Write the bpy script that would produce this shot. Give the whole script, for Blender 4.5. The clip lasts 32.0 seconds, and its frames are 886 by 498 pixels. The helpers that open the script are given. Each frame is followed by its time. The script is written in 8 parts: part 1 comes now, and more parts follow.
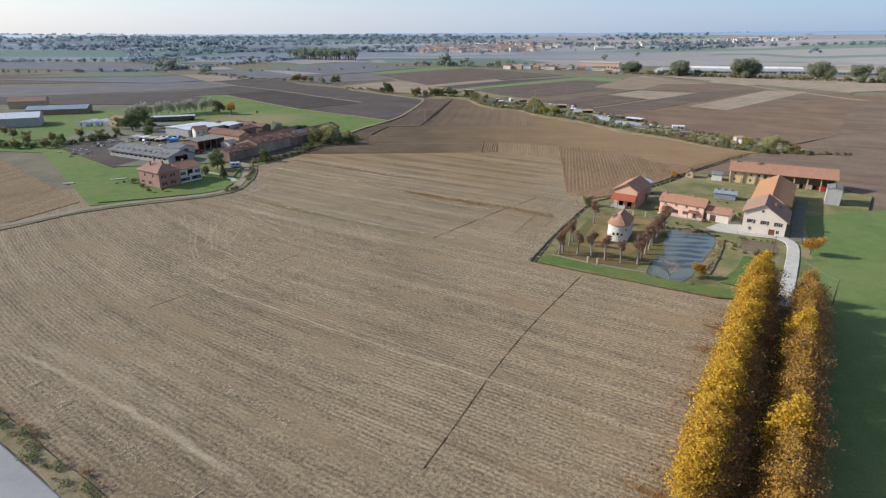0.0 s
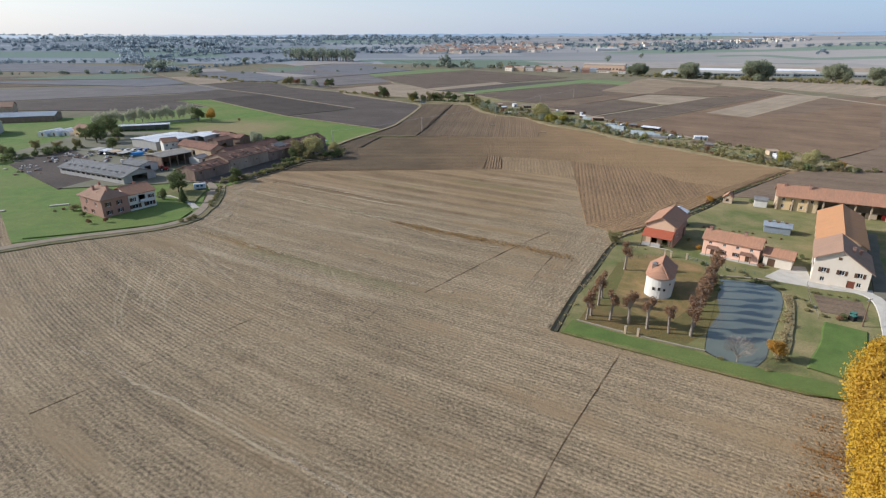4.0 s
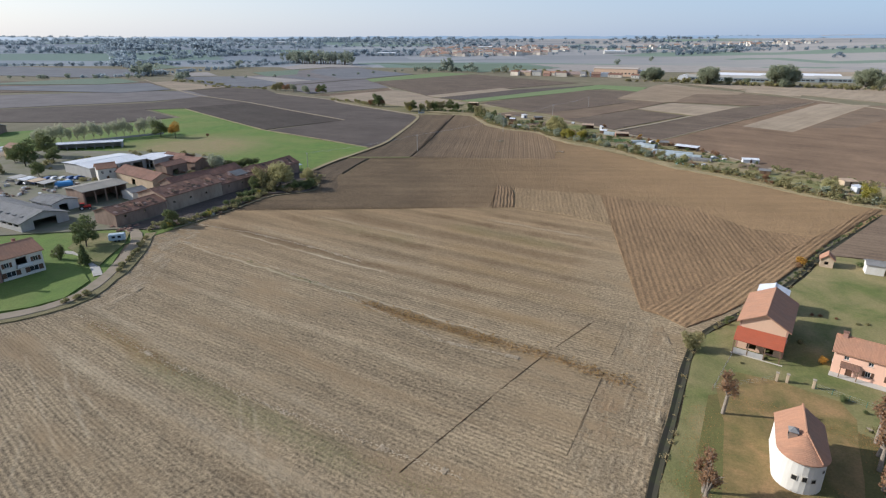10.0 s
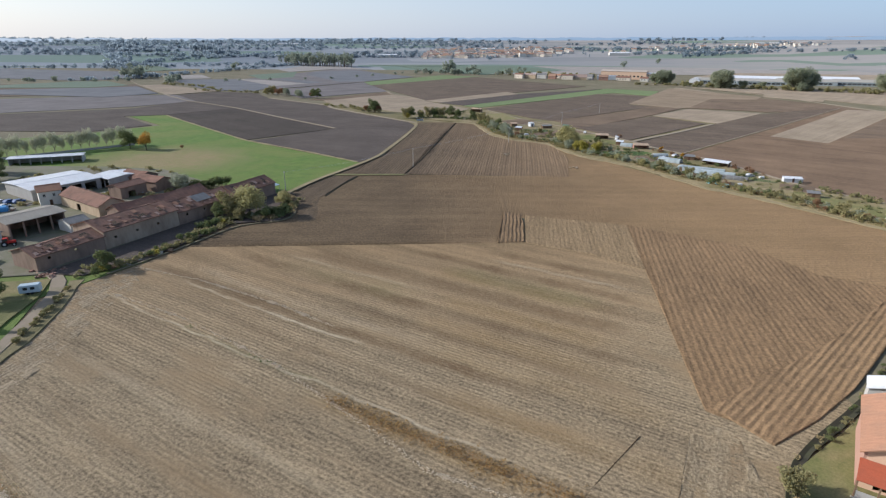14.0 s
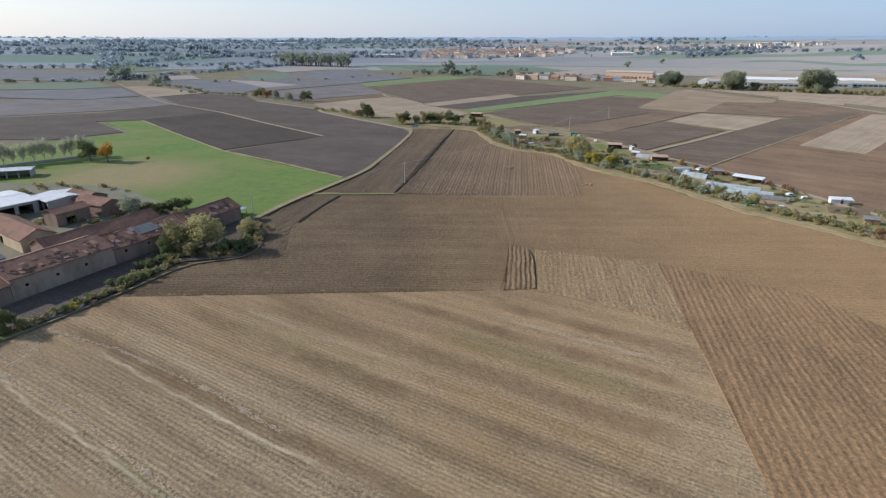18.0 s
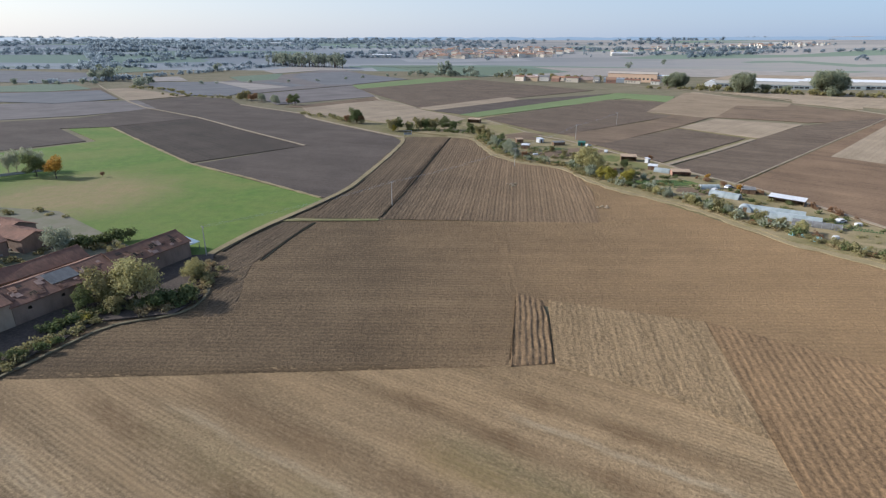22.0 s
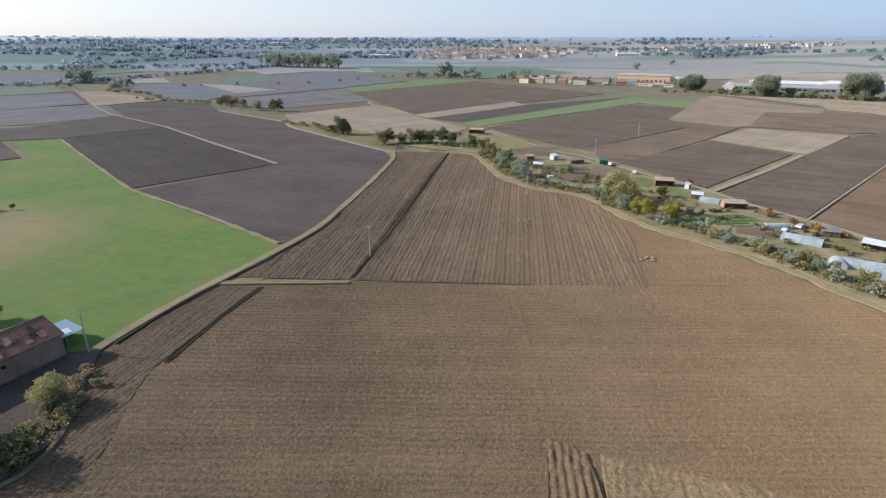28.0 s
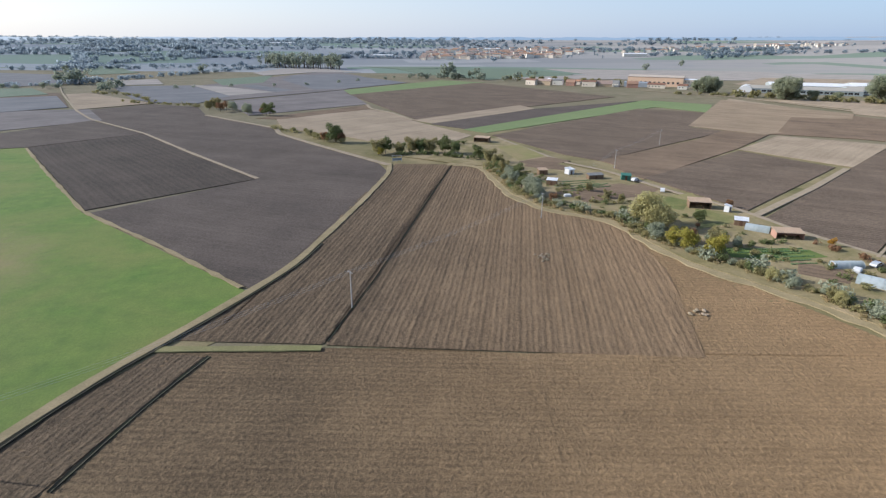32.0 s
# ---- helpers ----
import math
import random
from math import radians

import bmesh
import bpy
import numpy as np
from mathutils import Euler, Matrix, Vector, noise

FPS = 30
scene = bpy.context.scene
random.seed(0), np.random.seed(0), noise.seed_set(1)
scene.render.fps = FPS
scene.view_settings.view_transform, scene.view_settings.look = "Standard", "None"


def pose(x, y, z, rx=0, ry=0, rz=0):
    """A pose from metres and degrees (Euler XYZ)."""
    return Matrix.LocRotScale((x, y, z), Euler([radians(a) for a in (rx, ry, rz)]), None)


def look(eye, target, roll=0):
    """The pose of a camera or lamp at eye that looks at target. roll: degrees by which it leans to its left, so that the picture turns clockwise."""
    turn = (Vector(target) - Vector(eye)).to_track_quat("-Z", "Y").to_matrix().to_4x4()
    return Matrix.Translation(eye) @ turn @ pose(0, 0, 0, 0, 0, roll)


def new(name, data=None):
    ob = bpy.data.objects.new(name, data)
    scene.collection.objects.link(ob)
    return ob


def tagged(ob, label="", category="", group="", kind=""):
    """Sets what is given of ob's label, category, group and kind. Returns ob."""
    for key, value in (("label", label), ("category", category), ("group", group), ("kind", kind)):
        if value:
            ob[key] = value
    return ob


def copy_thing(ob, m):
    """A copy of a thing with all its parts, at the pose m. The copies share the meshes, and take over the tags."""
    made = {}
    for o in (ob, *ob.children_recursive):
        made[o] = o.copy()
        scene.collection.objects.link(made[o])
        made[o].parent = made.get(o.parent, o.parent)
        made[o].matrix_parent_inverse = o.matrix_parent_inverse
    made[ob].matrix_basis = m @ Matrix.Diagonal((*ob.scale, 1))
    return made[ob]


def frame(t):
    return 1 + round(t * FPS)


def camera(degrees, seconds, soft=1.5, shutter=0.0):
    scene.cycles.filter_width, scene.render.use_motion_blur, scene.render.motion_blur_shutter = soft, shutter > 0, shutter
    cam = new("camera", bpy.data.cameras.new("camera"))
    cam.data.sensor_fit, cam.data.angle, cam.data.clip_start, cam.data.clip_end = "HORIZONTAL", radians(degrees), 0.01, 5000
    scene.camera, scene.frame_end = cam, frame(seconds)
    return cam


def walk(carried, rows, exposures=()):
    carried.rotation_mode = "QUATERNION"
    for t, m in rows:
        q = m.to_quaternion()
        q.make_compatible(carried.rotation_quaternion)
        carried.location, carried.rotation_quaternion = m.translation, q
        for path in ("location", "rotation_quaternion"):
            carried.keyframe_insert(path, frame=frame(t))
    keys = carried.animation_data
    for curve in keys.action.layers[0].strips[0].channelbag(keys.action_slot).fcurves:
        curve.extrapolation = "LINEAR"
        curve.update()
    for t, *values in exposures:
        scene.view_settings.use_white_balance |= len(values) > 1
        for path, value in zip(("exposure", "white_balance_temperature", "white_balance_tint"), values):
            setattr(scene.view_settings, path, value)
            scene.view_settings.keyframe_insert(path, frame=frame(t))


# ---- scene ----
cam = camera(76.9, 32.0, soft=1.25)
PATH = [
    (0, pose(-2.70, -51.68, 56.61, 69.144, -0.197, -0.091)),
    (1, pose(-2.39, -43.03, 56.70, 69.249, -0.204, -0.065)),
    (2, pose(-2.07, -33.89, 56.78, 69.283, -0.211, -0.054)),
    (3, pose(-1.73, -24.42, 56.86, 69.253, -0.218, -0.050)),
    (4, pose(-1.39, -14.73, 56.94, 69.205, -0.225, -0.071)),
    (5, pose(-1.03, -4.94, 57.01, 69.159, -0.232, -0.106)),
    (6, pose(-0.67, 4.88, 57.07, 69.128, -0.239, -0.125)),
    (7, pose(-0.30, 14.66, 57.13, 69.131, -0.246, -0.082)),
    (8, pose(0.08, 24.35, 57.19, 69.228, -0.253, -0.012)),
    (9, pose(0.46, 33.91, 57.23, 69.344, -0.260, 0.114)),
    (10, pose(0.84, 43.32, 57.28, 69.403, -0.267, 0.271)),
    (11, pose(1.22, 52.58, 57.32, 69.433, -0.274, 0.366)),
    (12, pose(1.61, 61.68, 57.35, 69.465, -0.281, 0.415)),
    (13, pose(1.99, 70.64, 57.38, 69.513, -0.288, 0.459)),
    (14, pose(2.37, 79.46, 57.40, 69.536, -0.295, 0.533)),
    (15, pose(2.75, 88.17, 57.42, 69.547, -0.302, 0.568)),
    (16, pose(3.12, 96.79, 57.43, 69.535, -0.309, 0.564)),
    (17, pose(3.48, 105.35, 57.44, 69.513, -0.316, 0.547)),
    (18, pose(3.84, 113.89, 57.44, 69.495, -0.323, 0.526)),
    (19, pose(4.19, 122.41, 57.44, 69.497, -0.330, 0.468)),
    (20, pose(4.53, 130.96, 57.43, 69.508, -0.337, 0.395)),
    (21, pose(4.86, 139.55, 57.41, 69.505, -0.344, 0.337)),
    (22, pose(5.17, 148.20, 57.39, 69.505, -0.351, 0.286)),
    (23, pose(5.47, 156.90, 57.37, 69.510, -0.358, 0.253)),
    (24, pose(5.76, 165.67, 57.34, 69.491, -0.365, 0.228)),
    (25, pose(6.03, 174.49, 57.31, 69.465, -0.372, 0.196)),
    (26, pose(6.28, 183.33, 57.27, 69.462, -0.379, 0.206)),
    (27, pose(6.52, 192.17, 57.22, 69.471, -0.386, 0.265)),
    (28, pose(6.73, 200.94, 57.17, 69.486, -0.393, 0.384)),
    (29, pose(6.92, 209.58, 57.11, 69.491, -0.400, 0.541)),
    (30, pose(7.09, 217.99, 57.05, 69.476, -0.407, 0.632)),
    (31, pose(7.23, 226.09, 56.99, 69.476, -0.414, 0.697)),
    (32, pose(7.35, 233.72, 56.92, 69.498, -0.421, 0.763)),
]
walk(cam, PATH, [(0, 0.33, 5970, 10), (16, 0.33, 5970, 10), (24, 0.39, 5970, 10), (32, 0.47, 5970, 10)])

# ---- sky and sun ----
SUN_EL, SUN_AZ = radians(27), math.atan2(-0.9925, 0.122)
world = bpy.data.worlds.new("sky")
scene.world = world
world.use_nodes = True
wn = world.node_tree.nodes
sky = wn.new("ShaderNodeTexSky")
sky.sky_type, sky.sun_disc = "NISHITA", False
sky.sun_elevation, sky.sun_rotation = SUN_EL, SUN_AZ
sky.altitude, sky.air_density, sky.dust_density, sky.ozone_density = 100, 1.0, 1.3, 2.0
veil = wn.new("ShaderNodeMix")  # thin autumn haze whitens the sky towards the horizon
veil.data_type = "RGBA"
way, up, low = wn.new("ShaderNodeTexCoord"), wn.new("ShaderNodeSeparateXYZ"), wn.new("ShaderNodeMapRange")
low.inputs["From Max"].default_value, low.inputs["To Min"].default_value, low.inputs["To Max"].default_value = 0.4, 0.6, 0.22
world.node_tree.links.new(way.outputs["Generated"], up.inputs[0])
world.node_tree.links.new(up.outputs["Z"], low.inputs["Value"])
world.node_tree.links.new(low.outputs[0], veil.inputs[0])
side, glow, tone = wn.new("ShaderNodeVectorMath"), wn.new("ShaderNodeMapRange"), wn.new("ShaderNodeMix")
side.operation, tone.data_type = "DOT_PRODUCT", "RGBA"  # the haze is whiter towards the sun, bluer away from it
side.inputs[1].default_value = (math.sin(SUN_AZ), math.cos(SUN_AZ), 0)
glow.inputs["From Min"].default_value, glow.inputs["From Max"].default_value = -0.5, 0.8
tone.inputs[6].default_value, tone.inputs[7].default_value = (3.2, 4.35, 6.4, 1), (8.2, 8.0, 8.0, 1)
world.node_tree.links.new(way.outputs["Generated"], side.inputs[0])
world.node_tree.links.new(side.outputs["Value"], glow.inputs["Value"])
world.node_tree.links.new(glow.outputs[0], tone.inputs[0])
world.node_tree.links.new(tone.outputs[2], veil.inputs[7])
world.node_tree.links.new(sky.outputs[0], veil.inputs[6])
world.node_tree.links.new(veil.outputs[2], wn["Background"].inputs[0])
wn["Background"].inputs[1].default_value = 0.106
sun = new("sun", bpy.data.lights.new("sun", "SUN"))
sun.data.energy, sun.data.angle, sun.data.color = 4.6, radians(0.6), (1.0, 0.94, 0.85)
to_sun = Vector((math.sin(SUN_AZ) * math.cos(SUN_EL), math.cos(SUN_AZ) * math.cos(SUN_EL), math.sin(SUN_EL)))
sun.matrix_world = look(to_sun * 100, (0, 0, 0))

# ---- small helpers ----
PLAN = 1.3  # metres to one unit of the plan


def at(x, y, z=0.0):
    return Vector((x * PLAN, y * PLAN, z))


def poly(*xy):
    return [(xy[i] * PLAN, xy[i + 1] * PLAN) for i in range(0, len(xy), 2)]


def thing(name, place, yaw=0.0, label="", category="", group="", kind=""):
    ob = new(name)
    ob.empty_display_size = 0.3
    ob.matrix_basis = Matrix.Translation(place) @ Matrix.Rotation(yaw, 4, "Z")
    return tagged(ob, label, category, group, kind)


def part(name, bm, material, parent=None, label="", smooth=False):
    me = bpy.data.meshes.new(name)
    if smooth:
        for f in bm.faces:
            f.smooth = True
    bm.to_mesh(me)
    bm.free()
    me.materials.append(material)
    ob = new(name, me)
    ob.parent = parent
    return tagged(ob, label)


def sheet(name, verts, faces, material, parent=None, label="", category="", kind="", smooth=False):
    me = bpy.data.meshes.new(name)
    me.from_pydata(verts, [], faces)
    if smooth:
        me.polygons.foreach_set("use_smooth", [True] * len(me.polygons))
    me.update()
    me.materials.append(material)
    ob = new(name, me)
    ob.parent = parent
    return tagged(ob, label, category, "", kind)


def box(bm, x0, y0, z0, x1, y1, z1, bevel=0.0):
    m = Matrix.Translation(((x0 + x1) / 2, (y0 + y1) / 2, (z0 + z1) / 2)) @ Matrix.Diagonal((x1 - x0, y1 - y0, z1 - z0, 1))
    r = bmesh.ops.create_cube(bm, size=1, matrix=m)
    if bevel:
        edges = list({e for v in r["verts"] for e in v.link_edges})
        bmesh.ops.bevel(bm, geom=edges, offset=bevel, segments=1, affect="EDGES")
    return bm


def prism(bm, pts, off):
    """A solid from a flat outline and the way it is pushed out."""
    lo = [bm.verts.new(p) for p in pts]
    hi = [bm.verts.new(Vector(p) + Vector(off)) for p in pts]
    n = len(pts)
    fs = [bm.faces.new(lo[::-1]), bm.faces.new(hi)]
    for i in range(n):
        fs.append(bm.faces.new((lo[i], lo[(i + 1) % n], hi[(i + 1) % n], hi[i])))
    bmesh.ops.recalc_face_normals(bm, faces=fs)
    return bm


def tube(bm, a, b, r0, r1, n=7, cap=True):
    a, b = Vector(a), Vector(b)
    q = (b - a).to_track_quat("Z", "Y")
    rings = []
    for c, r in ((a, r0), (b, r1)):
        rings.append([bm.verts.new(c + q @ Vector((r * math.cos(k * math.tau / n), r * math.sin(k * math.tau / n), 0))) for k in range(n)])
    for k in range(n):
        bm.faces.new((rings[0][k], rings[0][(k + 1) % n], rings[1][(k + 1) % n], rings[1][k]))
    if cap:
        bm.faces.new(rings[1])
        bm.faces.new(rings[0][::-1])
    return bm


def vnoise(x, y, seed=0):
    """Smooth noise from 0 to 1 on arrays."""
    xi, yi = np.floor(x), np.floor(y)
    fx, fy = x - xi, y - yi
    fx, fy = fx * fx * (3 - 2 * fx), fy * fy * (3 - 2 * fy)

    def h(a, b):
        v = np.sin(a * 127.1 + b * 311.7 + seed * 74.7) * 43758.5453
        return v - np.floor(v)
    return (h(xi, yi) * (1 - fx) + h(xi + 1, yi) * fx) * (1 - fy) + (h(xi, yi + 1) * (1 - fx) + h(xi + 1, yi + 1) * fx) * fy


# ---- materials ----
def material(name, rough=0.9, metal=0.0, spec=0.3):
    m = bpy.data.materials.new(name)
    m.use_nodes = True
    b = m.node_tree.nodes["Principled BSDF"]
    b.inputs["Roughness"].default_value, b.inputs["Metallic"].default_value = rough, metal
    b.inputs["Specular IOR Level"].default_value = spec
    b.inputs["Diffuse Roughness"].default_value = 0.25
    return m, m.node_tree, b


def coords(t, angle=0.0, scale=(1, 1, 1)):
    c, mp = t.nodes.new("ShaderNodeTexCoord"), t.nodes.new("ShaderNodeMapping")
    mp.vector_type = "POINT"
    rot = t.nodes.new("ShaderNodeVectorRotate")
    rot.rotation_type = "Z_AXIS"
    rot.inputs["Angle"].default_value = -radians(angle)
    mp.inputs["Scale"].default_value = scale
    t.links.new(c.outputs["Object"], rot.inputs["Vector"])
    t.links.new(rot.outputs["Vector"], mp.inputs["Vector"])
    return mp.outputs["Vector"]


def noise_of(t, vec, scale, detail=3.0, rough=0.6, distortion=0.0):
    n = t.nodes.new("ShaderNodeTexNoise")
    n.inputs["Scale"].default_value, n.inputs["Detail"].default_value = scale, detail
    n.inputs["Roughness"].default_value, n.inputs["Distortion"].default_value = rough, distortion
    if vec is not None:
        t.links.new(vec, n.inputs["Vector"])
    return n.outputs["Fac"]


def spread(t, value, lo, hi, a=0.0, b=1.0):
    n = t.nodes.new("ShaderNodeMapRange")
    for k, v in zip(("From Min", "From Max", "To Min", "To Max"), (lo, hi, a, b)):
        n.inputs[k].default_value = v
    t.links.new(value, n.inputs["Value"])
    return n.outputs["Result"]


def mixed(t, fac, a, b, blend="MIX"):
    n = t.nodes.new("ShaderNodeMix")
    n.data_type, n.blend_type = "RGBA", blend
    for sock, v in ((n.inputs[0], fac), (n.inputs[6], a), (n.inputs[7], b)):
        if isinstance(v, tuple):
            sock.default_value = (*v, 1) if len(v) == 3 else v
        elif isinstance(v, float):
            sock.default_value = v
        else:
            t.links.new(v, sock)
    return n.outputs[2]


def maths(t, op, a, b=0.0):
    n = t.nodes.new("ShaderNodeMath")
    n.operation = op
    for sock, v in ((n.inputs[0], a), (n.inputs[1], b)):
        if isinstance(v, (float, int)):
            sock.default_value = v
        else:
            t.links.new(v, sock)
    return n.outputs[0]


def bumped(t, b, value, strength, distance):
    n = t.nodes.new("ShaderNodeBump")
    n.inputs["Strength"].default_value, n.inputs["Distance"].default_value = strength, distance
    t.links.new(value, n.inputs["Height"])
    t.links.new(n.outputs["Normal"], b.inputs["Normal"])


def bands(t, vec, period, distortion=1.5, dscale=0.3):
    w = t.nodes.new("ShaderNodeTexWave")
    w.wave_type, w.bands_direction, w.wave_profile = "BANDS", "Y", "SIN"
    w.inputs["Scale"].default_value = math.pi / 10 / period
    w.inputs["Distortion"].default_value, w.inputs["Detail"].default_value = distortion, 2.0
    w.inputs["Detail Scale"].default_value = dscale
    t.links.new(vec, w.inputs["Vector"])
    return w.outputs["Fac"]


def soil(name, light, dark, angle=0.0, period=0.8, row=0.35, streak=0.6, patch=0.4, grain=0.5, tint=None, bump=0.6, dry=None, curved=False, upland=None, marks=False, sway_m=9.0, paler_from=(10, 120)):
    """Field earth or stubble: rows along the angle, broad streaks beside them, patches and crumbs."""
    m, t, b = material(name, 0.95, 0, 0.15)
    vec = coords(t, angle)
    bend = t.nodes.new("ShaderNodeVectorMath")
    bend.operation = "ADD"
    off = t.nodes.new("ShaderNodeCombineXYZ")
    sway = maths(t, "MULTIPLY", noise_of(t, coords(t, angle, (0.008, 0.01, 1)), 1.0, 1, 0.5), sway_m)
    if curved:  # the drill rows swing round towards the road
        uv = t.nodes.new("ShaderNodeSeparateXYZ")
        t.links.new(vec, uv.inputs[0])
        a = maths(t, "MAXIMUM", maths(t, "SUBTRACT", -40.0, uv.outputs["X"]), 0.0)
        swing = maths(t, "MULTIPLY", maths(t, "MULTIPLY", a, a), -0.0012)
        sway = maths(t, "ADD", sway, maths(t, "MULTIPLY", swing, spread(t, uv.outputs["Y"], 95, 65)))
    t.links.new(sway, off.inputs["Y"])
    t.links.new(vec, bend.inputs[0])
    t.links.new(off.outputs[0], bend.inputs[1])
    rows = bands(t, bend.outputs[0], period, 1.5, 0.3)
    passes = bands(t, bend.outputs[0], period * 5.3, 3.0, 0.1)
    rows = maths(t, "ADD", maths(t, "MULTIPLY", rows, 0.7), maths(t, "MULTIPLY", passes, 0.3))
    def scaled(k):
        mp = t.nodes.new("ShaderNodeMapping")
        mp.inputs["Scale"].default_value = k
        t.links.new(bend.outputs[0], mp.inputs["Vector"])
        return mp.outputs["Vector"]
    long = scaled((0.012, 0.16, 1))
    st = spread(t, noise_of(t, long, 1.0, 5, 0.65), 0.3, 0.7)
    short = scaled((0.2, 1.9, 1))
    st2 = spread(t, noise_of(t, short, 1.0, 3, 0.6), 0.3, 0.7)
    pa = spread(t, noise_of(t, vec, 0.035, 4, 0.6), 0.3, 0.7)
    gr = spread(t, noise_of(t, vec, 1.7, 4, 0.75), 0.3, 0.72)
    fine = spread(t, noise_of(t, vec, 6.0, 2, 0.7), 0.3, 0.7)
    f = maths(t, "MULTIPLY", rows, row)
    for v, k in ((st, streak), (pa, patch), (gr, grain), (st2, row * 1.1), (fine, grain * 0.5)):
        f = maths(t, "ADD", f, maths(t, "MULTIPLY", v, k))
    f = maths(t, "DIVIDE", f, row * 2.1 + streak + patch + grain * 1.5)
    f = spread(t, f, 0.33, 0.69)
    col = mixed(t, f, dark, light)
    if tint:
        tn = spread(t, noise_of(t, coords(t, angle, (0.03, 0.11, 1)), 1.0, 4, 0.6), 0.52, 0.7)
        col = mixed(t, tn, col, tint)
    if upland:  # the far end of the field is browner, with less stubble left
        sy = t.nodes.new("ShaderNodeSeparateXYZ")
        t.links.new(coords(t), sy.inputs[0])
        north = maths(t, "ADD", sy.outputs["Y"], maths(t, "MULTIPLY", noise_of(t, vec, 0.02, 3, 0.6), 50.0))
        f2 = maths(t, "ADD", maths(t, "MULTIPLY", st, 0.5), maths(t, "ADD", maths(t, "MULTIPLY", f, 0.3), maths(t, "MULTIPLY", gr, 0.25)))
        col = mixed(t, spread(t, north, 190, 255, 0.0, 0.85), col, mixed(t, f2, upland[1], upland[0]))
    # Paler eastwards: drier earth, plus sunlit clod faces painted into the colour.
    if dry:
        sx = t.nodes.new("ShaderNodeSeparateXYZ")
        t.links.new(coords(t), sx.inputs[0])
        wob = maths(t, "ADD", sx.outputs["X"], maths(t, "MULTIPLY", noise_of(t, vec, 0.02, 3, 0.6), 60.0))
        col = mixed(t, spread(t, wob, *paler_from, 0.0, 0.85), col, mixed(t, f, tuple(c * 0.62 for c in dry), dry))
    fleck = spread(t, noise_of(t, scaled((0.9, 2.6, 1)), 1.0, 3, 0.75), 0.6, 0.74)
    clot = spread(t, noise_of(t, vec, 0.9, 4, 0.75), 0.58, 0.74)
    col = mixed(t, maths(t, "MULTIPLY", clot, 0.4 if marks else 0.22), col, dark)
    col = mixed(t, maths(t, "MULTIPLY", fleck, 0.6 if marks else 0.3), col, light)
    if marks:  # bare, weedy and straw-strewn strips left between the passes
        for key, tone, amount in (("bare", (0.15, 0.097, 0.052), 0.95), ("weed", (0.225, 0.135, 0.045), 0.75), ("green", (0.12, 0.145, 0.05), 0.6), ("straw", (0.52, 0.43, 0.295), 0.75)):
            at_node = t.nodes.new("ShaderNodeAttribute")
            at_node.attribute_name = key
            worn = maths(t, "MULTIPLY", at_node.outputs["Fac"], spread(t, noise_of(t, scaled((0.45, 1.6, 1)), 1.0, 5, 0.85), 0.36, 0.58, 0.3, 1.0))
            col = mixed(t, maths(t, "MULTIPLY", worn, amount), col, tone)
    t.links.new(col, b.inputs["Base Color"])
    h = maths(t, "ADD", maths(t, "MULTIPLY", rows, row), maths(t, "MULTIPLY", gr, grain))
    bumped(t, b, h, bump, 0.15)
    return m


def turf(name, light, dark, dry, dryness=0.5, bump=0.4, worn=None, patch=0.03):
    m, t, b = material(name, 0.9, 0, 0.2)
    vec = coords(t)
    big = spread(t, noise_of(t, vec, patch, 5, 0.6, 0.6), 0.35, 0.68)
    mid = spread(t, noise_of(t, vec, 0.22, 5, 0.65), 0.3, 0.7)
    fine = spread(t, noise_of(t, vec, 2.8, 4, 0.75), 0.3, 0.7)
    col = mixed(t, mid, dark, light)
    col = mixed(t, maths(t, "MULTIPLY", big, dryness), col, dry)
    if worn:
        d = t.nodes.new("ShaderNodeVectorMath")
        d.operation = "DISTANCE"
        t.links.new(vec, d.inputs[0])
        d.inputs[1].default_value = (*worn[:2], 0)
        edge = maths(t, "ADD", d.outputs["Value"], maths(t, "MULTIPLY", noise_of(t, vec, 0.06, 4, 0.7), 34.0))
        col = mixed(t, spread(t, edge, worn[2] + 30, worn[2], 0.0, 0.9), col, mixed(t, mid, (0.37, 0.25, 0.15), (0.28, 0.235, 0.1)))
    col = mixed(t, maths(t, "MULTIPLY", fine, 0.45), col, tuple(c * 0.45 for c in dark))
    t.links.new(col, b.inputs["Base Color"])
    bumped(t, b, fine, bump, 0.12)
    return m


def plaster(name, base, stain, amount=0.5, rough=0.85, scale=0.6):
    m, t, b = material(name, rough, 0, 0.25)
    vec = coords(t)
    big = spread(t, noise_of(t, coords(t, 0, (1, 1, 0.35)), scale, 5, 0.65), 0.42, 0.75)
    fine = spread(t, noise_of(t, vec, 5.0, 4, 0.7), 0.3, 0.7)
    col = mixed(t, maths(t, "MULTIPLY", big, amount), base, stain)
    col = mixed(t, maths(t, "MULTIPLY", fine, 0.2), col, tuple(c * 0.7 for c in base))
    t.links.new(col, b.inputs["Base Color"])
    bumped(t, b, fine, 0.25, 0.02)
    return m


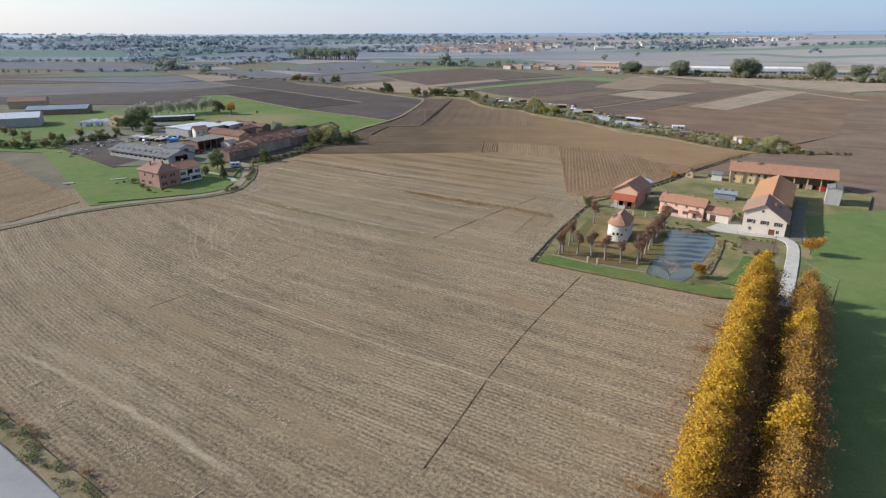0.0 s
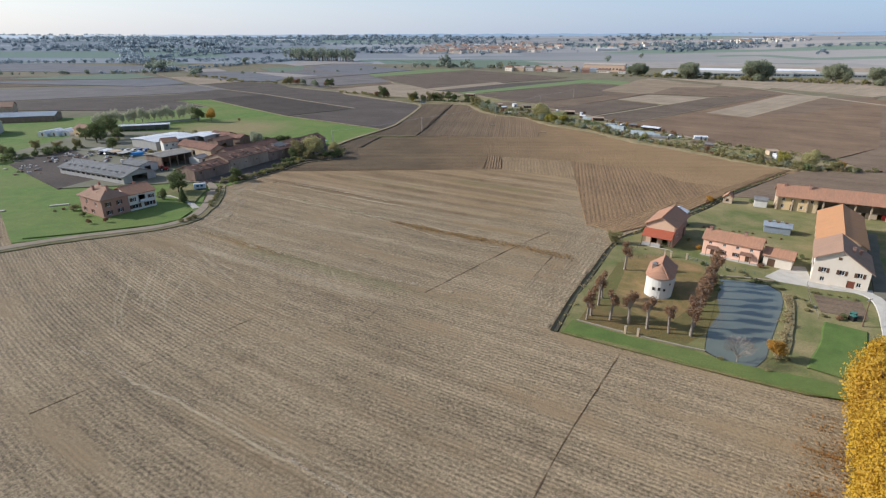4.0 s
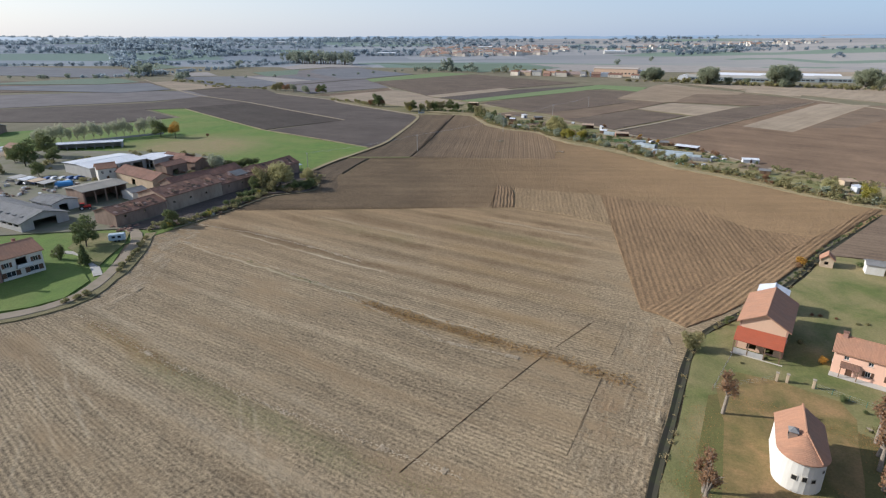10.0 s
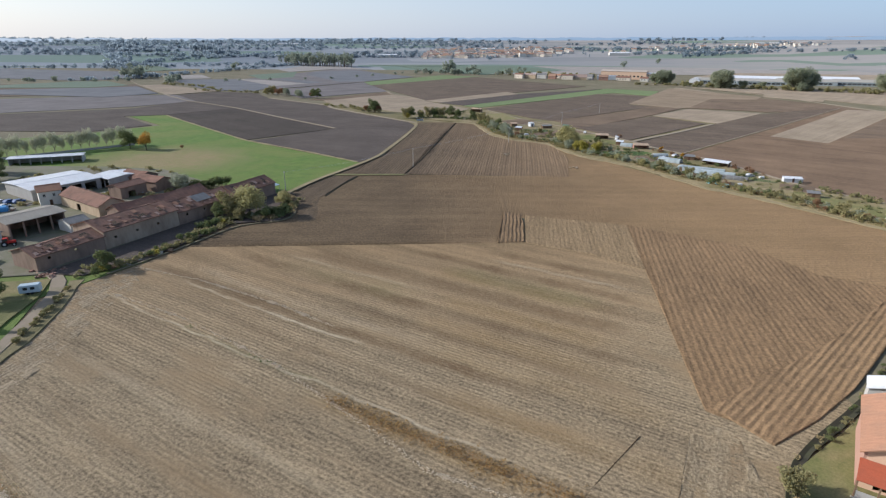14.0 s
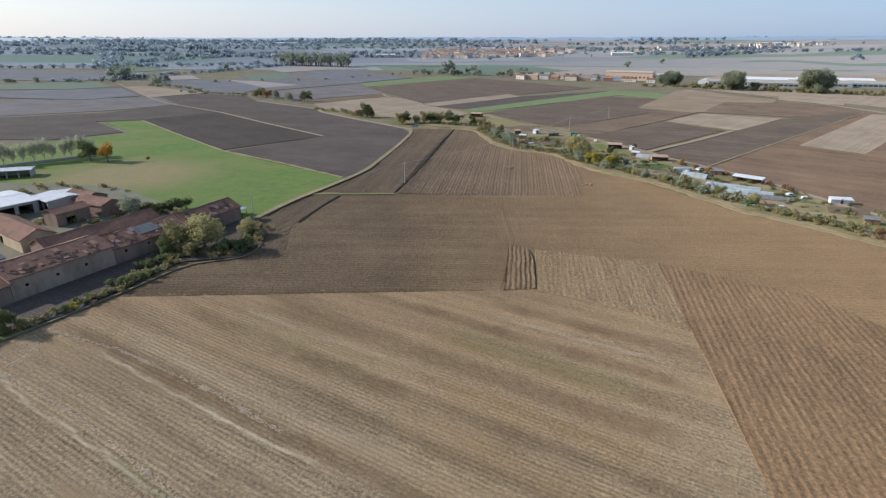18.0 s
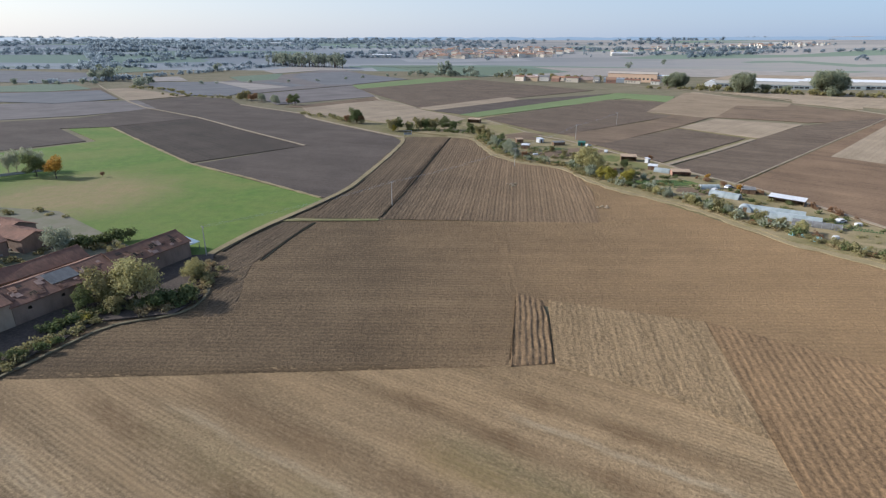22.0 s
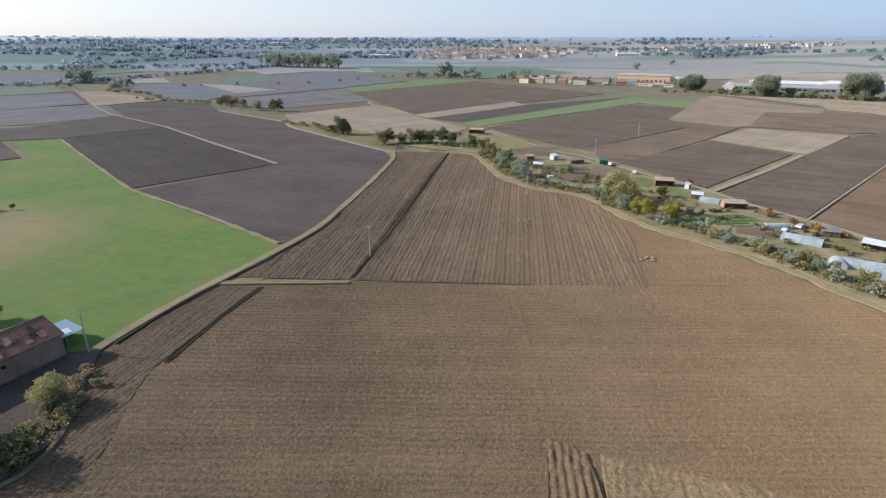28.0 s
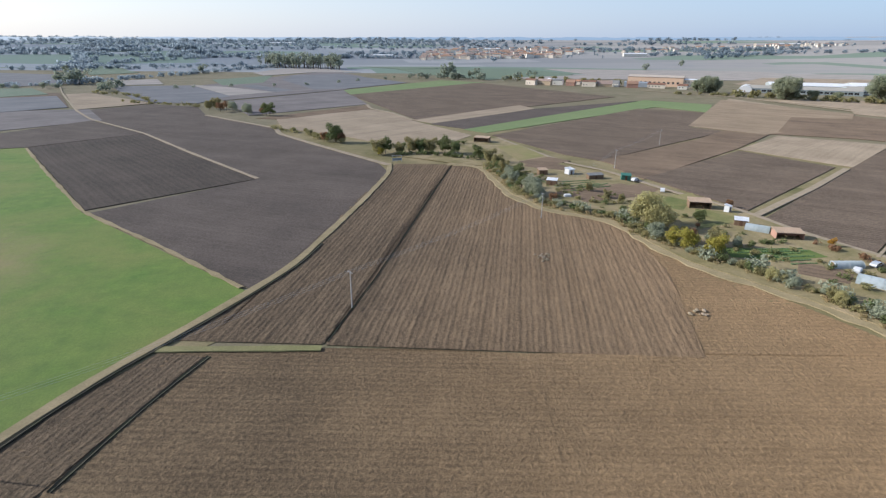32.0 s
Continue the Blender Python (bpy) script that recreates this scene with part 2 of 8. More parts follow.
def roofing(name, base, other, moss, mossy=0.3, ribs=0.42, rough=0.9, metal=0.0, across="Y"):
    """Tiles or ribbed sheets: courses run down the slope; the local X axis of the part lies along the ridge."""
    m, t, b = material(name, rough, metal, 0.25)
    vec = coords(t)
    c = t.nodes.new("ShaderNodeTexCoord")
    w = t.nodes.new("ShaderNodeTexWave")
    w.wave_type, w.bands_direction, w.wave_profile = "BANDS", "X", "SIN"
    w.inputs["Scale"].default_value = math.pi / 10 / ribs * 2
    w.inputs["Distortion"].default_value, w.inputs["Detail Scale"].default_value = 0.6, 1.0
    t.links.new(c.outputs["Object"], w.inputs["Vector"])
    mid = spread(t, noise_of(t, coords(t, 0, (2.2, 0.5, 0.5)), 1.0, 5, 0.7), 0.3, 0.7)
    big = spread(t, noise_of(t, vec, 0.28, 5, 0.65), 0.45, 0.72)
    fine = spread(t, noise_of(t, vec, 4.5, 3, 0.7), 0.3, 0.7)
    col = mixed(t, mid, base, other)
    col = mixed(t, maths(t, "MULTIPLY", big, mossy), col, moss)
    col = mixed(t, maths(t, "MULTIPLY", fine, 0.35), col, tuple(x * 0.55 for x in base))
    t.links.new(col, b.inputs["Base Color"])
    bumped(t, b, maths(t, "ADD", w.outputs["Fac"], maths(t, "MULTIPLY", fine, 0.4)), 0.6, 0.08)
    return m


def leafy(name, a, b2, c, dryness=0.25, through_k=0.38):
    """Leaves that differ clump by clump."""
    m, t, b = material(name, 0.75, 0, 0.25)
    g = t.nodes.new("ShaderNodeNewGeometry")
    o = t.nodes.new("ShaderNodeObjectInfo")
    col = mixed(t, g.outputs["Random Per Island"], a, b2)
    big = spread(t, noise_of(t, coords(t), 0.45, 3, 0.6), 0.4, 0.65)
    col = mixed(t, maths(t, "MULTIPLY", big, dryness * 2), col, c)
    col = mixed(t, maths(t, "MULTIPLY", o.outputs["Random"], 0.3), col, c)
    t.links.new(col, b.inputs["Base Color"])
    tr = t.nodes.new("ShaderNodeBsdfTranslucent")
    t.links.new(col, tr.inputs["Color"])
    mx = t.nodes.new("ShaderNodeMixShader")
    mx.inputs[0].default_value = through_k
    out = t.nodes["Material Output"]
    t.links.new(b.outputs[0], mx.inputs[1])
    t.links.new(tr.outputs[0], mx.inputs[2])
    t.links.new(mx.outputs[0], out.inputs["Surface"])
    return m


def plain(name, base, rough=0.7, metal=0.0, wear=0.3, scale=2.0):
    m, t, b = material(name, rough, metal, 0.3)
    n = spread(t, noise_of(t, coords(t), scale, 4, 0.65), 0.35, 0.7)
    t.links.new(mixed(t, maths(t, "MULTIPLY", n, wear), base, tuple(c * 0.5 for c in base)), b.inputs["Base Color"])
    return m


STUBBLE = soil("maize_stubble", (0.44, 0.335, 0.205), (0.118, 0.088, 0.055), -31, 0.88, 0.5, 0.45, 0.35, 1.6, (0.28, 0.2, 0.115), 0.45, curved=True, upland=((0.395, 0.268, 0.145), (0.135, 0.09, 0.048)), marks=True, sway_m=2.0)
STUBBLE_EDGE = soil("maize_stubble_by_ditch", (0.42, 0.33, 0.21), (0.13, 0.095, 0.058), 63, 1.1, 0.35, 0.35, 0.35, 1.3, (0.25, 0.165, 0.09))
STUBBLE_TURN = soil("maize_stubble_by_road", (0.44, 0.345, 0.225), (0.14, 0.105, 0.065), 74, 0.9, 0.5, 0.45, 0.35, 1.2)
STUBBLE_UP = soil("maize_stubble_headland", (0.375, 0.262, 0.146), (0.15, 0.103, 0.056), 80, 1.5, 0.3, 0.3, 0.3, 1.2, None, 0.8)
PLOUGH = soil("ploughed_earth", (0.215, 0.151, 0.088), (0.08, 0.056, 0.034), 0, 1.5, 0.36, 0.25, 0.6, 1.5, None, 0.7, (0.365, 0.236, 0.122), sway_m=2.0)
FURROWS = soil("furrowed_earth", (0.2, 0.143, 0.09), (0.06, 0.043, 0.028), 83, 1.3, 0.5, 0.25, 0.3, 1.0, None, 0.9, (0.325, 0.216, 0.124), sway_m=2.0, paler_from=(15, 105))
HEADLAND = soil("dark_headland_earth", (0.175, 0.126, 0.08), (0.06, 0.044, 0.029), 78, 1.1, 0.5, 0.3, 0.3, 1.3, None, 0.8, sway_m=0.6)
HARROW = soil("harrowed_earth", (0.33, 0.21, 0.111), (0.13, 0.084, 0.046), 78, 1.5, 0.32, 0.15, 0.3, 1.1, None, 0.7, sway_m=0.5)
TURNED = soil("raw_turned_earth", (0.31, 0.205, 0.115), (0.12, 0.08, 0.046), 83, 1.2, 0.6, 0.2, 0.2, 1.1, None, 1.0, sway_m=1.0)
RUTS = soil("rutted_earth", (0.35, 0.225, 0.12), (0.17, 0.11, 0.06), 43, 1.25, 0.5, 0.2, 0.3, 1.1, None, 0.8, sway_m=0.6)
DARK_SOIL = soil("dark_ploughed_earth", (0.2, 0.149, 0.108), (0.08, 0.06, 0.044), -27, 2.2, 0.4, 0.3, 0.5, 1.4)
DARK_RIDGE = soil("black_ridged_earth", (0.108, 0.086, 0.07), (0.042, 0.034, 0.028), -47, 3.2, 0.32, 0.25, 0.45, 1.4)
DARK_SOIL_B = soil("black_ploughed_earth", (0.142, 0.113, 0.094), (0.068, 0.055, 0.047), -20, 3.0, 0.15, 0.3, 0.6, 1.2)
BROWN_SOIL = soil("brown_ploughed_earth", (0.235, 0.168, 0.113), (0.105, 0.075, 0.052), -27, 3.0, 0.3, 0.4, 0.5, 0.8)
TAN_SOIL = soil("pale_stubble", (0.36, 0.285, 0.205), (0.22, 0.172, 0.12), 45, 3.0, 0.15, 0.4, 0.5, 0.6)
PALE_BROWN = soil("light_brown_stubble", (0.31, 0.235, 0.16), (0.185, 0.138, 0.092), -27, 3.0, 0.3, 0.4, 0.5, 0.6)
RED_SOIL = soil("reddish_tilled_earth", (0.25, 0.166, 0.104), (0.115, 0.077, 0.05), -40, 2.6, 0.3, 0.4, 0.5, 0.9)
# Far earths: distance haze is mixed into these colours, greyed and paled.
GREY_SOIL = soil("hazed_grey_earth", (0.205, 0.18, 0.17), (0.125, 0.112, 0.108), 40, 4.0, 0.25, 0.4, 0.5, 0.3)
FAR_DARK = soil("hazed_dark_earth", (0.18, 0.178, 0.182), (0.125, 0.127, 0.135), 30, 6.0, 0.2, 0.5, 0.6, 0.2)
FAR_PALE = soil("hazed_pale_stubble", (0.33, 0.295, 0.262), (0.25, 0.225, 0.205), 30, 6.0, 0.2, 0.5, 0.6, 0.2)
MEADOW = turf("meadow_grass", (0.155, 0.245, 0.046), (0.09, 0.16, 0.034), (0.215, 0.225, 0.068), 0.75, 0.4, (-140, 358, 34))
LAWN = turf("lawn_grass", (0.17, 0.185, 0.058), (0.09, 0.115, 0.035), (0.32, 0.25, 0.125), 1.0, 0.4, None, 0.07)
BALK_GRASS = turf("olive_balk_grass", (0.24, 0.24, 0.1), (0.15, 0.155, 0.06), (0.3, 0.25, 0.13), 0.6)
PASTURE = turf("grazed_pasture", (0.15, 0.21, 0.058), (0.095, 0.145, 0.04), (0.2, 0.215, 0.08), 0.6)
GREEN_VERGE = turf("lush_grass", (0.13, 0.195, 0.045), (0.075, 0.125, 0.03), (0.2, 0.19, 0.07), 0.6)
FAR_GRASS = turf("winter_wheat", (0.19, 0.25, 0.1), (0.14, 0.19, 0.08), (0.24, 0.26, 0.13), 0.4)
# Far crop green, with haze painted in as a blue cast.
FAR_GREEN = turf("hazed_green_crop", (0.165, 0.215, 0.145), (0.125, 0.17, 0.12), (0.19, 0.21, 0.15), 0.4)
ROUGH_GRASS = turf("rough_grass", (0.2, 0.175, 0.075), (0.105, 0.1, 0.04), (0.33, 0.26, 0.15), 0.9)
GARDEN_GRASS = turf("unmown_garden_grass", (0.255, 0.21, 0.098), (0.14, 0.127, 0.055), (0.36, 0.28, 0.17), 1.0, 0.4, None, 0.08)
DRY_GRASS = turf("worn_dry_pasture", (0.27, 0.235, 0.1), (0.2, 0.2, 0.07), (0.3, 0.22, 0.13), 0.9)
CHAPEL_GRASS = turf("leaf_strewn_lawn", (0.21, 0.165, 0.06), (0.1, 0.105, 0.034), (0.35, 0.215, 0.1), 1.0, 0.4, None, 0.16)
DRY_MARGIN = turf("dry_field_margin", (0.34, 0.27, 0.155), (0.2, 0.165, 0.085), (0.38, 0.3, 0.18), 0.8)
LEAF_LITTER = turf("leaf_litter", (0.22, 0.145, 0.06), (0.12, 0.085, 0.034), (0.14, 0.15, 0.048), 0.8)
NEAR_BASE = turf("fallow_margin", (0.2, 0.18, 0.11), (0.12, 0.11, 0.06), (0.26, 0.21, 0.14), 0.8)


def patchwork():
    """The far plain: a quilt of tilled, stubble and sown plots, hazed blue to the west, paler to the east."""
    m, t, b = material("open_farmland", 0.95, 0, 0.1)
    cell = t.nodes.new("ShaderNodeTexVoronoi")
    cell.distance, cell.inputs["Scale"].default_value = "CHEBYCHEV", 1.0
    t.links.new(coords(t, 12, (0.0016, 0.0042, 0)), cell.inputs["Vector"])
    hue = t.nodes.new("ShaderNodeSeparateColor")
    t.links.new(cell.outputs["Color"], hue.inputs[0])
    # Blue-grey haze is put into the plot colours, strongest in the west.
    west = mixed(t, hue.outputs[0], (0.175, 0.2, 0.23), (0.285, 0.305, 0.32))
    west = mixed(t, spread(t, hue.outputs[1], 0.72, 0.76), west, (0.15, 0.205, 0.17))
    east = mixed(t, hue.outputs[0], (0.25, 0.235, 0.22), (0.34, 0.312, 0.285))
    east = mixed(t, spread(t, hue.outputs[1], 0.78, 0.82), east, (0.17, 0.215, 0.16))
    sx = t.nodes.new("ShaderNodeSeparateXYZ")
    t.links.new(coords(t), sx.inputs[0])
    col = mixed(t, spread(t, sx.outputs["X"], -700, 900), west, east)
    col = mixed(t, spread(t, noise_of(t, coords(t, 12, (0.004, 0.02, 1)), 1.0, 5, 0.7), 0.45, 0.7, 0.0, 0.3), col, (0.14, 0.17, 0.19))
    t.links.new(col, b.inputs["Base Color"])
    return m


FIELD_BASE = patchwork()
GRAVEL = plaster("pale_gravel", (0.46, 0.43, 0.38), (0.33, 0.29, 0.23), 0.7, 0.95, 0.4)
DIRT_TRACK = plaster("beaten_dirt", (0.3, 0.24, 0.175), (0.19, 0.165, 0.09), 0.8, 0.95, 0.3)
ASPHALT = plaster("worn_asphalt", (0.34, 0.325, 0.3), (0.22, 0.215, 0.2), 0.6, 0.9, 0.3)
YARD = plaster("farmyard_ground", (0.2, 0.18, 0.13), (0.115, 0.135, 0.055), 0.95, 0.95, 0.12)
# Lane colour darkened to stand in for the hay barn's shadow.
DARK_LANE = plaster("shade_darkened_lane", (0.16, 0.145, 0.11), (0.1, 0.11, 0.06), 0.7, 0.95, 0.3)
DITCH = plaster("near_black_ditch_earth", (0.045, 0.04, 0.028), (0.06, 0.07, 0.025), 0.7, 0.95, 0.5)
WHITE_WALL = plaster("white_limewash", (0.66, 0.63, 0.57), (0.5, 0.45, 0.37), 0.55)
CREAM_WALL = plaster("cream_render", (0.68, 0.6, 0.5), (0.55, 0.44, 0.33), 0.4)
PINK_WALL = plaster("pink_render", (0.8, 0.5, 0.36), (0.62, 0.42, 0.32), 0.5)
BARN_GABLE = plaster("tan_render", (0.62, 0.42, 0.29), (0.5, 0.34, 0.24), 0.5)
YELLOW_WALL = plaster("yellow_render", (0.68, 0.5, 0.26), (0.6, 0.5, 0.38), 0.6)
BRICK_WALL = plaster("red_brickwork", (0.38, 0.22, 0.165), (0.28, 0.17, 0.13), 0.6, 0.9, 1.2)
OLD_WALL = plaster("old_brown_masonry", (0.29, 0.205, 0.155), (0.15, 0.105, 0.08), 0.8, 0.95, 0.5)
OCHRE_WALL = plaster("old_ochre_wall", (0.5, 0.39, 0.27), (0.32, 0.22, 0.14), 0.7, 0.95, 0.5)
TILES = roofing("clay_roof_tiles", (0.49, 0.255, 0.155), (0.35, 0.19, 0.12), (0.22, 0.17, 0.13), 0.35)
TILES_NEW = roofing("orange_roof_tiles", (0.54, 0.27, 0.125), (0.45, 0.235, 0.115), (0.33, 0.19, 0.11), 0.4)
RUIN_TILES = roofing("broken_mottled_tiles", (0.32, 0.17, 0.118), (0.165, 0.095, 0.07), (0.1, 0.068, 0.052), 0.75)
BLEACHED_TILES = roofing("sun_bleached_tiles", (0.4, 0.29, 0.24), (0.33, 0.25, 0.21), (0.27, 0.22, 0.19), 0.4)
TILES_OLD = roofing("weathered_roof_tiles", (0.29, 0.15, 0.1), (0.17, 0.1, 0.075), (0.14, 0.105, 0.08), 0.55)
TILES_BROWN = roofing("brown_roof_tiles", (0.4, 0.25, 0.17), (0.32, 0.195, 0.135), (0.22, 0.155, 0.12), 0.4)
RED_SHEET = roofing("red_painted_sheets", (0.45, 0.11, 0.055), (0.38, 0.1, 0.05), (0.3, 0.12, 0.08), 0.3, 0.25, 0.6)
WHITE_SHEET = roofing("pale_metal_sheets", (0.78, 0.78, 0.79), (0.68, 0.69, 0.71), (0.4, 0.4, 0.4), 0.3, 0.3, 0.5)
GREY_SHEET = roofing("grey_fibre_cement", (0.27, 0.265, 0.26), (0.19, 0.185, 0.18), (0.115, 0.115, 0.1), 0.7, 0.3, 0.9)
BLUE_SHEET = roofing("blue_grey_sheets", (0.33, 0.37, 0.42), (0.27, 0.31, 0.35), (0.2, 0.2, 0.2), 0.3, 0.3, 0.5)
WOOD = plain("weathered_timber", (0.2, 0.13, 0.08), 0.85, 0, 0.6)
SHUTTER = plain("brown_shutters", (0.12, 0.065, 0.04), 0.7)
# Near-black: paints the dark of unlit openings, and colours real black parts.
DARK = plain("near_black_paint", (0.02, 0.018, 0.016), 0.9, 0, 0.2)
MOSSY_STONE = plaster("mossy_rubble_stone", (0.27, 0.235, 0.17), (0.16, 0.155, 0.085), 0.7, 0.95, 1.2)
WORN_STONE = plaster("worn_coping_stone", (0.36, 0.31, 0.24), (0.22, 0.19, 0.13), 0.7, 0.95, 1.5)
STONE = plaster("pale_stone", (0.55, 0.5, 0.42), (0.35, 0.31, 0.25), 0.6, 0.9, 2.0)
CONCRETE = plaster("grey_concrete", (0.42, 0.4, 0.37), (0.28, 0.26, 0.24), 0.6, 0.9, 0.8)
STEEL = plain("galvanised_steel", (0.4, 0.41, 0.42), 0.5, 0.6, 0.3)
BARK = plain("pale_bark", (0.3, 0.25, 0.2), 0.9, 0, 0.7, 3.0)
BARK_DARK = plain("dark_bark", (0.11, 0.085, 0.065), 0.9, 0, 0.6, 3.0)
RED_DOOR = plain("brown_red_boards", (0.2, 0.065, 0.04), 0.7)
RED_PAINT = plain("red_paint", (0.5, 0.04, 0.03), 0.45)
BLUE_PAINT = plain("blue_tarpaulin", (0.08, 0.28, 0.55), 0.5)
WHITE_PAINT = plain("white_paint", (0.6, 0.6, 0.6), 0.5, 0, 0.15)
GREEN_PAINT = plain("green_paint", (0.05, 0.16, 0.12), 0.5)
TYRE = plain("black_rubber", (0.02, 0.02, 0.02), 0.8)
PLASTIC = plaster("clouded_greenhouse_film", (0.38, 0.42, 0.43), (0.2, 0.24, 0.23), 0.9, 0.35, 0.4)


def glassy(name, tint, rough):
    m, t, b = material(name, rough, 0, 0.5)
    b.inputs["Base Color"].default_value = (*tint, 1)
    return m


PANE = glassy("dark_window_glass", (0.03, 0.035, 0.04), 0.08)


def pond_water():
    m, t, b = material("murky_pond_water", 0.06, 0, 0.5)
    n = spread(t, noise_of(t, coords(t), 0.12, 4, 0.6), 0.3, 0.7)
    t.links.new(mixed(t, n, (0.1, 0.115, 0.095), (0.13, 0.138, 0.105)), b.inputs["Base Color"])
    bumped(t, b, noise_of(t, coords(t, 20, (1, 2.5, 1)), 1.5, 3, 0.6), 0.12, 0.03)
    return m


WATER = pond_water()
LEAF_YELLOW = leafy("golden_poplar_leaves", (0.68, 0.45, 0.035), (0.56, 0.36, 0.035), (0.4, 0.22, 0.05), 0.2)
LEAF_AMBER = leafy("amber_poplar_leaves", (0.56, 0.33, 0.04), (0.42, 0.24, 0.045), (0.32, 0.18, 0.06), 0.3)
LEAF_ORANGE = leafy("orange_leaves", (0.52, 0.26, 0.04), (0.4, 0.22, 0.05), (0.45, 0.3, 0.06))
LEAF_RUST = leafy("rusty_leaves", (0.29, 0.16, 0.09), (0.22, 0.13, 0.08), (0.33, 0.2, 0.1))
LEAF_WEED = leafy("withered_weeds", (0.42, 0.28, 0.105), (0.34, 0.23, 0.1), (0.33, 0.21, 0.095))
LEAF_GREEN = leafy("green_leaves", (0.145, 0.185, 0.07), (0.105, 0.14, 0.058), (0.2, 0.195, 0.08))
LEAF_OLIVE = leafy("olive_leaves", (0.29, 0.275, 0.13), (0.22, 0.215, 0.1), (0.36, 0.29, 0.135))
LEAF_WILLOW = leafy("pale_willow_leaves", (0.42, 0.39, 0.18), (0.33, 0.32, 0.155), (0.48, 0.41, 0.18))
LEAF_SILVER = leafy("silvery_leaves", (0.33, 0.36, 0.26), (0.27, 0.3, 0.215), (0.37, 0.37, 0.25))
LEAF_LIME = leafy("yellow_green_leaves", (0.36, 0.35, 0.07), (0.28, 0.28, 0.06), (0.4, 0.29, 0.06))
# Far foliage: haze is painted into the leaf colours, paled and blued.
LEAF_FAR = leafy("hazed_far_leaves", (0.3, 0.34, 0.26), (0.24, 0.285, 0.225), (0.34, 0.34, 0.26))
LEAF_DISTANT = leafy("hazed_blue_leaves", (0.3, 0.355, 0.4), (0.27, 0.325, 0.37), (0.31, 0.355, 0.37), 0.25, 0.6)
LEAF_REED = leafy("dry_tan_reeds", (0.45, 0.34, 0.19), (0.36, 0.27, 0.15), (0.3, 0.27, 0.12))
TWIGS = leafy("bare_brown_twigs", (0.3, 0.18, 0.08), (0.22, 0.135, 0.075), (0.36, 0.2, 0.06))
STRAW = leafy("bleached_straw", (0.72, 0.62, 0.46), (0.6, 0.5, 0.36), (0.5, 0.4, 0.28))
DEAD_LEAVES = leafy("fallen_brown_leaves", (0.4, 0.2, 0.06), (0.3, 0.15, 0.05), (0.34, 0.22, 0.09))

# ---- ground, fields, roads ----
def flat_field(name, outline, mat, z, label, kind="structure", skirt=0.25):
    bm = bmesh.new()
    top = [bm.verts.new((x, y, z)) for x, y in outline]
    low = [bm.verts.new((x, y, z - skirt)) for x, y in outline]
    f = bm.faces.new(top)
    f.normal_update()
    if f.normal.z < 0:
        f.normal_flip()
    n = len(top)
    for i in range(n):
        bm.faces.new((top[i], top[(i + 1) % n], low[(i + 1) % n], low[i]))
    bmesh.ops.triangulate(bm, faces=[f])
    return tagged(part(name, bm, mat), label, "field", "", kind)


def row_field(name, outline, angle, step, pieces, mat, z, label, relief, drop=0.25):
    """A field as one sheet of real relief; every outline crosses each row line once only."""
    a = radians(angle)
    o = np.array(outline)
    u, v = o[:, 0] * math.cos(a) + o[:, 1] * math.sin(a), -o[:, 0] * math.sin(a) + o[:, 1] * math.cos(a)
    n = len(o)
    lines = np.arange(v.min() + 0.01, v.max() - 0.01, step)
    lo, hi = np.full(len(lines), 1e9), np.full(len(lines), -1e9)
    for i in range(n):
        j = (i + 1) % n
        if abs(v[i] - v[j]) < 1e-6:
            continue
        k = (lines - v[i]) / (v[j] - v[i])
        ok = (k >= 0) & (k <= 1)
        uu = u[i] + k * (u[j] - u[i])
        lo, hi = np.where(ok, np.minimum(lo, uu), lo), np.where(ok, np.maximum(hi, uu), hi)
    s = np.linspace(0, 1, pieces + 1)
    uu = lo[:, None] + (hi - lo)[:, None] * s[None, :]
    vv = np.repeat(lines[:, None], pieces + 1, 1)
    x, y = uu * math.cos(a) - vv * math.sin(a), uu * math.sin(a) + vv * math.cos(a)
    zz = z + relief(uu, vv)
    zz[0] = zz[-1] = z - drop
    zz[:, 0] = zz[:, -1] = z - drop
    verts = np.stack([x, y, zz], -1).reshape(-1, 3)
    r, c = np.meshgrid(np.arange(len(lines) - 1), np.arange(pieces), indexing="ij")
    p = (r * (pieces + 1) + c).ravel()
    faces = np.stack([p, p + 1, p + pieces + 2, p + pieces + 1], -1)
    return sheet(name, verts.tolist(), faces.tolist(), mat, None, label, "field", "structure", True)


def ribbon(name, line, width, mat, z, label, category, kind="structure", crown=0.0, wobble=0.0, seed=0):
    """A road, track or furrow along a plan line."""
    rnd = random.Random(seed)
    pts = []
    for (x0, y0), (x1, y1) in zip(line, line[1:]):
        k = max(2, int(math.hypot(x1 - x0, y1 - y0) / 4))
        pts += [Vector((x0 + (x1 - x0) * i / k, y0 + (y1 - y0) * i / k)) for i in range(k)]
    pts.append(Vector(line[-1]))
    for _ in range(3):
        pts = [pts[0]] + [(pts[i - 1] + pts[i] * 2 + pts[i + 1]) / 4 for i in range(1, len(pts) - 1)] + [pts[-1]]
    verts, faces = [], []
    for i, p in enumerate(pts):
        d = (pts[min(i + 1, len(pts) - 1)] - pts[max(i - 1, 0)]).normalized()
        s = Vector((-d.y, d.x))
        w = width / 2 * (1 + wobble * rnd.uniform(-1, 1))
        for k, dz in ((-1.0, -0.2), (-0.92, 0), (0, crown), (0.92, 0), (1.0, -0.2)):
            q = p + s * w * k
            verts.append((q.x, q.y, z + dz))
    for i in range(len(pts) - 1):
        for k in range(4):
            a = i * 5 + k
            faces.append((a, a + 5, a + 6, a + 1))
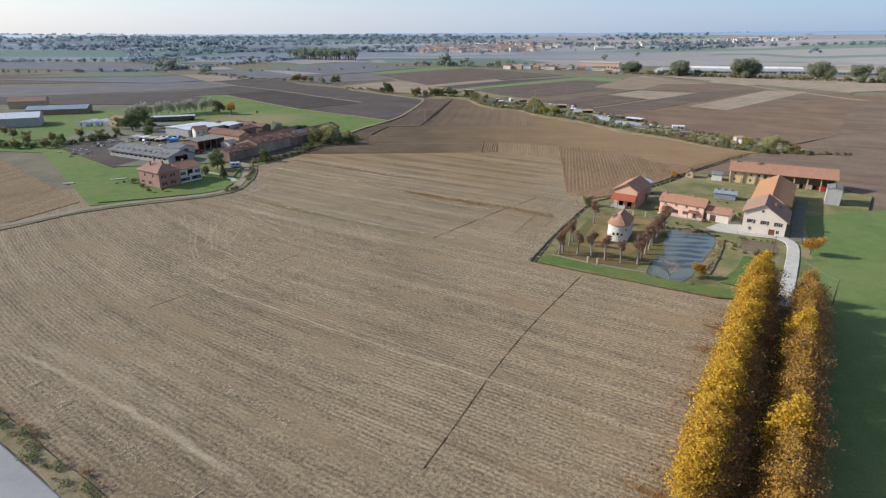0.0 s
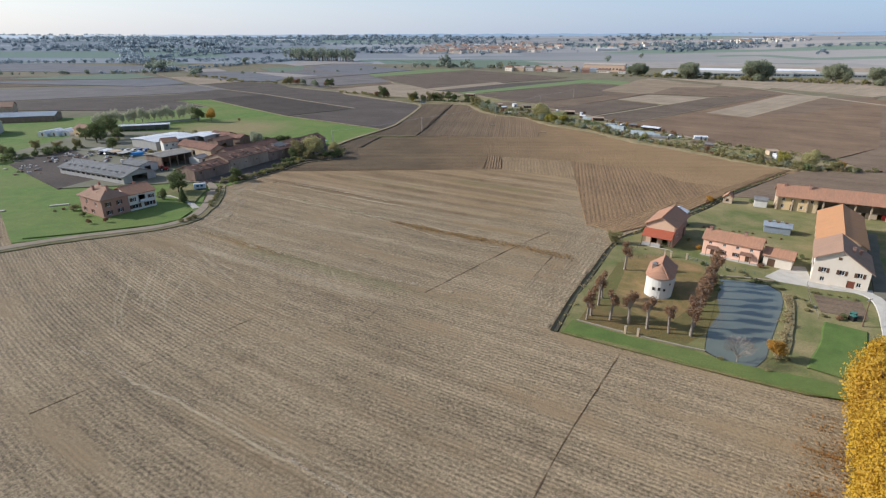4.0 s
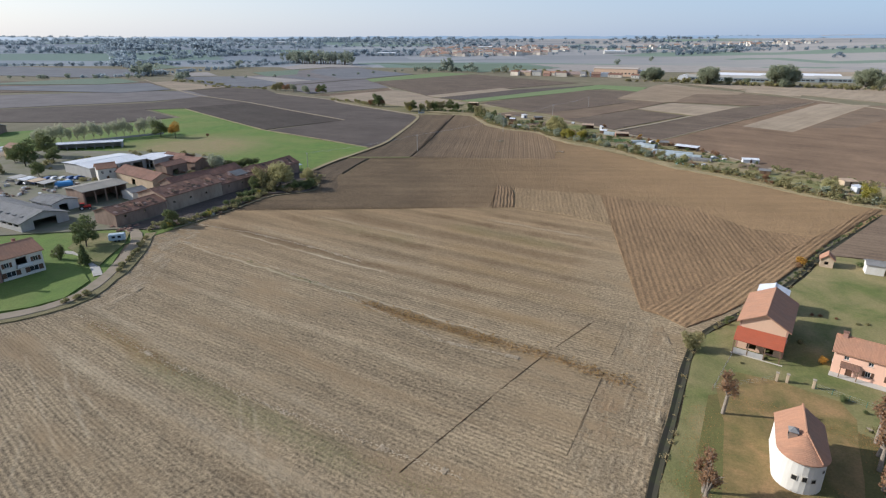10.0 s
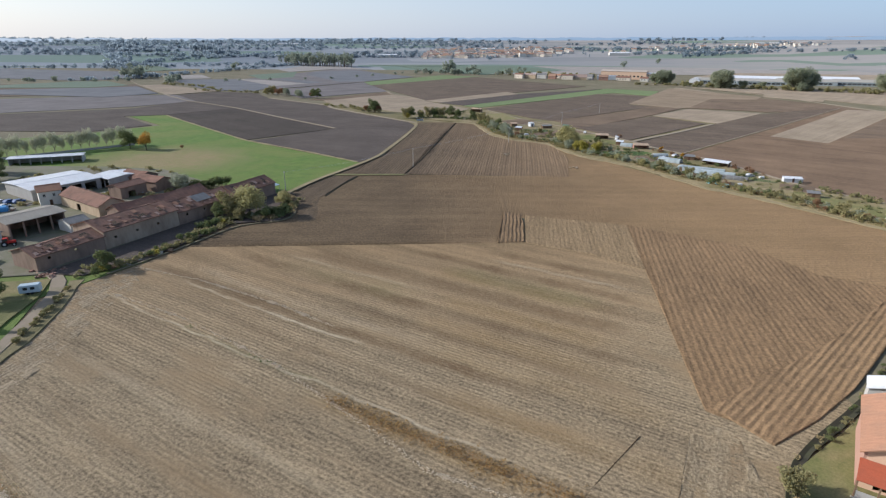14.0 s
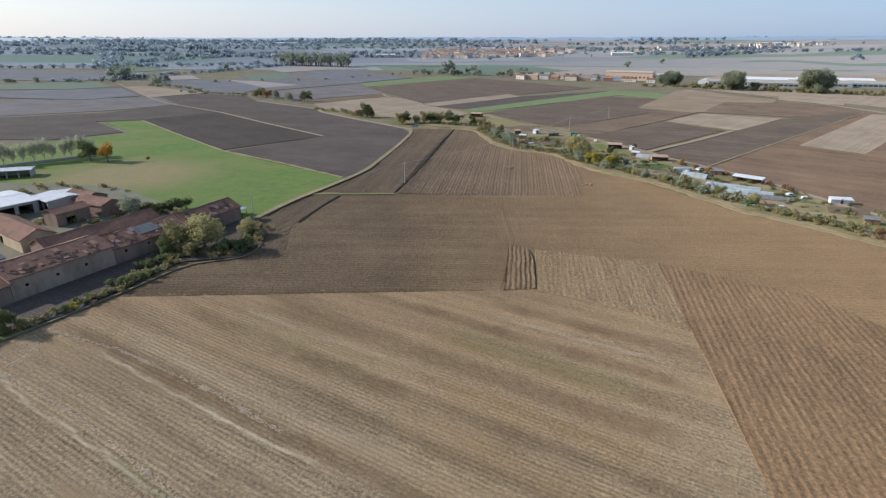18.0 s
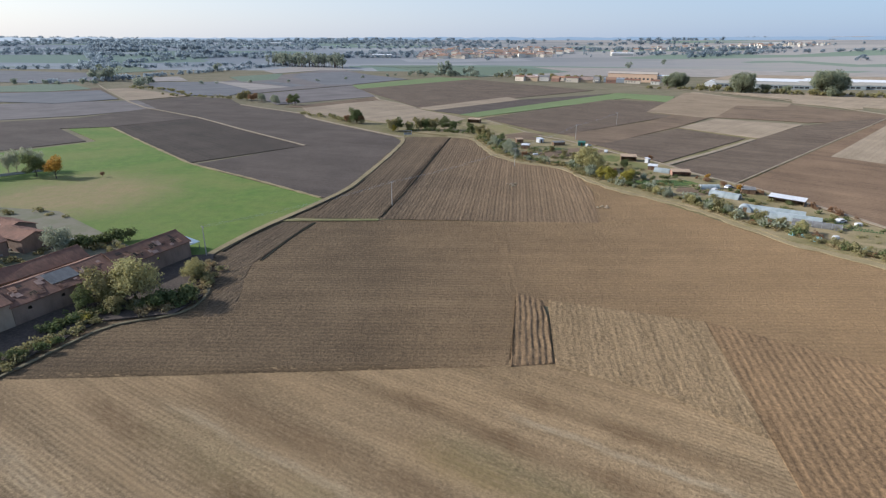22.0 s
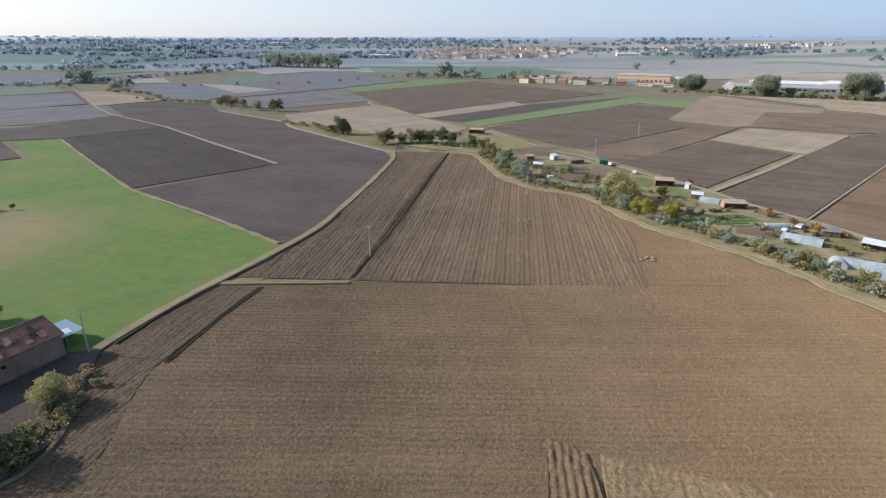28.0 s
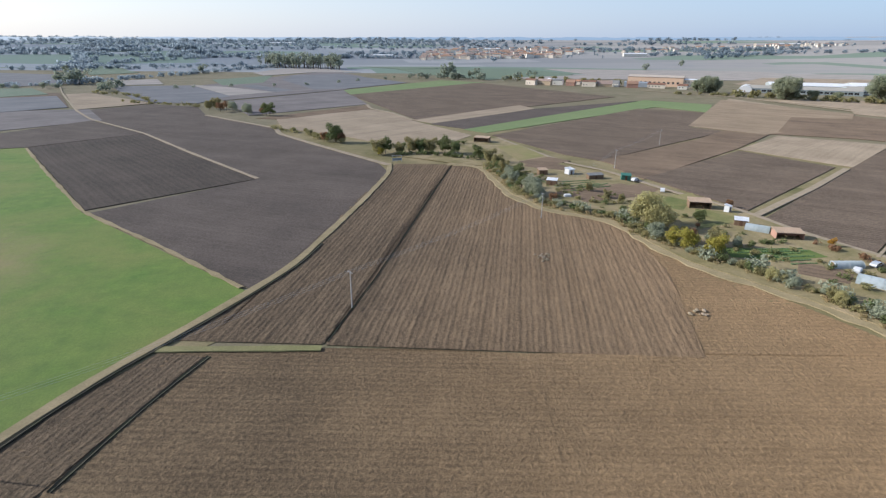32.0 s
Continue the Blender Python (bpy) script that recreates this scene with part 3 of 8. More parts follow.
    return sheet(name, verts, faces, mat, None, label, category, kind)


def rise(x, y):
    """Lifts the far plain to fit the camera's view, more in east than west."""
    d, a = math.hypot(x, y), math.degrees(math.atan2(x, max(y, 1.0)))
    return (38 + 22 * min(max((a + 35) / 35, 0), 1) + 18 * min(max(a / 35, 0), 1)) * max(0.0, (d - 1600) / 3050)


gx, gy = [-4800 + 160 * k for k in range(61)], [-900 + 160 * k for k in range(37)]
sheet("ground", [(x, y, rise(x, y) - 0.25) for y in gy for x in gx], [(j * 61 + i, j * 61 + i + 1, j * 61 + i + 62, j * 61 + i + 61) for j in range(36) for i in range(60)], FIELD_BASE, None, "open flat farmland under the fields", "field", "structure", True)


def stubble_relief(u, v):
    v = v - 0.0012 * np.maximum(-40 - u, 0) ** 2 * np.clip((95 - v) / 30, 0, 1)
    return 0.03 * np.sin(v * math.tau / 0.88 + vnoise(u * 0.1, v * 0.1) * 3) + 0.1 * (vnoise(u * 0.9, v * 0.9, 1) - 0.5) + 0.06 * (vnoise(u * 0.02, v * 0.3, 2) - 0.5)


# strips along the drill rows: place across the rows, half width, from, to (metres along the rows), strength
BARE_STRIPS = [(147.8, 1.5, -178, -70, 1), (166.2, 2.2, -165, -58, 0.95), (178.8, 2.4, -152, -60, 0.8), (194.8, 2, -124, -62, 1), (206.1, 1.8, -104, -62, 1), (157, 1.6, -120, -55, 0.6), (186.5, 1.5, -120, -60, 0.6), (138.5, 1.1, -140, -50, 0.4), (117, 0.9, -130, -40, 0.3), (103, 0.8, -140, -50, 0.3), (62, 0.7, -100, -5, 0.35), (45, 0.9, -80, 20, 0.4), (28.6, 0.8, -60, 20, 0.45), (12, 0.8, -70, 10, 0.4), (-18, 0.9, -70, 20, 0.35), (76, 1.1, -150, -60, 0.4)]
WEED_STRIPS = [(127.6, 2.1, -100, -34, 0.65), (88, 1.7, -142, -112, 0.7), (171.5, 3, -100, -62, 0.5), (160.5, 2.5, -98, -56, 0.5), (186, 3, -112, -66, 0.35), (152, 2.5, -90, -50, 0.45), (139, 2.5, -80, -42, 0.4)]
GREEN_STRIPS = [(86.2, 2.2, -118, -66, 0.5), (130.6, 0.7, -140, -98, 0.4), (188, 4, -108, -70, 0.35), (169, 4, -150, -110, 0.3)]
STRAW_STRIPS = [(130.4, 0.3, -176, -66, 1), (145.4, 0.35, -160, -106, 1), (30.4, 0.2, -88, 24, 0.9), (32.6, 0.25, -70, -20, 0.4), (-8, 0.5, -92, -30, 0.8), (-4, 1.5, -92, -50, 0.35), (92.5, 0.9, -150, -70, 0.35), (79.5, 1.4, -140, -60, 0.4), (152.5, 1.3, -165, -70, 0.3), (200.5, 0.8, -100, -66, 0.5), (173.5, 0.8, -150, -110, 0.3), (112, 1, -150, -60, 0.3)]
STRIPS = {"bare": BARE_STRIPS, "weed": WEED_STRIPS, "green": GREEN_STRIPS, "straw": STRAW_STRIPS}

# wheel tracks that cross the rows where machines turned: plan lines
EARLY_TRACKS = [(-69.2, 100.9, -67.5, 95.7, -61.6, 85.4, -57.8, 75.7, -52.7, 66.9), (-64.7, 95.7, -60.7, 86.7, -56.6, 75.7, -52.7, 68.7), (-59.5, 95.8, -53.4, 80.3, -51.1, 73.6), (-59.5, 92.6, -55, 80.3, -51.8, 73.6), (-54.5, 89.6, -51.4, 80.4, -47.7, 73.1), (-26.2, 95.2, -24.2, 89.8, -22.2, 84.3), (-25, 96, -22.7, 90.6, -20.6, 85.6), (-61.2, 104.6, -48.2, 89.7, -43.1, 84.2), (-57.6, 106.6, -50.4, 97.5, -44.8, 91.2)]
LATE_TRACKS = [(-73.9, 104.9, -67.3, 93.2, -61.3, 85.8, -53.6, 78.7), (-57.6, 95.6, -57.3, 88.9, -55.4, 81.2, -54.8, 76.3), (-50.6, 88.9, -49.7, 79.6, -50.4, 74.1), (-69, 95.5, -58.6, 85.8, -49.6, 77.9), (-54, 105, -48.8, 96.9, -41, 90), (-56, 105, -49.4, 95.7, -41.2, 86.9), (-56, 77.9, -46.6, 70.7, -39.6, 65.9, -34.8, 63.2), (-56.9, 81.2, -46.2, 72.1, -38.3, 66.5), (-48.3, 85.9, -45.6, 80.4, -40, 75.7), (-21.9, 85.1, -17.5, 79.8, -15.3, 76.6)]


def mark_strips(ob, angle, tracks=()):
    """Writes how bare, weedy or straw-strewn each spot of the field is."""
    n = len(ob.data.vertices)
    co = np.empty(n * 3)
    ob.data.vertices.foreach_get("co", co)
    co = co.reshape(-1, 3)
    a = radians(angle)
    u, v = co[:, 0] * math.cos(a) + co[:, 1] * math.sin(a), -co[:, 0] * math.sin(a) + co[:, 1] * math.cos(a)
    w = v + (vnoise(u * 0.06, v * 0.02, 31) - 0.5) * 1.6 + (vnoise(u * 0.4, v * 0.3, 32) - 0.5) * 0.9
    for key in ("bare", "weed", "green", "straw"):
        value = np.zeros(n)
        for k, (vc, half, u0, u1, amount) in enumerate(STRIPS[key]):
            near = np.clip(1.5 - np.abs(w - vc) / half, 0, 1) * np.clip((u - u0) / 9 + 0.5, 0, 1) * np.clip((u1 - u) / 9 + 0.5, 0, 1)
            value = np.maximum(value, near * amount * (0.45 + 0.75 * vnoise(u * 0.12, v * 0 + k, 40 + k)))
        if key == "straw":
            for line in tracks:
                p = np.array(line).reshape(-1, 2) * PLAN
                best = np.full(n, 99.0)
                for a0, b0 in zip(p, p[1:]):
                    f = np.clip(((co[:, :2] - a0) @ (b0 - a0)) / ((b0 - a0) @ (b0 - a0)), 0, 1)
                    best = np.minimum(best, np.linalg.norm(co[:, :2] - a0 - f[:, None] * (b0 - a0), axis=1))
                value = np.maximum(value, np.clip(1.4 - best / 0.22, 0, 1) * (0.25 + 0.45 * vnoise(co[:, 0] * 0.5, co[:, 1] * 0.5, 77)))
        layer = ob.data.attributes.new(key, "FLOAT", "POINT")
        layer.data.foreach_set("value", value.astype(np.float32))


def edge_relief(u, v):
    return 0.02 * np.sin(v * math.tau / 1.1 + vnoise(u * 0.1, v * 0.1) * 3) + 0.16 * (vnoise(u * 0.7, v * 0.7, 12) - 0.5)


def clods(u, v):
    return 0.1 * (vnoise(u * 1.1, v * 1.4, 3) - 0.5) + 0.1 * (vnoise(u * 2.1, v * 2.1, 4) - 0.5) + 0.04 * np.sin(v * math.tau / 1.3)


def ridges(u, v):
    return 0.03 * np.sin(v * math.tau / 2.4 + vnoise(u * 0.03, v * 0.2, 6) * 2) + 0.16 * (vnoise(u * 0.7, v * 0.9, 7) - 0.5)


def harrow(u, v):
    return 0.02 * np.sin(v * math.tau / 1.5 + vnoise(u * 0.03, v * 0.2, 6) * 0.5) + 0.11 * (vnoise(u * 0.9, v * 1.1, 8) - 0.5)


def rut_relief(u, v):
    return 0.035 * np.sin(v * math.tau / 1.25 + vnoise(u * 0.08, v * 0.02, 9) * 2) * (0.5 + vnoise(u * 0.2, v * 0.5, 10)) + 0.16 * (vnoise(u * 1.1, v * 1.3, 8) - 0.5)


mark_strips(row_field("stubble_field", poly(-160, 80, -60, 180.6, 14, 185.6, 48, 198, 62, 55, 42, -50, 20, -80, -60, -30), -31, 0.24, 230, STUBBLE, 0.0, "harvested maize field with pale stubble rows", stubble_relief), -31)
mark_strips(row_field("stubble_turning", poly(-63, 104, -50, 112, -8, 84, -14, 70, -44, 48, -58, 52, -70, 80, -71, 96), -31, 0.27, 260, STUBBLE, 0.045, "stubble crossed by curving wheel tracks", stubble_relief, 0.05), -31, EARLY_TRACKS + LATE_TRACKS)
row_field("stubble_by_ditch", poly(16, 67.5, 22, 80.2, 28.2, 90.8, 35.3, 104.2, 37.2, 116.5, 33.5, 121, 29, 112, 22, 98.5, 14, 84, 9, 71), 63, 0.26, 60, STUBBLE_EDGE, 0.0, "stubble rows running beside the ditch", edge_relief)
row_field("stubble_by_road", poly(-63.5, 121, -62.4, 131, -64.4, 143, -66.8, 153, -68, 160, -62, 166, -57.5, 160, -57.5, 146, -55.5, 132, -57, 119), 78, 0.26, 60, STUBBLE_TURN, 0.0, "pale stubble rows turning along the farm road", edge_relief)
row_field("stubble_headland", poly(20.2, 184, 22.8, 206, 47.9, 198, 43, 168, 33, 177), 80, 0.3, 60, STUBBLE_UP, 0.2, "light brown stubble corner beside ploughed earth", edge_relief, 0.18)
row_field("ploughed_field", poly(-58.5, 179.2, 13.5, 183.8, 19, 208, 19, 252.7, -13, 253.8, -37, 252.5, -47.5, 228), 0.2, 0.42, 220, PLOUGH, 0.07, "freshly ploughed brown field with clods", clods)
row_field("ploughed_field", poly(17.2, 205, 47, 196.5, 68.5, 181, 74.5, 165.5, 86, 157, 141, 177.5, 127, 180, 112, 195, 102, 213, 95, 225, 84, 238, 75, 258, 64, 279, 56, 289, 51, 302, 50, 318, 44, 251.8, 17.2, 252.8), 0.2, 0.42, 260, PLOUGH, 0.07, "freshly ploughed brown slope with fine clods", clods)
row_field("harrowed_field", poly(48, 198.3, 35, 121, 39.3, 117.5, 68.8, 140.8, 90.2, 158.5, 77, 166, 71.2, 182.2), 78, 0.25, 130, HARROW, 0.17, "reddish harrowed wedge with fine rows", harrow, 0.17)
row_field("headland_ruts", poly(36, 121.5, 40.2, 114.4, 48, 119, 57.6, 126.1, 70, 137.3, 82.2, 149.3, 118.5, 180, 134, 193, 119.5, 184, 86.5, 157.5, 64, 140), 43, 0.2, 150, RUTS, 0.24, "deep tractor ruts along the ditch", rut_relief, 0.16)
row_field("turned_strip", poly(13.6, 183.6, 15.9, 199, 17.3, 208.8, 21.5, 206, 21.6, 198.6, 20.1, 184.5), 83, 0.16, 120, TURNED, 0.3, "narrow strip of deep raw furrows", lambda u, v: 0.1 * np.sin(v * math.tau / 1.25 + vnoise(u * 0.15, v * 0.05, 15) * 2.2) + 0.22 * (vnoise(u * 1.3, v * 1.3, 5) - 0.5))
row_field("furrowed_field", poly(-13.3, 254.3, 44, 252, 50.3, 285, 50.3, 316, 32, 329, 24.5, 344, 18, 380, 7, 388), 83, 0.42, 120, FURROWS, 0.18, "dark ploughed field with long straight furrows", ridges, 0.1)
row_field("furrowed_strip", poly(-37, 255, -13.3, 254.5, 6.6, 388, -15, 388, -15, 372, -18.6, 335, -21.9, 310.6, -25.2, 286, -28.8, 275.4, -32, 266.9), 83, 0.5, 110, FURROWS, 0.17, "dark ploughed strip beside the track", ridges, 0.1)
row_field("headland_strip", poly(-36.2, 222.5, -35.4, 215.5, -33.6, 207.5, -32.9, 201.5, -34.5, 198.2, -36.9, 198.2, -37.8, 202.5, -39.9, 210.5, -42.4, 217, -44.9, 224.5), 70, 0.25, 60, HEADLAND, 0.13, "curved dark headland furrows below the hedge", ridges, 0.09)
row_field("headland_strip", poly(-37, 251.5, -29.8, 250.3, -32.4, 241.9, -33.8, 234.9, -36, 222.5, -44.7, 224.5, -46.3, 227, -43.5, 236, -40.6, 244), 78, 0.3, 50, HEADLAND, 0.16, "dark turned headland strip beside the track", ridges, 0.06)

LEVEL = [0.16]


def far_field(name, mat, label, *xy):
    LEVEL[0] += 0.006
    return flat_field(name, poly(*xy), mat, LEVEL[0], label)


flat_field("near_plain", poly(-620, -300, 620, -300, 760, 1000, -760, 1000), NEAR_BASE, -0.12, "fallow margins between the fields")
flat_field("rough_land", poly( -50, 225, -20, 300, -100, 480, -60, 520, 60, 480, 185, 430, 112, 285, 152, 198, 60, 270, 0, 300), ROUGH_GRASS, 0.0, "rough grass and scrub between fields and gardens")
far_field("grey_field", STUBBLE_UP, "grey brown stubble west of the house", -172, 172, -103, 110.5, -110, 90, -160, 58, -300, 120, -240, 185)
far_field("meadow", MEADOW, "bright green meadow with dry patches", -31.5, 273, -92, 321, -173, 412.5, -191, 405, -155, 369, -175, 342, -230, 300, -280, 250, -230, 190, -160, 180, -97.8, 106.5, -86, 112, -71, 118.5, -66, 123, -66, 133, -72, 152, -62, 170, -46, 229, -44.4, 239.6, -41.6, 248, -38, 255.5, -33.5, 266.9)
far_field("dark_field", DARK_RIDGE, "dark ploughed field with ridges", -92.7, 323.3, -172.7, 413, -143.7, 452.8, -58.3, 361.5)
far_field("dark_field", DARK_SOIL_B, "dark ploughed field beside the track", -90.5, 320, -58.3, 361, -143.7, 452.8, -199.3, 500.9, -231.7, 539.1, -204.3, 581.5, -166, 566.8, -142.1, 523, -84.6, 473.3, -76.5, 455, -40.2, 410, -21.1, 388, -16, 374, -19.8, 335, -23.2, 310.6, -26.6, 286, -30.8, 274)
far_field("brown_field", GREY_SOIL, "grey brown tilled field", -190, 497, -230, 550, -276, 533, -480, 450, -420, 330, -218, 457)
far_field("dark_field", DARK_SOIL_B, "dark ploughed field behind the meadow", -174, 413, -196, 406, -160, 369, -180, 345, -300, 345, -420, 330, -212, 448, -196, 496, -144, 453)
far_field("dark_field", DARK_SOIL, "dark ploughed field", -250, 560, -322, 660, -600, 640, -520, 470)
far_field("tan_field", TAN_SOIL, "pale stubble field beside the trees", -95, 508, -49.5, 562, -33, 547, -16, 508, 16.5, 457, 6.7, 437, -21, 427, -48, 453, -82, 473.5)
far_field("brown_field", BROWN_SOIL, "brown ploughed band", -108, 512, -53, 590, -48.5, 566, -92, 508.4)
far_field("grey_field", GREY_SOIL, "grey tilled field", -161, 604.7, -92, 714, -54.4, 594, -117, 524.7)
far_field("dark_field", DARK_SOIL, "dark ploughed field with green margin", -86.7, 683.5, 29.6, 831, 145.7, 669, -14.8, 514)
far_field("green_strip", FAR_GRASS, "narrow green crop strip", -93, 712.5, -5.6, 858, 45, 826, 30, 815, -79, 668)
far_field("pale_strip", TAN_SOIL, "narrow pale stubble strip", -16.3, 511, 56.1, 597, 64, 575, -2.6, 495.6)
far_field("dark_field", DARK_SOIL_B, "dark ploughed strip", -5.8, 495.4, 65.4, 575, 154.7, 636.6, 15.7, 475.7)
far_field("green_strip", FAR_GRASS, "long green grass strip", 12.7, 475.5, 160.8, 641.6, 201.7, 611.6, 177.7, 561, 153, 592.5, 23.9, 464.8)
far_field("dark_field", DARK_SOIL, "dark ploughed field beyond the gardens", 26.3, 457.8, 137.1, 580.7, 177.7, 561, 137, 491.6, 150.9, 478.3, 64, 397.4, 53, 408.5)
far_field("tan_field", TAN_SOIL, "tan stubble field", 138.8, 496, 237.9, 662.5, 263.4, 552.4, 236.5, 507, 206, 534, 153.4, 480.4)
far_field("brown_field", BROWN_SOIL, "brown tilled field", 165.7, 469.7, 203.7, 528, 236, 507, 264, 552, 290, 500, 300, 430, 215.4, 452, 178.4, 467)
far_field("brown_field", BROWN_SOIL, "brown tilled field by the gardens", 64.2, 397.5, 150.6, 474.4, 168, 468, 134.8, 429.6, 81, 383, 72.9, 379)
far_field("dark_field", DARK_SOIL, "dark brown ploughed field with ridges", 90, 323, 98.8, 295, 157, 351.5, 281, 472.5, 258, 466, 204, 433.5, 160, 393, 153, 385)
far_field("brown_field", RED_SOIL, "reddish brown tilled field", 99.4, 293, 157, 349.5, 281, 470.5, 310, 440, 400, 400, 330, 300, 186, 227, 148, 201, 119, 234.5, 106, 287)
far_field("tan_field", TAN_SOIL, "pale stubble strip", 163.3, 344.1, 282, 465, 312, 455, 179.4, 324)
far_field("brown_field", BROWN_SOIL, "dark brown ploughed wedge", 196, 339, 312, 453, 342, 440, 222, 340)
far_field("brown_field", BROWN_SOIL, "brown tilled field by the garden lane", 65.9, 385, 150.2, 480.1, 164.8, 467.2, 133, 427.5, 71.8, 366.3)
far_field("dark_field", DARK_SOIL, "dark brown field with vine-like rows", 72.4, 368.1, 130.3, 421.7, 150.8, 389, 88.6, 329.7)
far_field("tan_field", TAN_SOIL, "pale tilled plot", 131.7, 424.6, 170.2, 463.8, 208.4, 439, 157.5, 389.3)
far_field("tan_field", PALE_BROWN, "light brown stubble field", 138.4, 496.6, 226.6, 651.2, 272, 558.9, 231.5, 502.6, 175.5, 473.6, 164.8, 467.2)
far_field("brown_field", BROWN_SOIL, "brown tilled field", 177.7, 477.7, 220.2, 540.3, 272.9, 524.9, 290, 500, 284, 472, 216.6, 447.4)
far_field("tan_field", TAN_SOIL, "pale field at the lane", 304.4, 614.2, 345, 590, 300, 520, 272, 558.9)
far_field("tan_field", TAN_SOIL, "tan field beyond the lane", 262, 655, 292, 580, 345, 450, 600, 560, 480, 640)
far_field("brown_field", BROWN_SOIL, "brown tilled field behind the farm", 150, 200, 186, 227, 300, 380, 460, 330, 330, 120, 160, 120)
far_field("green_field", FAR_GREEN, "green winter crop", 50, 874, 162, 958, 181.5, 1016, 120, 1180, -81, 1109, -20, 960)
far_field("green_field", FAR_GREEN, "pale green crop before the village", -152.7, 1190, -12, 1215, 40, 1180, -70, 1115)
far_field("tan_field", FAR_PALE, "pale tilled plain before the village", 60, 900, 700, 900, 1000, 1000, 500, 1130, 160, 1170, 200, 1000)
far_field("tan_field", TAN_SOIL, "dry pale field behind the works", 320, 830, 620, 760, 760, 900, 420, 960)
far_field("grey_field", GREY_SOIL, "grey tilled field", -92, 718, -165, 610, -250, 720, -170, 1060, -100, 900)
far_field("dark_field", FAR_DARK, "far dark ploughed field greyed by painted haze", -188.7, 843.9, -195.9, 921.9, -145.9, 968.7, -41.6, 814, -90.5, 729.5, -119.8, 713)
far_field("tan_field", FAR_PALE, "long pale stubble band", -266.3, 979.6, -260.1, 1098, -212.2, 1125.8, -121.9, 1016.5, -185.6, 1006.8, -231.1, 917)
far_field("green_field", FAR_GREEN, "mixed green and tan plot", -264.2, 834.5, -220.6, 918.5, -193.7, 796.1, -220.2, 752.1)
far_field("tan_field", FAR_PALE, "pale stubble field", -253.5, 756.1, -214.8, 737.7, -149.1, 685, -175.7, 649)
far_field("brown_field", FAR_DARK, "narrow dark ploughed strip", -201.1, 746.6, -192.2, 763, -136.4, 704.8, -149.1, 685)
far_field("dark_field", FAR_DARK, "far dark ploughed field greyed by painted haze", -321.7, 733.5, -250.3, 748.8, -172.5, 644.1, -175.6, 589.2, -207.7, 590.6, -232.4, 610)
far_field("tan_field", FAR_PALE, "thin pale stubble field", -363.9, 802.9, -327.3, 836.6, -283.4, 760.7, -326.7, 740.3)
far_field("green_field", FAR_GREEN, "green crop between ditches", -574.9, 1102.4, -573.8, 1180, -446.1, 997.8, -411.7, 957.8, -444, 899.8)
far_field("green_field", FAR_GREEN, "far green crop blued by painted haze", -408, 696.5, -373.9, 700, -322.2, 645.9, -345.3, 613.9, -470, 600)
far_field("dark_field", FAR_DARK, "far dark ploughed field greyed by painted haze", -342, 609.5, -306, 631.9, -248.7, 556.9, -275.9, 522.5, -480, 560)
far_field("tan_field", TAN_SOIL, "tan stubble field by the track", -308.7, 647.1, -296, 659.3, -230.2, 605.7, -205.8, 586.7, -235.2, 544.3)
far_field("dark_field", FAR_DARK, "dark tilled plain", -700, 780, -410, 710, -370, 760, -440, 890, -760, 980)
far_field("green_field", FAR_GREEN, "far green crop blued by painted haze", -1000, 900, -720, 1000, -640, 1080, -900, 1060)


# the near edges, tracks and lanes
ribbon("farm_track", poly(-50, 205, -47.6, 226, -45.6, 233, -43.8, 239.6, -41, 248, -37.5, 255.5, -33, 266.9, -29.8, 275.4, -26.2, 286, -24.3, 300, -22.7, 310.6, -19.4, 335, -17.2, 355, -15.4, 373, -17, 388), 2.3, DRY_MARGIN, 0.46, "pale dirt track between meadow and ploughed land", "track", wobble=0.15)
ribbon("track_ditch", poly(-45.2, 229, -42.7, 239.2, -39.9, 247.4, -36.4, 254.9, -31.9, 266.4, -28.7, 274.9, -25.1, 285.7, -23.2, 299), 0.7, DITCH, 0.52, "dark shallow ditch beside the track", "ditch", crown=-0.12, wobble=0.3)
ribbon("field_edge", poly(-33, 274.5, -60, 297, -92, 321.5, -132, 366, -172, 411.5), 1.5, DRY_MARGIN, 0.4, "dry crumbling edge between meadow and ploughland", "margin", wobble=0.5, seed=9)
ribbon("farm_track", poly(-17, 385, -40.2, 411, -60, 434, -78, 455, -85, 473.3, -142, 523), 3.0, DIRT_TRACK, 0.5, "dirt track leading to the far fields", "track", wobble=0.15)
ribbon("farm_track", poly(-58, 361, -100, 405, -143.7, 452.8, -199.3, 501, -232, 540, -320, 660, -372, 735), 1.8, DIRT_TRACK, 0.5, "pale dirt track between dark fields", "track", wobble=0.2)
ribbon("farm_track", poly(-54, 590, -48, 565, -33, 546, -16, 510), 3.0, DIRT_TRACK, 0.5, "thin pale field track", "track", wobble=0.2)
ribbon("far_lane", poly(190, 740, 250, 672, 275, 600, 285, 565, 295, 475, 302, 440, 310, 380), 4.5, DIRT_TRACK, 0.6, "pale lane behind the fields", "road")
ribbon("field_path", poly(88.0, 324.5, 122, 355.5, 153, 386), 3.0, DIRT_TRACK, 0.55, "pale straight path between ploughed fields", "path")
ribbon("field_edge", poly(98.8, 293.8, 157, 350.5, 281, 471.5), 0.9, DIRT_TRACK, 0.6, "dry field margin", "path", wobble=0.3)
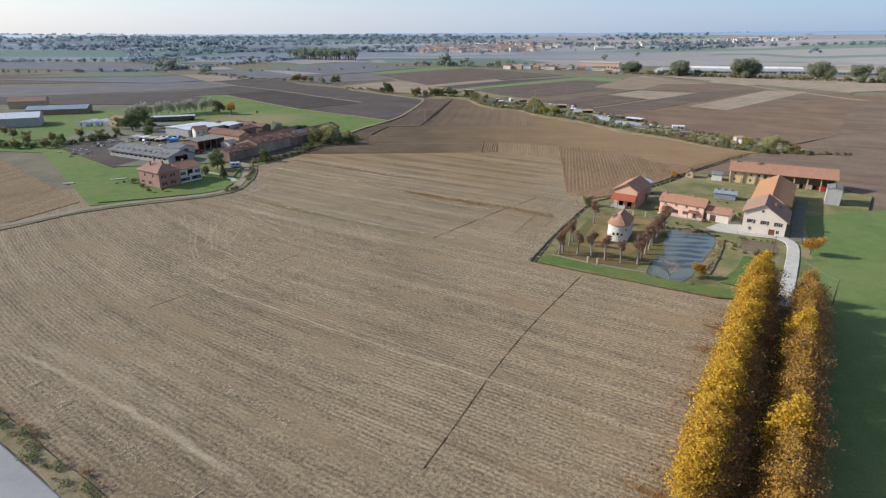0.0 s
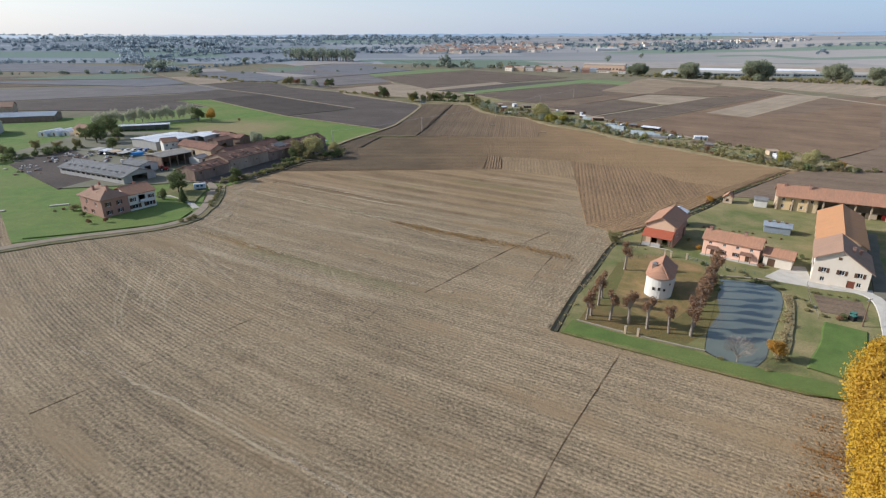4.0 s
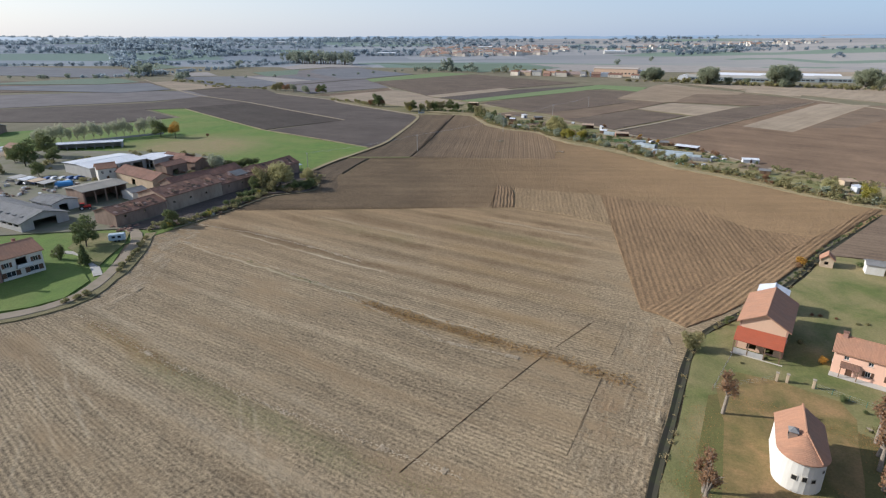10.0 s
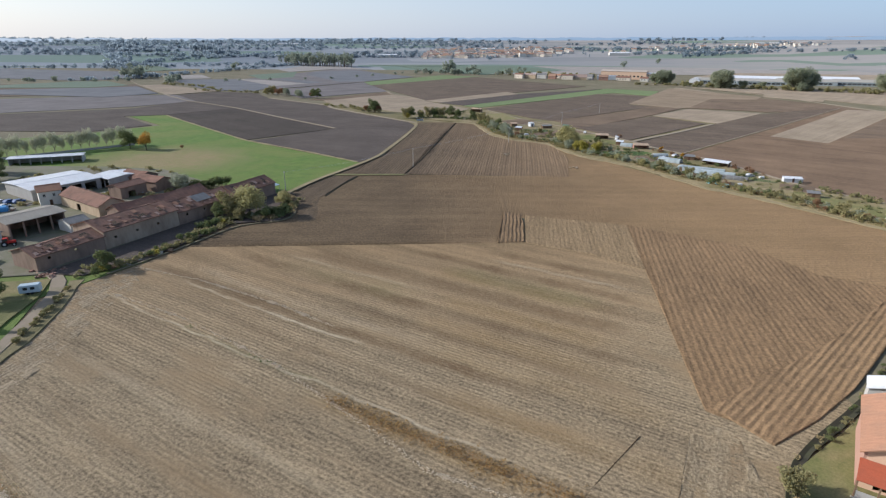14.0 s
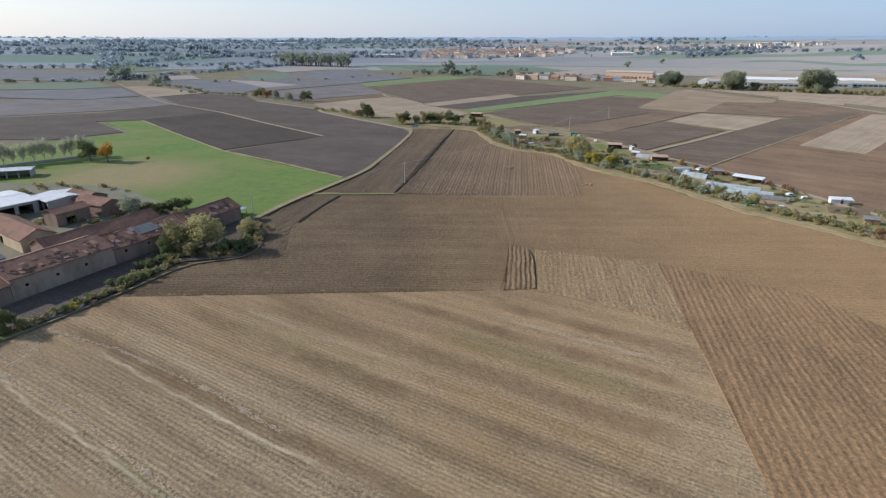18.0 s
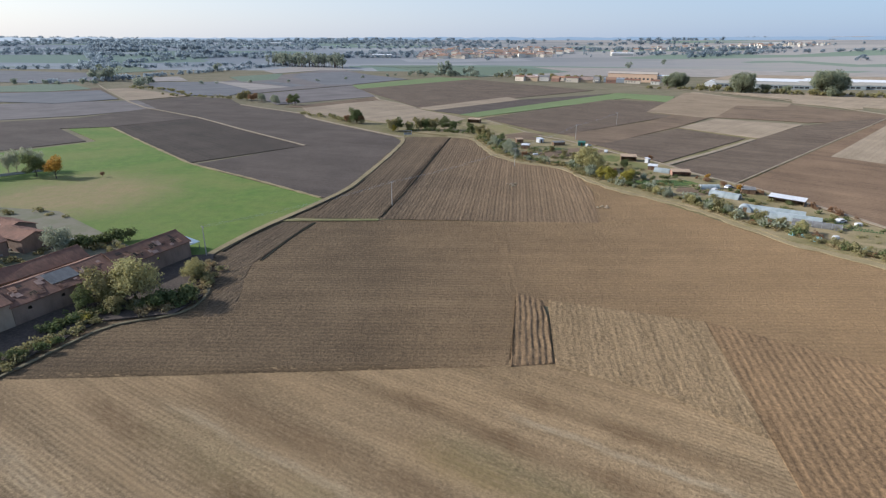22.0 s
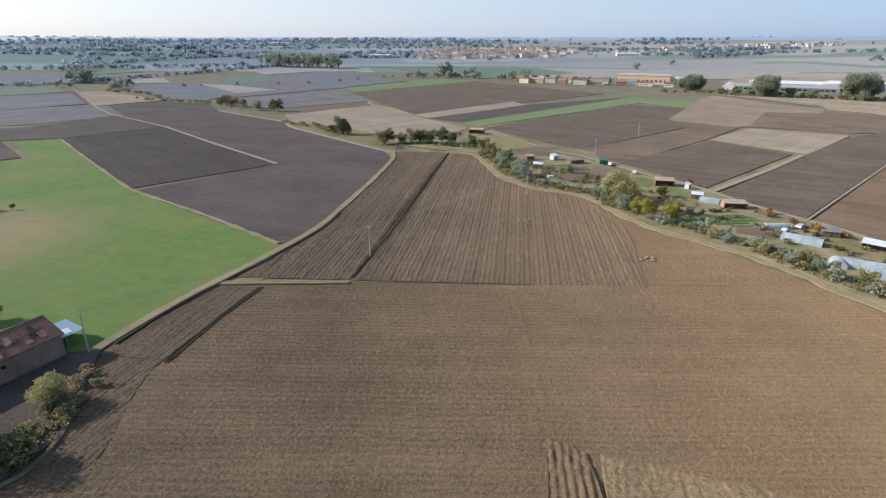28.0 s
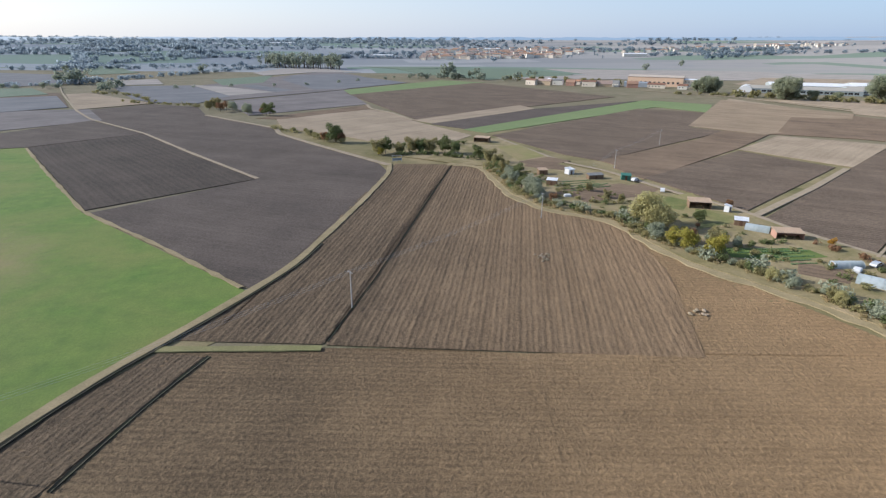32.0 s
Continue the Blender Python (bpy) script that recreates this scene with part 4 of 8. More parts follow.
ribbon("garden_lane", poly(28.4, 449.4, 49.8, 393, 62, 379, 75.8, 348, 86, 331.8, 93, 309, 104, 289, 113, 262, 119, 236, 132, 216, 148, 201), 2.4, DIRT_TRACK, 0.5, "pale grassy lane behind the kitchen gardens", "path", wobble=0.25)
ribbon("road", poly(-231.5, 125.7, -121.5, 54.2, -53.8, 10.0, -41.2, 1.6, 18.5, -38.2, 118.5, -104), 6.2, ASPHALT, 0.42, "worn grey country road", "road", crown=0.05)
ribbon("road_verge", poly(-229.5, 128.8, -119.5, 57.2, -51.7, 13.1, -38.9, 4.5, 20.5, -35, 120.5, -101), 3.2, GARDEN_GRASS, 0.3, "rough green verge along the road", "verge", wobble=0.25)
ribbon("farm_road", poly(-150, 62, -108.8, 88.3, -97.8, 103, -86.3, 110.6, -71.3, 117.2, -65.4, 121.5, -65.2, 132, -67.5, 144, -69.8, 153, -74, 162, -84, 167), 3.3, DIRT_TRACK, 0.4, "pale gravel farm road round the house", "road", wobble=0.1)
ribbon("road_verge", poly(-150, 60, -108, 86, -97.5, 100.8, -86, 108.6, -71, 115.2, -63.6, 120, -63.2, 132, -65.2, 144, -67.8, 153, -70, 160), 2.6, ROUGH_GRASS, 0.28, "dry grass verge along the farm road", "verge", wobble=0.4, seed=2)
ribbon("house_path", poly(-67.5, 134, -74, 143, -80, 148, -84, 146), 2.2, GRAVEL, 0.34, "pale gravel path to the house", "path")
ribbon("drain_furrow", poly(-4, 8, -2.1, 11.5, 4.9, 26.4, 12.5, 40.2, 25.4, 60.4), 0.12, RUTS, 0.06, "dark drainage furrow across the stubble", "furrow", crown=-0.1, wobble=0.5)
ribbon("drain_furrow", poly(-52, 46, -47.8, 51.3, -36.4, 66.3, -23.7, 81.4), 0.09, RUTS, 0.06, "dark drainage furrow across the stubble", "furrow", crown=-0.1, wobble=0.5)
ribbon("drain_furrow", poly(-4.1, 81.5, 13.8, 103.8, 25.1, 116), 0.09, RUTS, 0.06, "dark drainage furrow across the stubble", "furrow", crown=-0.1, wobble=0.5)
ribbon("dark_furrow", poly(-29.3, 250.5, -31.8, 241.9, -33.2, 234.9, -35, 224), 0.75, DITCH, 0.3, "dark open furrow in ploughed land", "furrow", crown=-0.15, wobble=0.25)
ribbon("dark_furrow", poly(-12.9, 255.2, -8.9, 277.4, -6.1, 296.1, 1.4, 350, 6.6, 386.3), 0.4, DITCH, 0.34, "dark open furrow between ploughed strips", "furrow", crown=-0.15, wobble=0.3)
ribbon("grass_balk", poly(-37.9, 252, -13.3, 253), 2.0, BALK_GRASS, 0.42, "narrow grass strip between ploughed fields", "verge", wobble=0.15)
ribbon("field_margin", poly(5, 388, 17.5, 384, 24.2, 343.6, 32, 328.5, 50, 317, 51.6, 302, 56.6, 288.5, 64.5, 278.5, 71, 271, 77, 259.5, 84.5, 237.5, 95.5, 225, 103, 213.3, 112, 196, 127, 180.5, 141, 178.5), 4.0, DRY_MARGIN, 0.36, "dry grass margin below the gardens", "verge", wobble=0.45)
ribbon("field_margin", poly(-66, 163, -60.9, 172.2, -57.5, 179.5, -53, 190, -51, 196.5, -40, 197.5, -38.5, 205, -43, 217, -46.5, 226), 0.7, NEAR_BASE, 0.4, "dry grass margin below the hedge", "verge", wobble=0.35)
ribbon("ditch", poly(16.8, 67, 22.8, 79.9, 28.9, 90.5, 36, 104, 40.9, 112, 48.8, 117.2, 58.6, 124.5, 71.3, 135.7, 83.3, 147.9, 119.2, 178), 1.5, DITCH, 0.32, "dark narrow ditch round the farm", "ditch", crown=-0.2, wobble=0.2)

# the moated farm's ground
far_field("farm_field", BROWN_SOIL, "brown tilled field behind the farm wing", 84, 147.5, 118, 177, 128, 182, 150, 190, 330, 120, 200, 128, 150, 111, 113, 103, 124, 117, 118, 130, 92, 145)
far_field("farm_lawn", LAWN, "mown grass round the farm with worn patches", 17.6, 66.6, 23.4, 79.5, 29.5, 90, 36.6, 103.6, 41.4, 111, 49.2, 116.4, 59, 123.5, 71.8, 134.8, 84, 147, 92, 144, 118, 129, 123, 117, 112, 103, 92, 98, 84, 84, 72.5, 63, 63, 46, 60, 47, 47, 50, 34, 57)
far_field("pasture", PASTURE, "green pasture beyond the avenue", 112, 103, 150, 111, 200, 128, 190, 80, 120, 0, 92, -40, -40, -60, 20, -14, 62, 45.5, 72.5, 63, 84, 84, 92, 98)
far_field("leaf_litter", LEAF_LITTER, "brown leaf litter under pollarded trees", 21.6, 70.4, 35.8, 62.4, 40, 65.5, 46, 73, 51.5, 87, 46, 91, 39.5, 96.5, 35.5, 95.5, 27.5, 81)
far_field("chapel_lawn", CHAPEL_GRASS, "patchy leaf strewn lawn round the chapel", 28.5, 76.5, 33, 71.5, 36.5, 69.6, 42.2, 75.5, 45.5, 80.5, 49, 86.5, 51.6, 90.5, 52, 94.2, 47.2, 98.3, 42, 101, 39.4, 100.2, 37.2, 97, 35, 90)
far_field("leaf_litter", LEAF_LITTER, "fallen leaves beside the avenue", 51, 48.6, 60, 47.5, 5, -36, 1, -28, 20.7, 2.3)
far_field("courtyard", GRAVEL, "pale gravel courtyard", 62, 88.5, 69.5, 94, 73, 93.5, 70, 86.5, 78, 82.2, 82.5, 82, 80.8, 79, 70, 82.5, 63.5, 86)
ribbon("drive", poly(18.5, -13, 27.5, 1.2, 38.5, 18.6, 58, 48.2, 69.6, 65.6, 75.6, 75.0, 77.4, 79.2, 75.5, 82.0, 72, 84.2), 3.2, GRAVEL, 0.72, "pale gravel drive to the farmhouse", "drive")
ribbon("yard_lane", poly(77.6, 78.2, 81.5, 84, 88, 95, 101, 114), 3.4, DARK_LANE, 0.7, "lane painted dark for the hay barn shadow", "lane", wobble=0.1)
ribbon("avenue_litter", poly(17, -15, 27.5, 1.2, 38.5, 18.6, 56.5, 46), 6.4, LEAF_LITTER, 0.75, "brown leaves covering the avenue floor", "litter", wobble=0.2)
ribbon("grass_verge", poly(19.4, 68.4, 24, 65.5, 33.5, 60, 38, 57, 44, 53.6, 52, 50.2), 4.6, GREEN_VERGE, 0.72, "lush green grass strip along the field edge", "verge", wobble=0.2)
ribbon("grass_verge", poly(53, 54, 58, 60, 64, 68), 8.0, GREEN_VERGE, 0.715, "green garden lawn beside the pond", "verge", wobble=0.15)
ribbon("bank_path", poly(61.5, 80, 59, 74, 53.5, 66, 49.5, 60), 1.8, ROUGH_GRASS, 0.74, "bare dry bank beside the pond", "bank", wobble=0.3)
ribbon("footpath", poly(51.5, 88.6, 57, 88.3, 62.5, 86.2), 0.8, DIRT_TRACK, 0.74, "pale trodden path above the pond", "path")
far_field("farmyard", YARD, "trodden earth farmyard", -85, 161, -76, 163, -70, 172, -54, 213, -60, 226, -100, 258, -122, 262, -172, 262, -172, 205, -130, 165, -118, 154)
far_field("dug_plot", DARK_SOIL_B, "black dug plot with debris", -156.5, 187, -157.6, 221.7, -132, 196, -113.6, 165.6, -117.3, 153.2)
# Dark earth, its near-black tone also painting in the range's cast shadow.
far_field("shaded_strip", DARK_SOIL_B, "dark earth strip with range shadow painted in", -79, 162.5, -70, 162, -62, 171, -53, 196, -42, 199, -40, 206, -46, 227, -51.5, 226)
far_field("front_lawn", MEADOW, "green lawn in front of the brick house", -97, 109, -86, 113, -71, 119.8, -67.5, 123.5, -67.5, 131, -76, 141, -84, 145, -106, 133)
far_field("front_lawn", LAWN, "shaded lawn by the farm road", -71, 143.5, -70, 138.5, -76, 143.5, -83, 149, -85, 158, -75, 160, -72, 152)
far_field("garden_ground", GARDEN_GRASS, "rough grass between kitchen gardens", 7, 389, 17.5, 385, 24.5, 345, 32, 330, 50, 318.5, 52, 303, 57, 290, 71, 272, 77.5, 261, 85, 239, 96, 226.5, 112, 198, 128, 182, 150, 190, 145, 202, 118, 235, 103, 289, 92, 309, 85, 331, 74, 347, 49, 391, 28, 448, 10, 440, -20, 405)



def scatter(name, line, width, count, size, mat, z, label, seed, fade=1.0, clump=True):
    """Straw or leaves strewn along a plan line, lying almost flat."""
    rng = np.random.default_rng(seed)
    p = np.array(line, float)
    seg = np.linalg.norm(np.diff(p, axis=0), axis=1)
    cum = np.concatenate([[0], np.cumsum(seg)])
    d = rng.random(count) * cum[-1]
    if clump:
        d += np.sin(d * 0.35) * 3 + np.sin(d * 0.11 + seed) * 5
    d = d.clip(0, cum[-1])
    x, y = np.interp(d, cum, p[:, 0]), np.interp(d, cum, p[:, 1])
    i = np.clip(np.searchsorted(cum, d) - 1, 0, len(seg) - 1)
    t = (p[i + 1] - p[i]) / seg[i][:, None]
    w = width * rng.normal(0, 0.5, count) * fade
    c = np.stack([x - t[:, 1] * w, y + t[:, 0] * w, np.full(count, z) + rng.random(count) * 0.12], 1)
    a = np.arctan2(t[:, 1], t[:, 0]) + rng.normal(0, 0.8, count)
    k = (size * (0.5 + rng.random(count)))[:, None]
    u = np.stack([np.cos(a), np.sin(a), rng.normal(0, 0.15, count)], 1) * k
    v = np.stack([-np.sin(a), np.cos(a), rng.normal(0, 0.2, count)], 1) * k * 0.4
    q = np.stack([c - u, c + v, c + u, c - v], 1).reshape(-1, 3)
    f = np.arange(count)[:, None] * 4 + [0, 1, 2, 3]
    return sheet(name, q.tolist(), f.tolist(), mat, None, label, "litter", "stuff")


scatter("straw_swath", poly(-65, 29, -45.4, 16.5, -27, 4), 1.6, 1400, 0.11, STRAW, 0.06, "pale straw swath left on stubble", 1)
scatter("straw_swath", poly(-60, 64, -45.5, 55.2, -24.7, 43, -9.7, 32.3, 4.7, 24.4, 21.2, 14), 0.35, 2000, 0.13, STRAW, 0.06, "thin line of pale straw", 2)
scatter("straw_swath", poly(-62.2, 155.5, -42.8, 145.0, -24.1, 131.8, -7.5, 116.9, 0.1, 109.6, 16, 103), 0.5, 3200, 0.16, STRAW, 0.06, "thin line of pale straw", 3)
scatter("straw_swath", poly(-62, 167, -46.9, 161.1, -28.1, 150.4, -14.2, 140.6), 0.5, 2600, 0.16, STRAW, 0.06, "thin line of pale straw", 4)
scatter("straw_swath", poly(-57.8, 37.2, -35.7, 26.3, -19.5, 14.4), 0.6, 900, 0.16, STRAW, 0.06, "thin line of pale straw", 5)
scatter("straw_swath", poly(-62, 118, -55.4, 113.7, -42.1, 104.5, -20, 92, 8, 78), 0.6, 1400, 0.16, STRAW, 0.06, "thin line of pale straw", 6)
scatter("fallen_leaves", poly(49.5, 47, 20.5, 3, 0, -28), 5.5, 9000, 0.2, DEAD_LEAVES, 0.12, "brown leaves fallen beside the avenue", 7)
scatter("weed_patch", poly(-13.4, 122.1, 0.2, 114.5, 10.3, 108.8, 17.8, 104.4, 25, 98.6), 1.5, 3600, 0.1, DEAD_LEAVES, 0.02, "rusty weeds in the stubble", 8, clump=False)
scatter("weed_patch", poly(-58, 115, -44.7, 106.5, -35.8, 99.7), 1.5, 1200, 0.1, DEAD_LEAVES, 0.02, "rusty weeds in the stubble", 9, clump=False)
scatter("weed_band", poly(-57.9, 115.3, -38.6, 101.9, -25.7, 92.9, -14.0, 85.6, -4.4, 80.4, 8, 74), 2.6, 4000, 0.1, LEAF_OLIVE, 0.06, "low dull weeds in a band across the stubble", 10, clump=False)
for k, ring in enumerate(((22.5, 71.5, 36, 64, 40, 66), (24, 74, 34, 93), (38, 95, 46, 90, 51, 86), (42, 68, 47, 76, 51, 86), (30, 70, 36, 66.5), (34, 70, 43, 78))):
    scatter("fallen_leaves", poly(*ring), 3.0, 1600, 0.1, DEAD_LEAVES, 0.42, "brown leaves fallen under the pollards", 60 + k, clump=False)
# ---- builders: houses ----
GROUND = 0.4


def panel(bm, m, length, height, thick, holes, base=-0.6):
    """An upright wall with real openings: x along it, y inwards, z up."""
    xs = sorted({0.0, length, *[h[0] for h in holes], *[h[0] + h[2] for h in holes]})
    zs = sorted({base, height, *[h[1] for h in holes], *[h[1] + h[3] for h in holes]})

    def solid(i, k):
        if i < 0 or k < 0 or i >= len(xs) - 1 or k >= len(zs) - 1:
            return False
        cx, cz = (xs[i] + xs[i + 1]) / 2, (zs[k] + zs[k + 1]) / 2
        return not any(h[0] < cx < h[0] + h[2] and h[1] < cz < h[1] + h[3] for h in holes)

    def quad(*p):
        bm.faces.new([bm.verts.new(m @ Vector(q)) for q in p])
    for i in range(len(xs) - 1):
        for k in range(len(zs) - 1):
            if not solid(i, k):
                continue
            a, b, c, d = xs[i], xs[i + 1], zs[k], zs[k + 1]
            quad((a, 0, c), (b, 0, c), (b, 0, d), (a, 0, d))
            quad((a, thick, c), (a, thick, d), (b, thick, d), (b, thick, c))
            if not solid(i - 1, k):
                quad((a, 0, c), (a, 0, d), (a, thick, d), (a, thick, c))
            if not solid(i + 1, k):
                quad((b, 0, c), (b, thick, c), (b, thick, d), (b, 0, d))
            if not solid(i, k - 1):
                quad((a, 0, c), (a, thick, c), (b, thick, c), (b, 0, c))
            if not solid(i, k + 1):
                quad((a, 0, d), (b, 0, d), (b, thick, d), (a, thick, d))
    bmesh.ops.remove_doubles(bm, verts=bm.verts, dist=0.001)


def fill_opening(owner, m, hole, thick):
    """What sits in an opening: (x, z, w, h, what)."""
    x, z, w, h, what = hole
    if what == "open":
        return
    if what in ("door", "gate"):
        bm = box(bmesh.new(), 0.03, 0.1, 0.0, w - 0.03, 0.17, h - 0.03)
        for k in range(1, max(2, int(w / 0.5))):
            box(bm, w * k / max(2, int(w / 0.5)) - 0.02, 0.07, 0.05, w * k / max(2, int(w / 0.5)) + 0.02, 0.1, h - 0.1)
        d = part("door", bm, RED_DOOR if what == "gate" else SHUTTER, owner, "boarded wooden door")
        d.matrix_basis = m @ Matrix.Translation((x, 0, z))
        return
    bm = bmesh.new()
    f = 0.07
    for a in ((0, 0, w, f), (0, h - f, w, h), (0, f, f, h - f), (w - f, f, w, h - f), (w / 2 - f / 2, f, w / 2 + f / 2, h - f)):
        box(bm, a[0], 0.12, a[1], a[2], 0.19, a[3])
    win = part("window", bm, WHITE_PAINT, owner, "white framed window")
    win.matrix_basis = m @ Matrix.Translation((x, 0, z))
    part("pane", box(bmesh.new(), f, 0.15, f, w - f, 0.165, h - f), PANE, win, "dark window glass")
    part("sill", box(bmesh.new(), -0.1, -0.08, -0.09, w + 0.1, 0.12, -0.004), STONE, win, "stone sill")
    if what == "shutters":
        for s0 in (-w / 2 - 0.02, w + 0.02):
            bm = box(bmesh.new(), s0, -0.07, 0.02, s0 + w / 2, -0.02, h - 0.02)
            for k in range(4):
                box(bm, s0 + 0.05, -0.085, 0.12 + k * (h - 0.2) / 4, s0 + w / 2 - 0.05, -0.07, 0.05 + (k + 1) * (h - 0.2) / 4)
            part("shutter", bm, SHUTTER, win, "brown louvred shutter")


def slab(bm, a, b, c, d, thick):
    """A roof plane a b (eave) c d (ridge) with thickness below it."""
    n = (Vector(b) - Vector(a)).cross(Vector(d) - Vector(a)).normalized()
    prism(bm, [a, b, c, d], -n * thick)
    return bm


def house(name, place, yaw, length, width, eave, ridge, wall_mat, roof_mat, label, category="house", holes=(), eave_back=None, shift=0.0, over=0.45,
          chimneys=(), open_front=False, gable_mat=None, cap_mat=None, thick=0.35, group="", sag=0.0, hip=0.0):
    """Walls with openings under a pitched roof. x runs along the ridge, the front looks along -y."""
    eb = eave if eave_back is None else eave_back
    ob = thing(name, at(*place, GROUND), radians(yaw), label, category, group)
    x0, y0, x1, y1 = -length / 2, -width / 2, length / 2, width / 2
    sides = {
        "front": (Matrix.Translation((x0, y0, 0)), length, eave),
        "back": (Matrix.Translation((x1, y1, 0)) @ Matrix.Rotation(math.pi, 4, "Z"), length, eb),
        "left": (Matrix.Translation((x0, y1 - thick, 0)) @ Matrix.Rotation(-math.pi / 2, 4, "Z"), width - 2 * thick, min(eave, eb)),
        "right": (Matrix.Translation((x1, y0 + thick, 0)) @ Matrix.Rotation(math.pi / 2, 4, "Z"), width - 2 * thick, min(eave, eb)),
    }
    for side, (m, ln, h) in sides.items():
        if side == "front" and open_front:
            n = max(3, round(length / 4.5))
            for k in range(n + 1):
                px = x0 + 0.3 + (length - 0.6) * k / n
                part("pillar", box(bmesh.new(), px - 0.22, y0, -0.5, px + 0.22, y0 + 0.44, eave - 0.12), wall_mat, ob)
            part("beam", box(bmesh.new(), x0, y0 + 0.05, eave - 0.12, x1, y0 + 0.4, eave + 0.18), WOOD, ob, "timber eaves beam")
            continue
        hs = [hh[1:] for hh in holes if hh[0] == side]
        bm = bmesh.new()
        panel(bm, m, ln, h, thick, [q[:4] for q in hs])
        if side in ("left", "right") and not hip:
            xa, xb = (x0, x0 + thick) if side == "left" else (x1 - thick, x1)
            e0 = min(eave, eb) + 0.003
            pts = [(xa, y0 + thick, e0), (xa, y1 - thick, e0)]
            if eb > eave:
                pts.append((xa, y1 - thick, eb - 0.1))
            pts.append((xa, shift, ridge - 0.12))
            if eave > eb:
                pts.append((xa, y0 + thick, eave - 0.1))
            prism(bm, pts, (xb - xa, 0, 0))
        mat = (gable_mat or wall_mat) if side in ("left", "right") else wall_mat
        part("wall", bm, mat, ob)
        for q in hs:
            fill_opening(ob, m, q, thick)
    sl_f = (ridge - eave) / (shift - y0)
    sl_b = (ridge - eb) / (y1 - shift)
    ov = over
    for k, (ye, ze, yr) in enumerate(((y0 - ov, eave - sl_f * ov, shift), (y1 + ov, eb - sl_b * ov, shift))):
        bm = bmesh.new()
        n = max(1, int(length / 6))
        ring = []
        for i in range(n + 1):
            xa = x0 - ov + (length + 2 * ov) * i / n
            da = -sag * math.sin(math.pi * i / n) * (0.7 + 0.5 * math.sin(i * 2.3))
            xr = x0 - ov + hip + (length + 2 * ov - 2 * hip) * i / n
            ring.append([bm.verts.new(q) for q in ((xa, ye, ze + 0.2 + da * 0.4), (xr, yr, ridge + 0.2 + da), (xr, yr, ridge + da), (xa, ye, ze + da * 0.4))])
        for r0, r1 in zip(ring, ring[1:]):
            for q in range(4):
                bm.faces.new((r0[q], r1[q], r1[(q + 1) % 4], r0[(q + 1) % 4]))
        bm.faces.new(ring[0])
        bm.faces.new(ring[-1][::-1])
        bmesh.ops.recalc_face_normals(bm, faces=bm.faces)
        part("roof_slope", bm, roof_mat, ob)
    if hip:
        for s in (-1, 1):
            xe = s * (length / 2 + ov)
            part("hip_slope", prism(bmesh.new(), [(xe, y0 - ov, eave - sl_f * ov), (xe, y1 + ov, eb - sl_b * ov), (xe - s * hip, shift, ridge)], (0, 0, 0.21)), roof_mat, ob)
    bm = bmesh.new()
    n = max(1, int(length / 6))
    for i in range(n):
        xa, xb = x0 - ov + hip + (length + 2 * ov - 2 * hip) * i / n, x0 - ov + hip + (length + 2 * ov - 2 * hip) * (i + 1) / n
        tube(bm, (xa, shift, ridge + 0.17 - sag * math.sin(math.pi * i / n) * (0.7 + 0.5 * math.sin(i * 2.3))), (xb, shift, ridge + 0.17 - sag * math.sin(math.pi * (i + 1) / n) * (0.7 + 0.5 * math.sin(i * 2.3 + 2.3))), 0.13, 0.13, 6, False)
    bmesh.ops.remove_doubles(bm, verts=bm.verts, dist=0.05)
    part("ridge_cap", bm, cap_mat or roof_mat, ob)
    for cx, cy, ch in chimneys:
        zt = ridge - abs(cy - shift) * sl_f + ch
        bm = box(bmesh.new(), cx - 0.35, cy - 0.3, zt - ch - 0.4, cx + 0.35, cy + 0.3, zt)
        ch_ob = part("chimney", bm, BRICK_WALL, ob, "small brick chimney")
        part("chimney_cap", box(bmesh.new(), cx - 0.48, cy - 0.42, zt, cx + 0.48, cy + 0.42, zt + 0.14), TILES_OLD, ch_ob)
    return ob


def canopy(owner, name, x0, y0, x1, y1, z_low, z_high, mat, label="", posts=True):
    """A lean-to roof falling towards -y on posts."""
    part(name, slab(bmesh.new(), (x0, y0, z_low), (x1, y0, z_low), (x1, y1, z_high), (x0, y1, z_high), 0.1), mat, owner, label)
    if posts:
        n = max(1, round((x1 - x0) / 3.2))
        for k in range(n + 1):
            px = x0 + 0.1 + (x1 - x0 - 0.3) * k / n
            part("post", box(bmesh.new(), px, y0 + 0.15, -0.5, px + 0.14, y0 + 0.29, z_low - 0.06), WOOD, owner)


def windows(side, xs, z, w, h, what="shutters"):
    return [(side, x, z, w, h, what) for x in xs]


# ---- builders: trees ----
def leaf_cloud(name, blobs, count, size, mat, parent, seed, shell=0.55, label="", flat=0.6):
    """A crown of many small leaf clumps scattered through rounded masses, each clump a bent pair of blades."""
    rng = np.random.default_rng(seed)
    b = np.array(blobs, float)
    vol = b[:, 3] * b[:, 4] * b[:, 5]
    pick = rng.choice(len(b), count, p=vol ** 0.75 / (vol ** 0.75).sum())
    d = rng.normal(size=(count, 3))
    d /= np.linalg.norm(d, axis=1)[:, None]
    r = shell + (1 - shell) * rng.random(count) ** 0.6
    r *= 1 + 0.18 * rng.normal(size=count).clip(-1.5, 1.8)
    c = b[pick, :3] + d * r[:, None] * b[pick, 3:]
    n = d + rng.normal(size=(count, 3)) * flat
    n /= np.linalg.norm(n, axis=1)[:, None]
    t = np.cross(n, rng.normal(size=(count, 3)))
    t /= np.linalg.norm(t, axis=1)[:, None]
    s = np.cross(n, t)
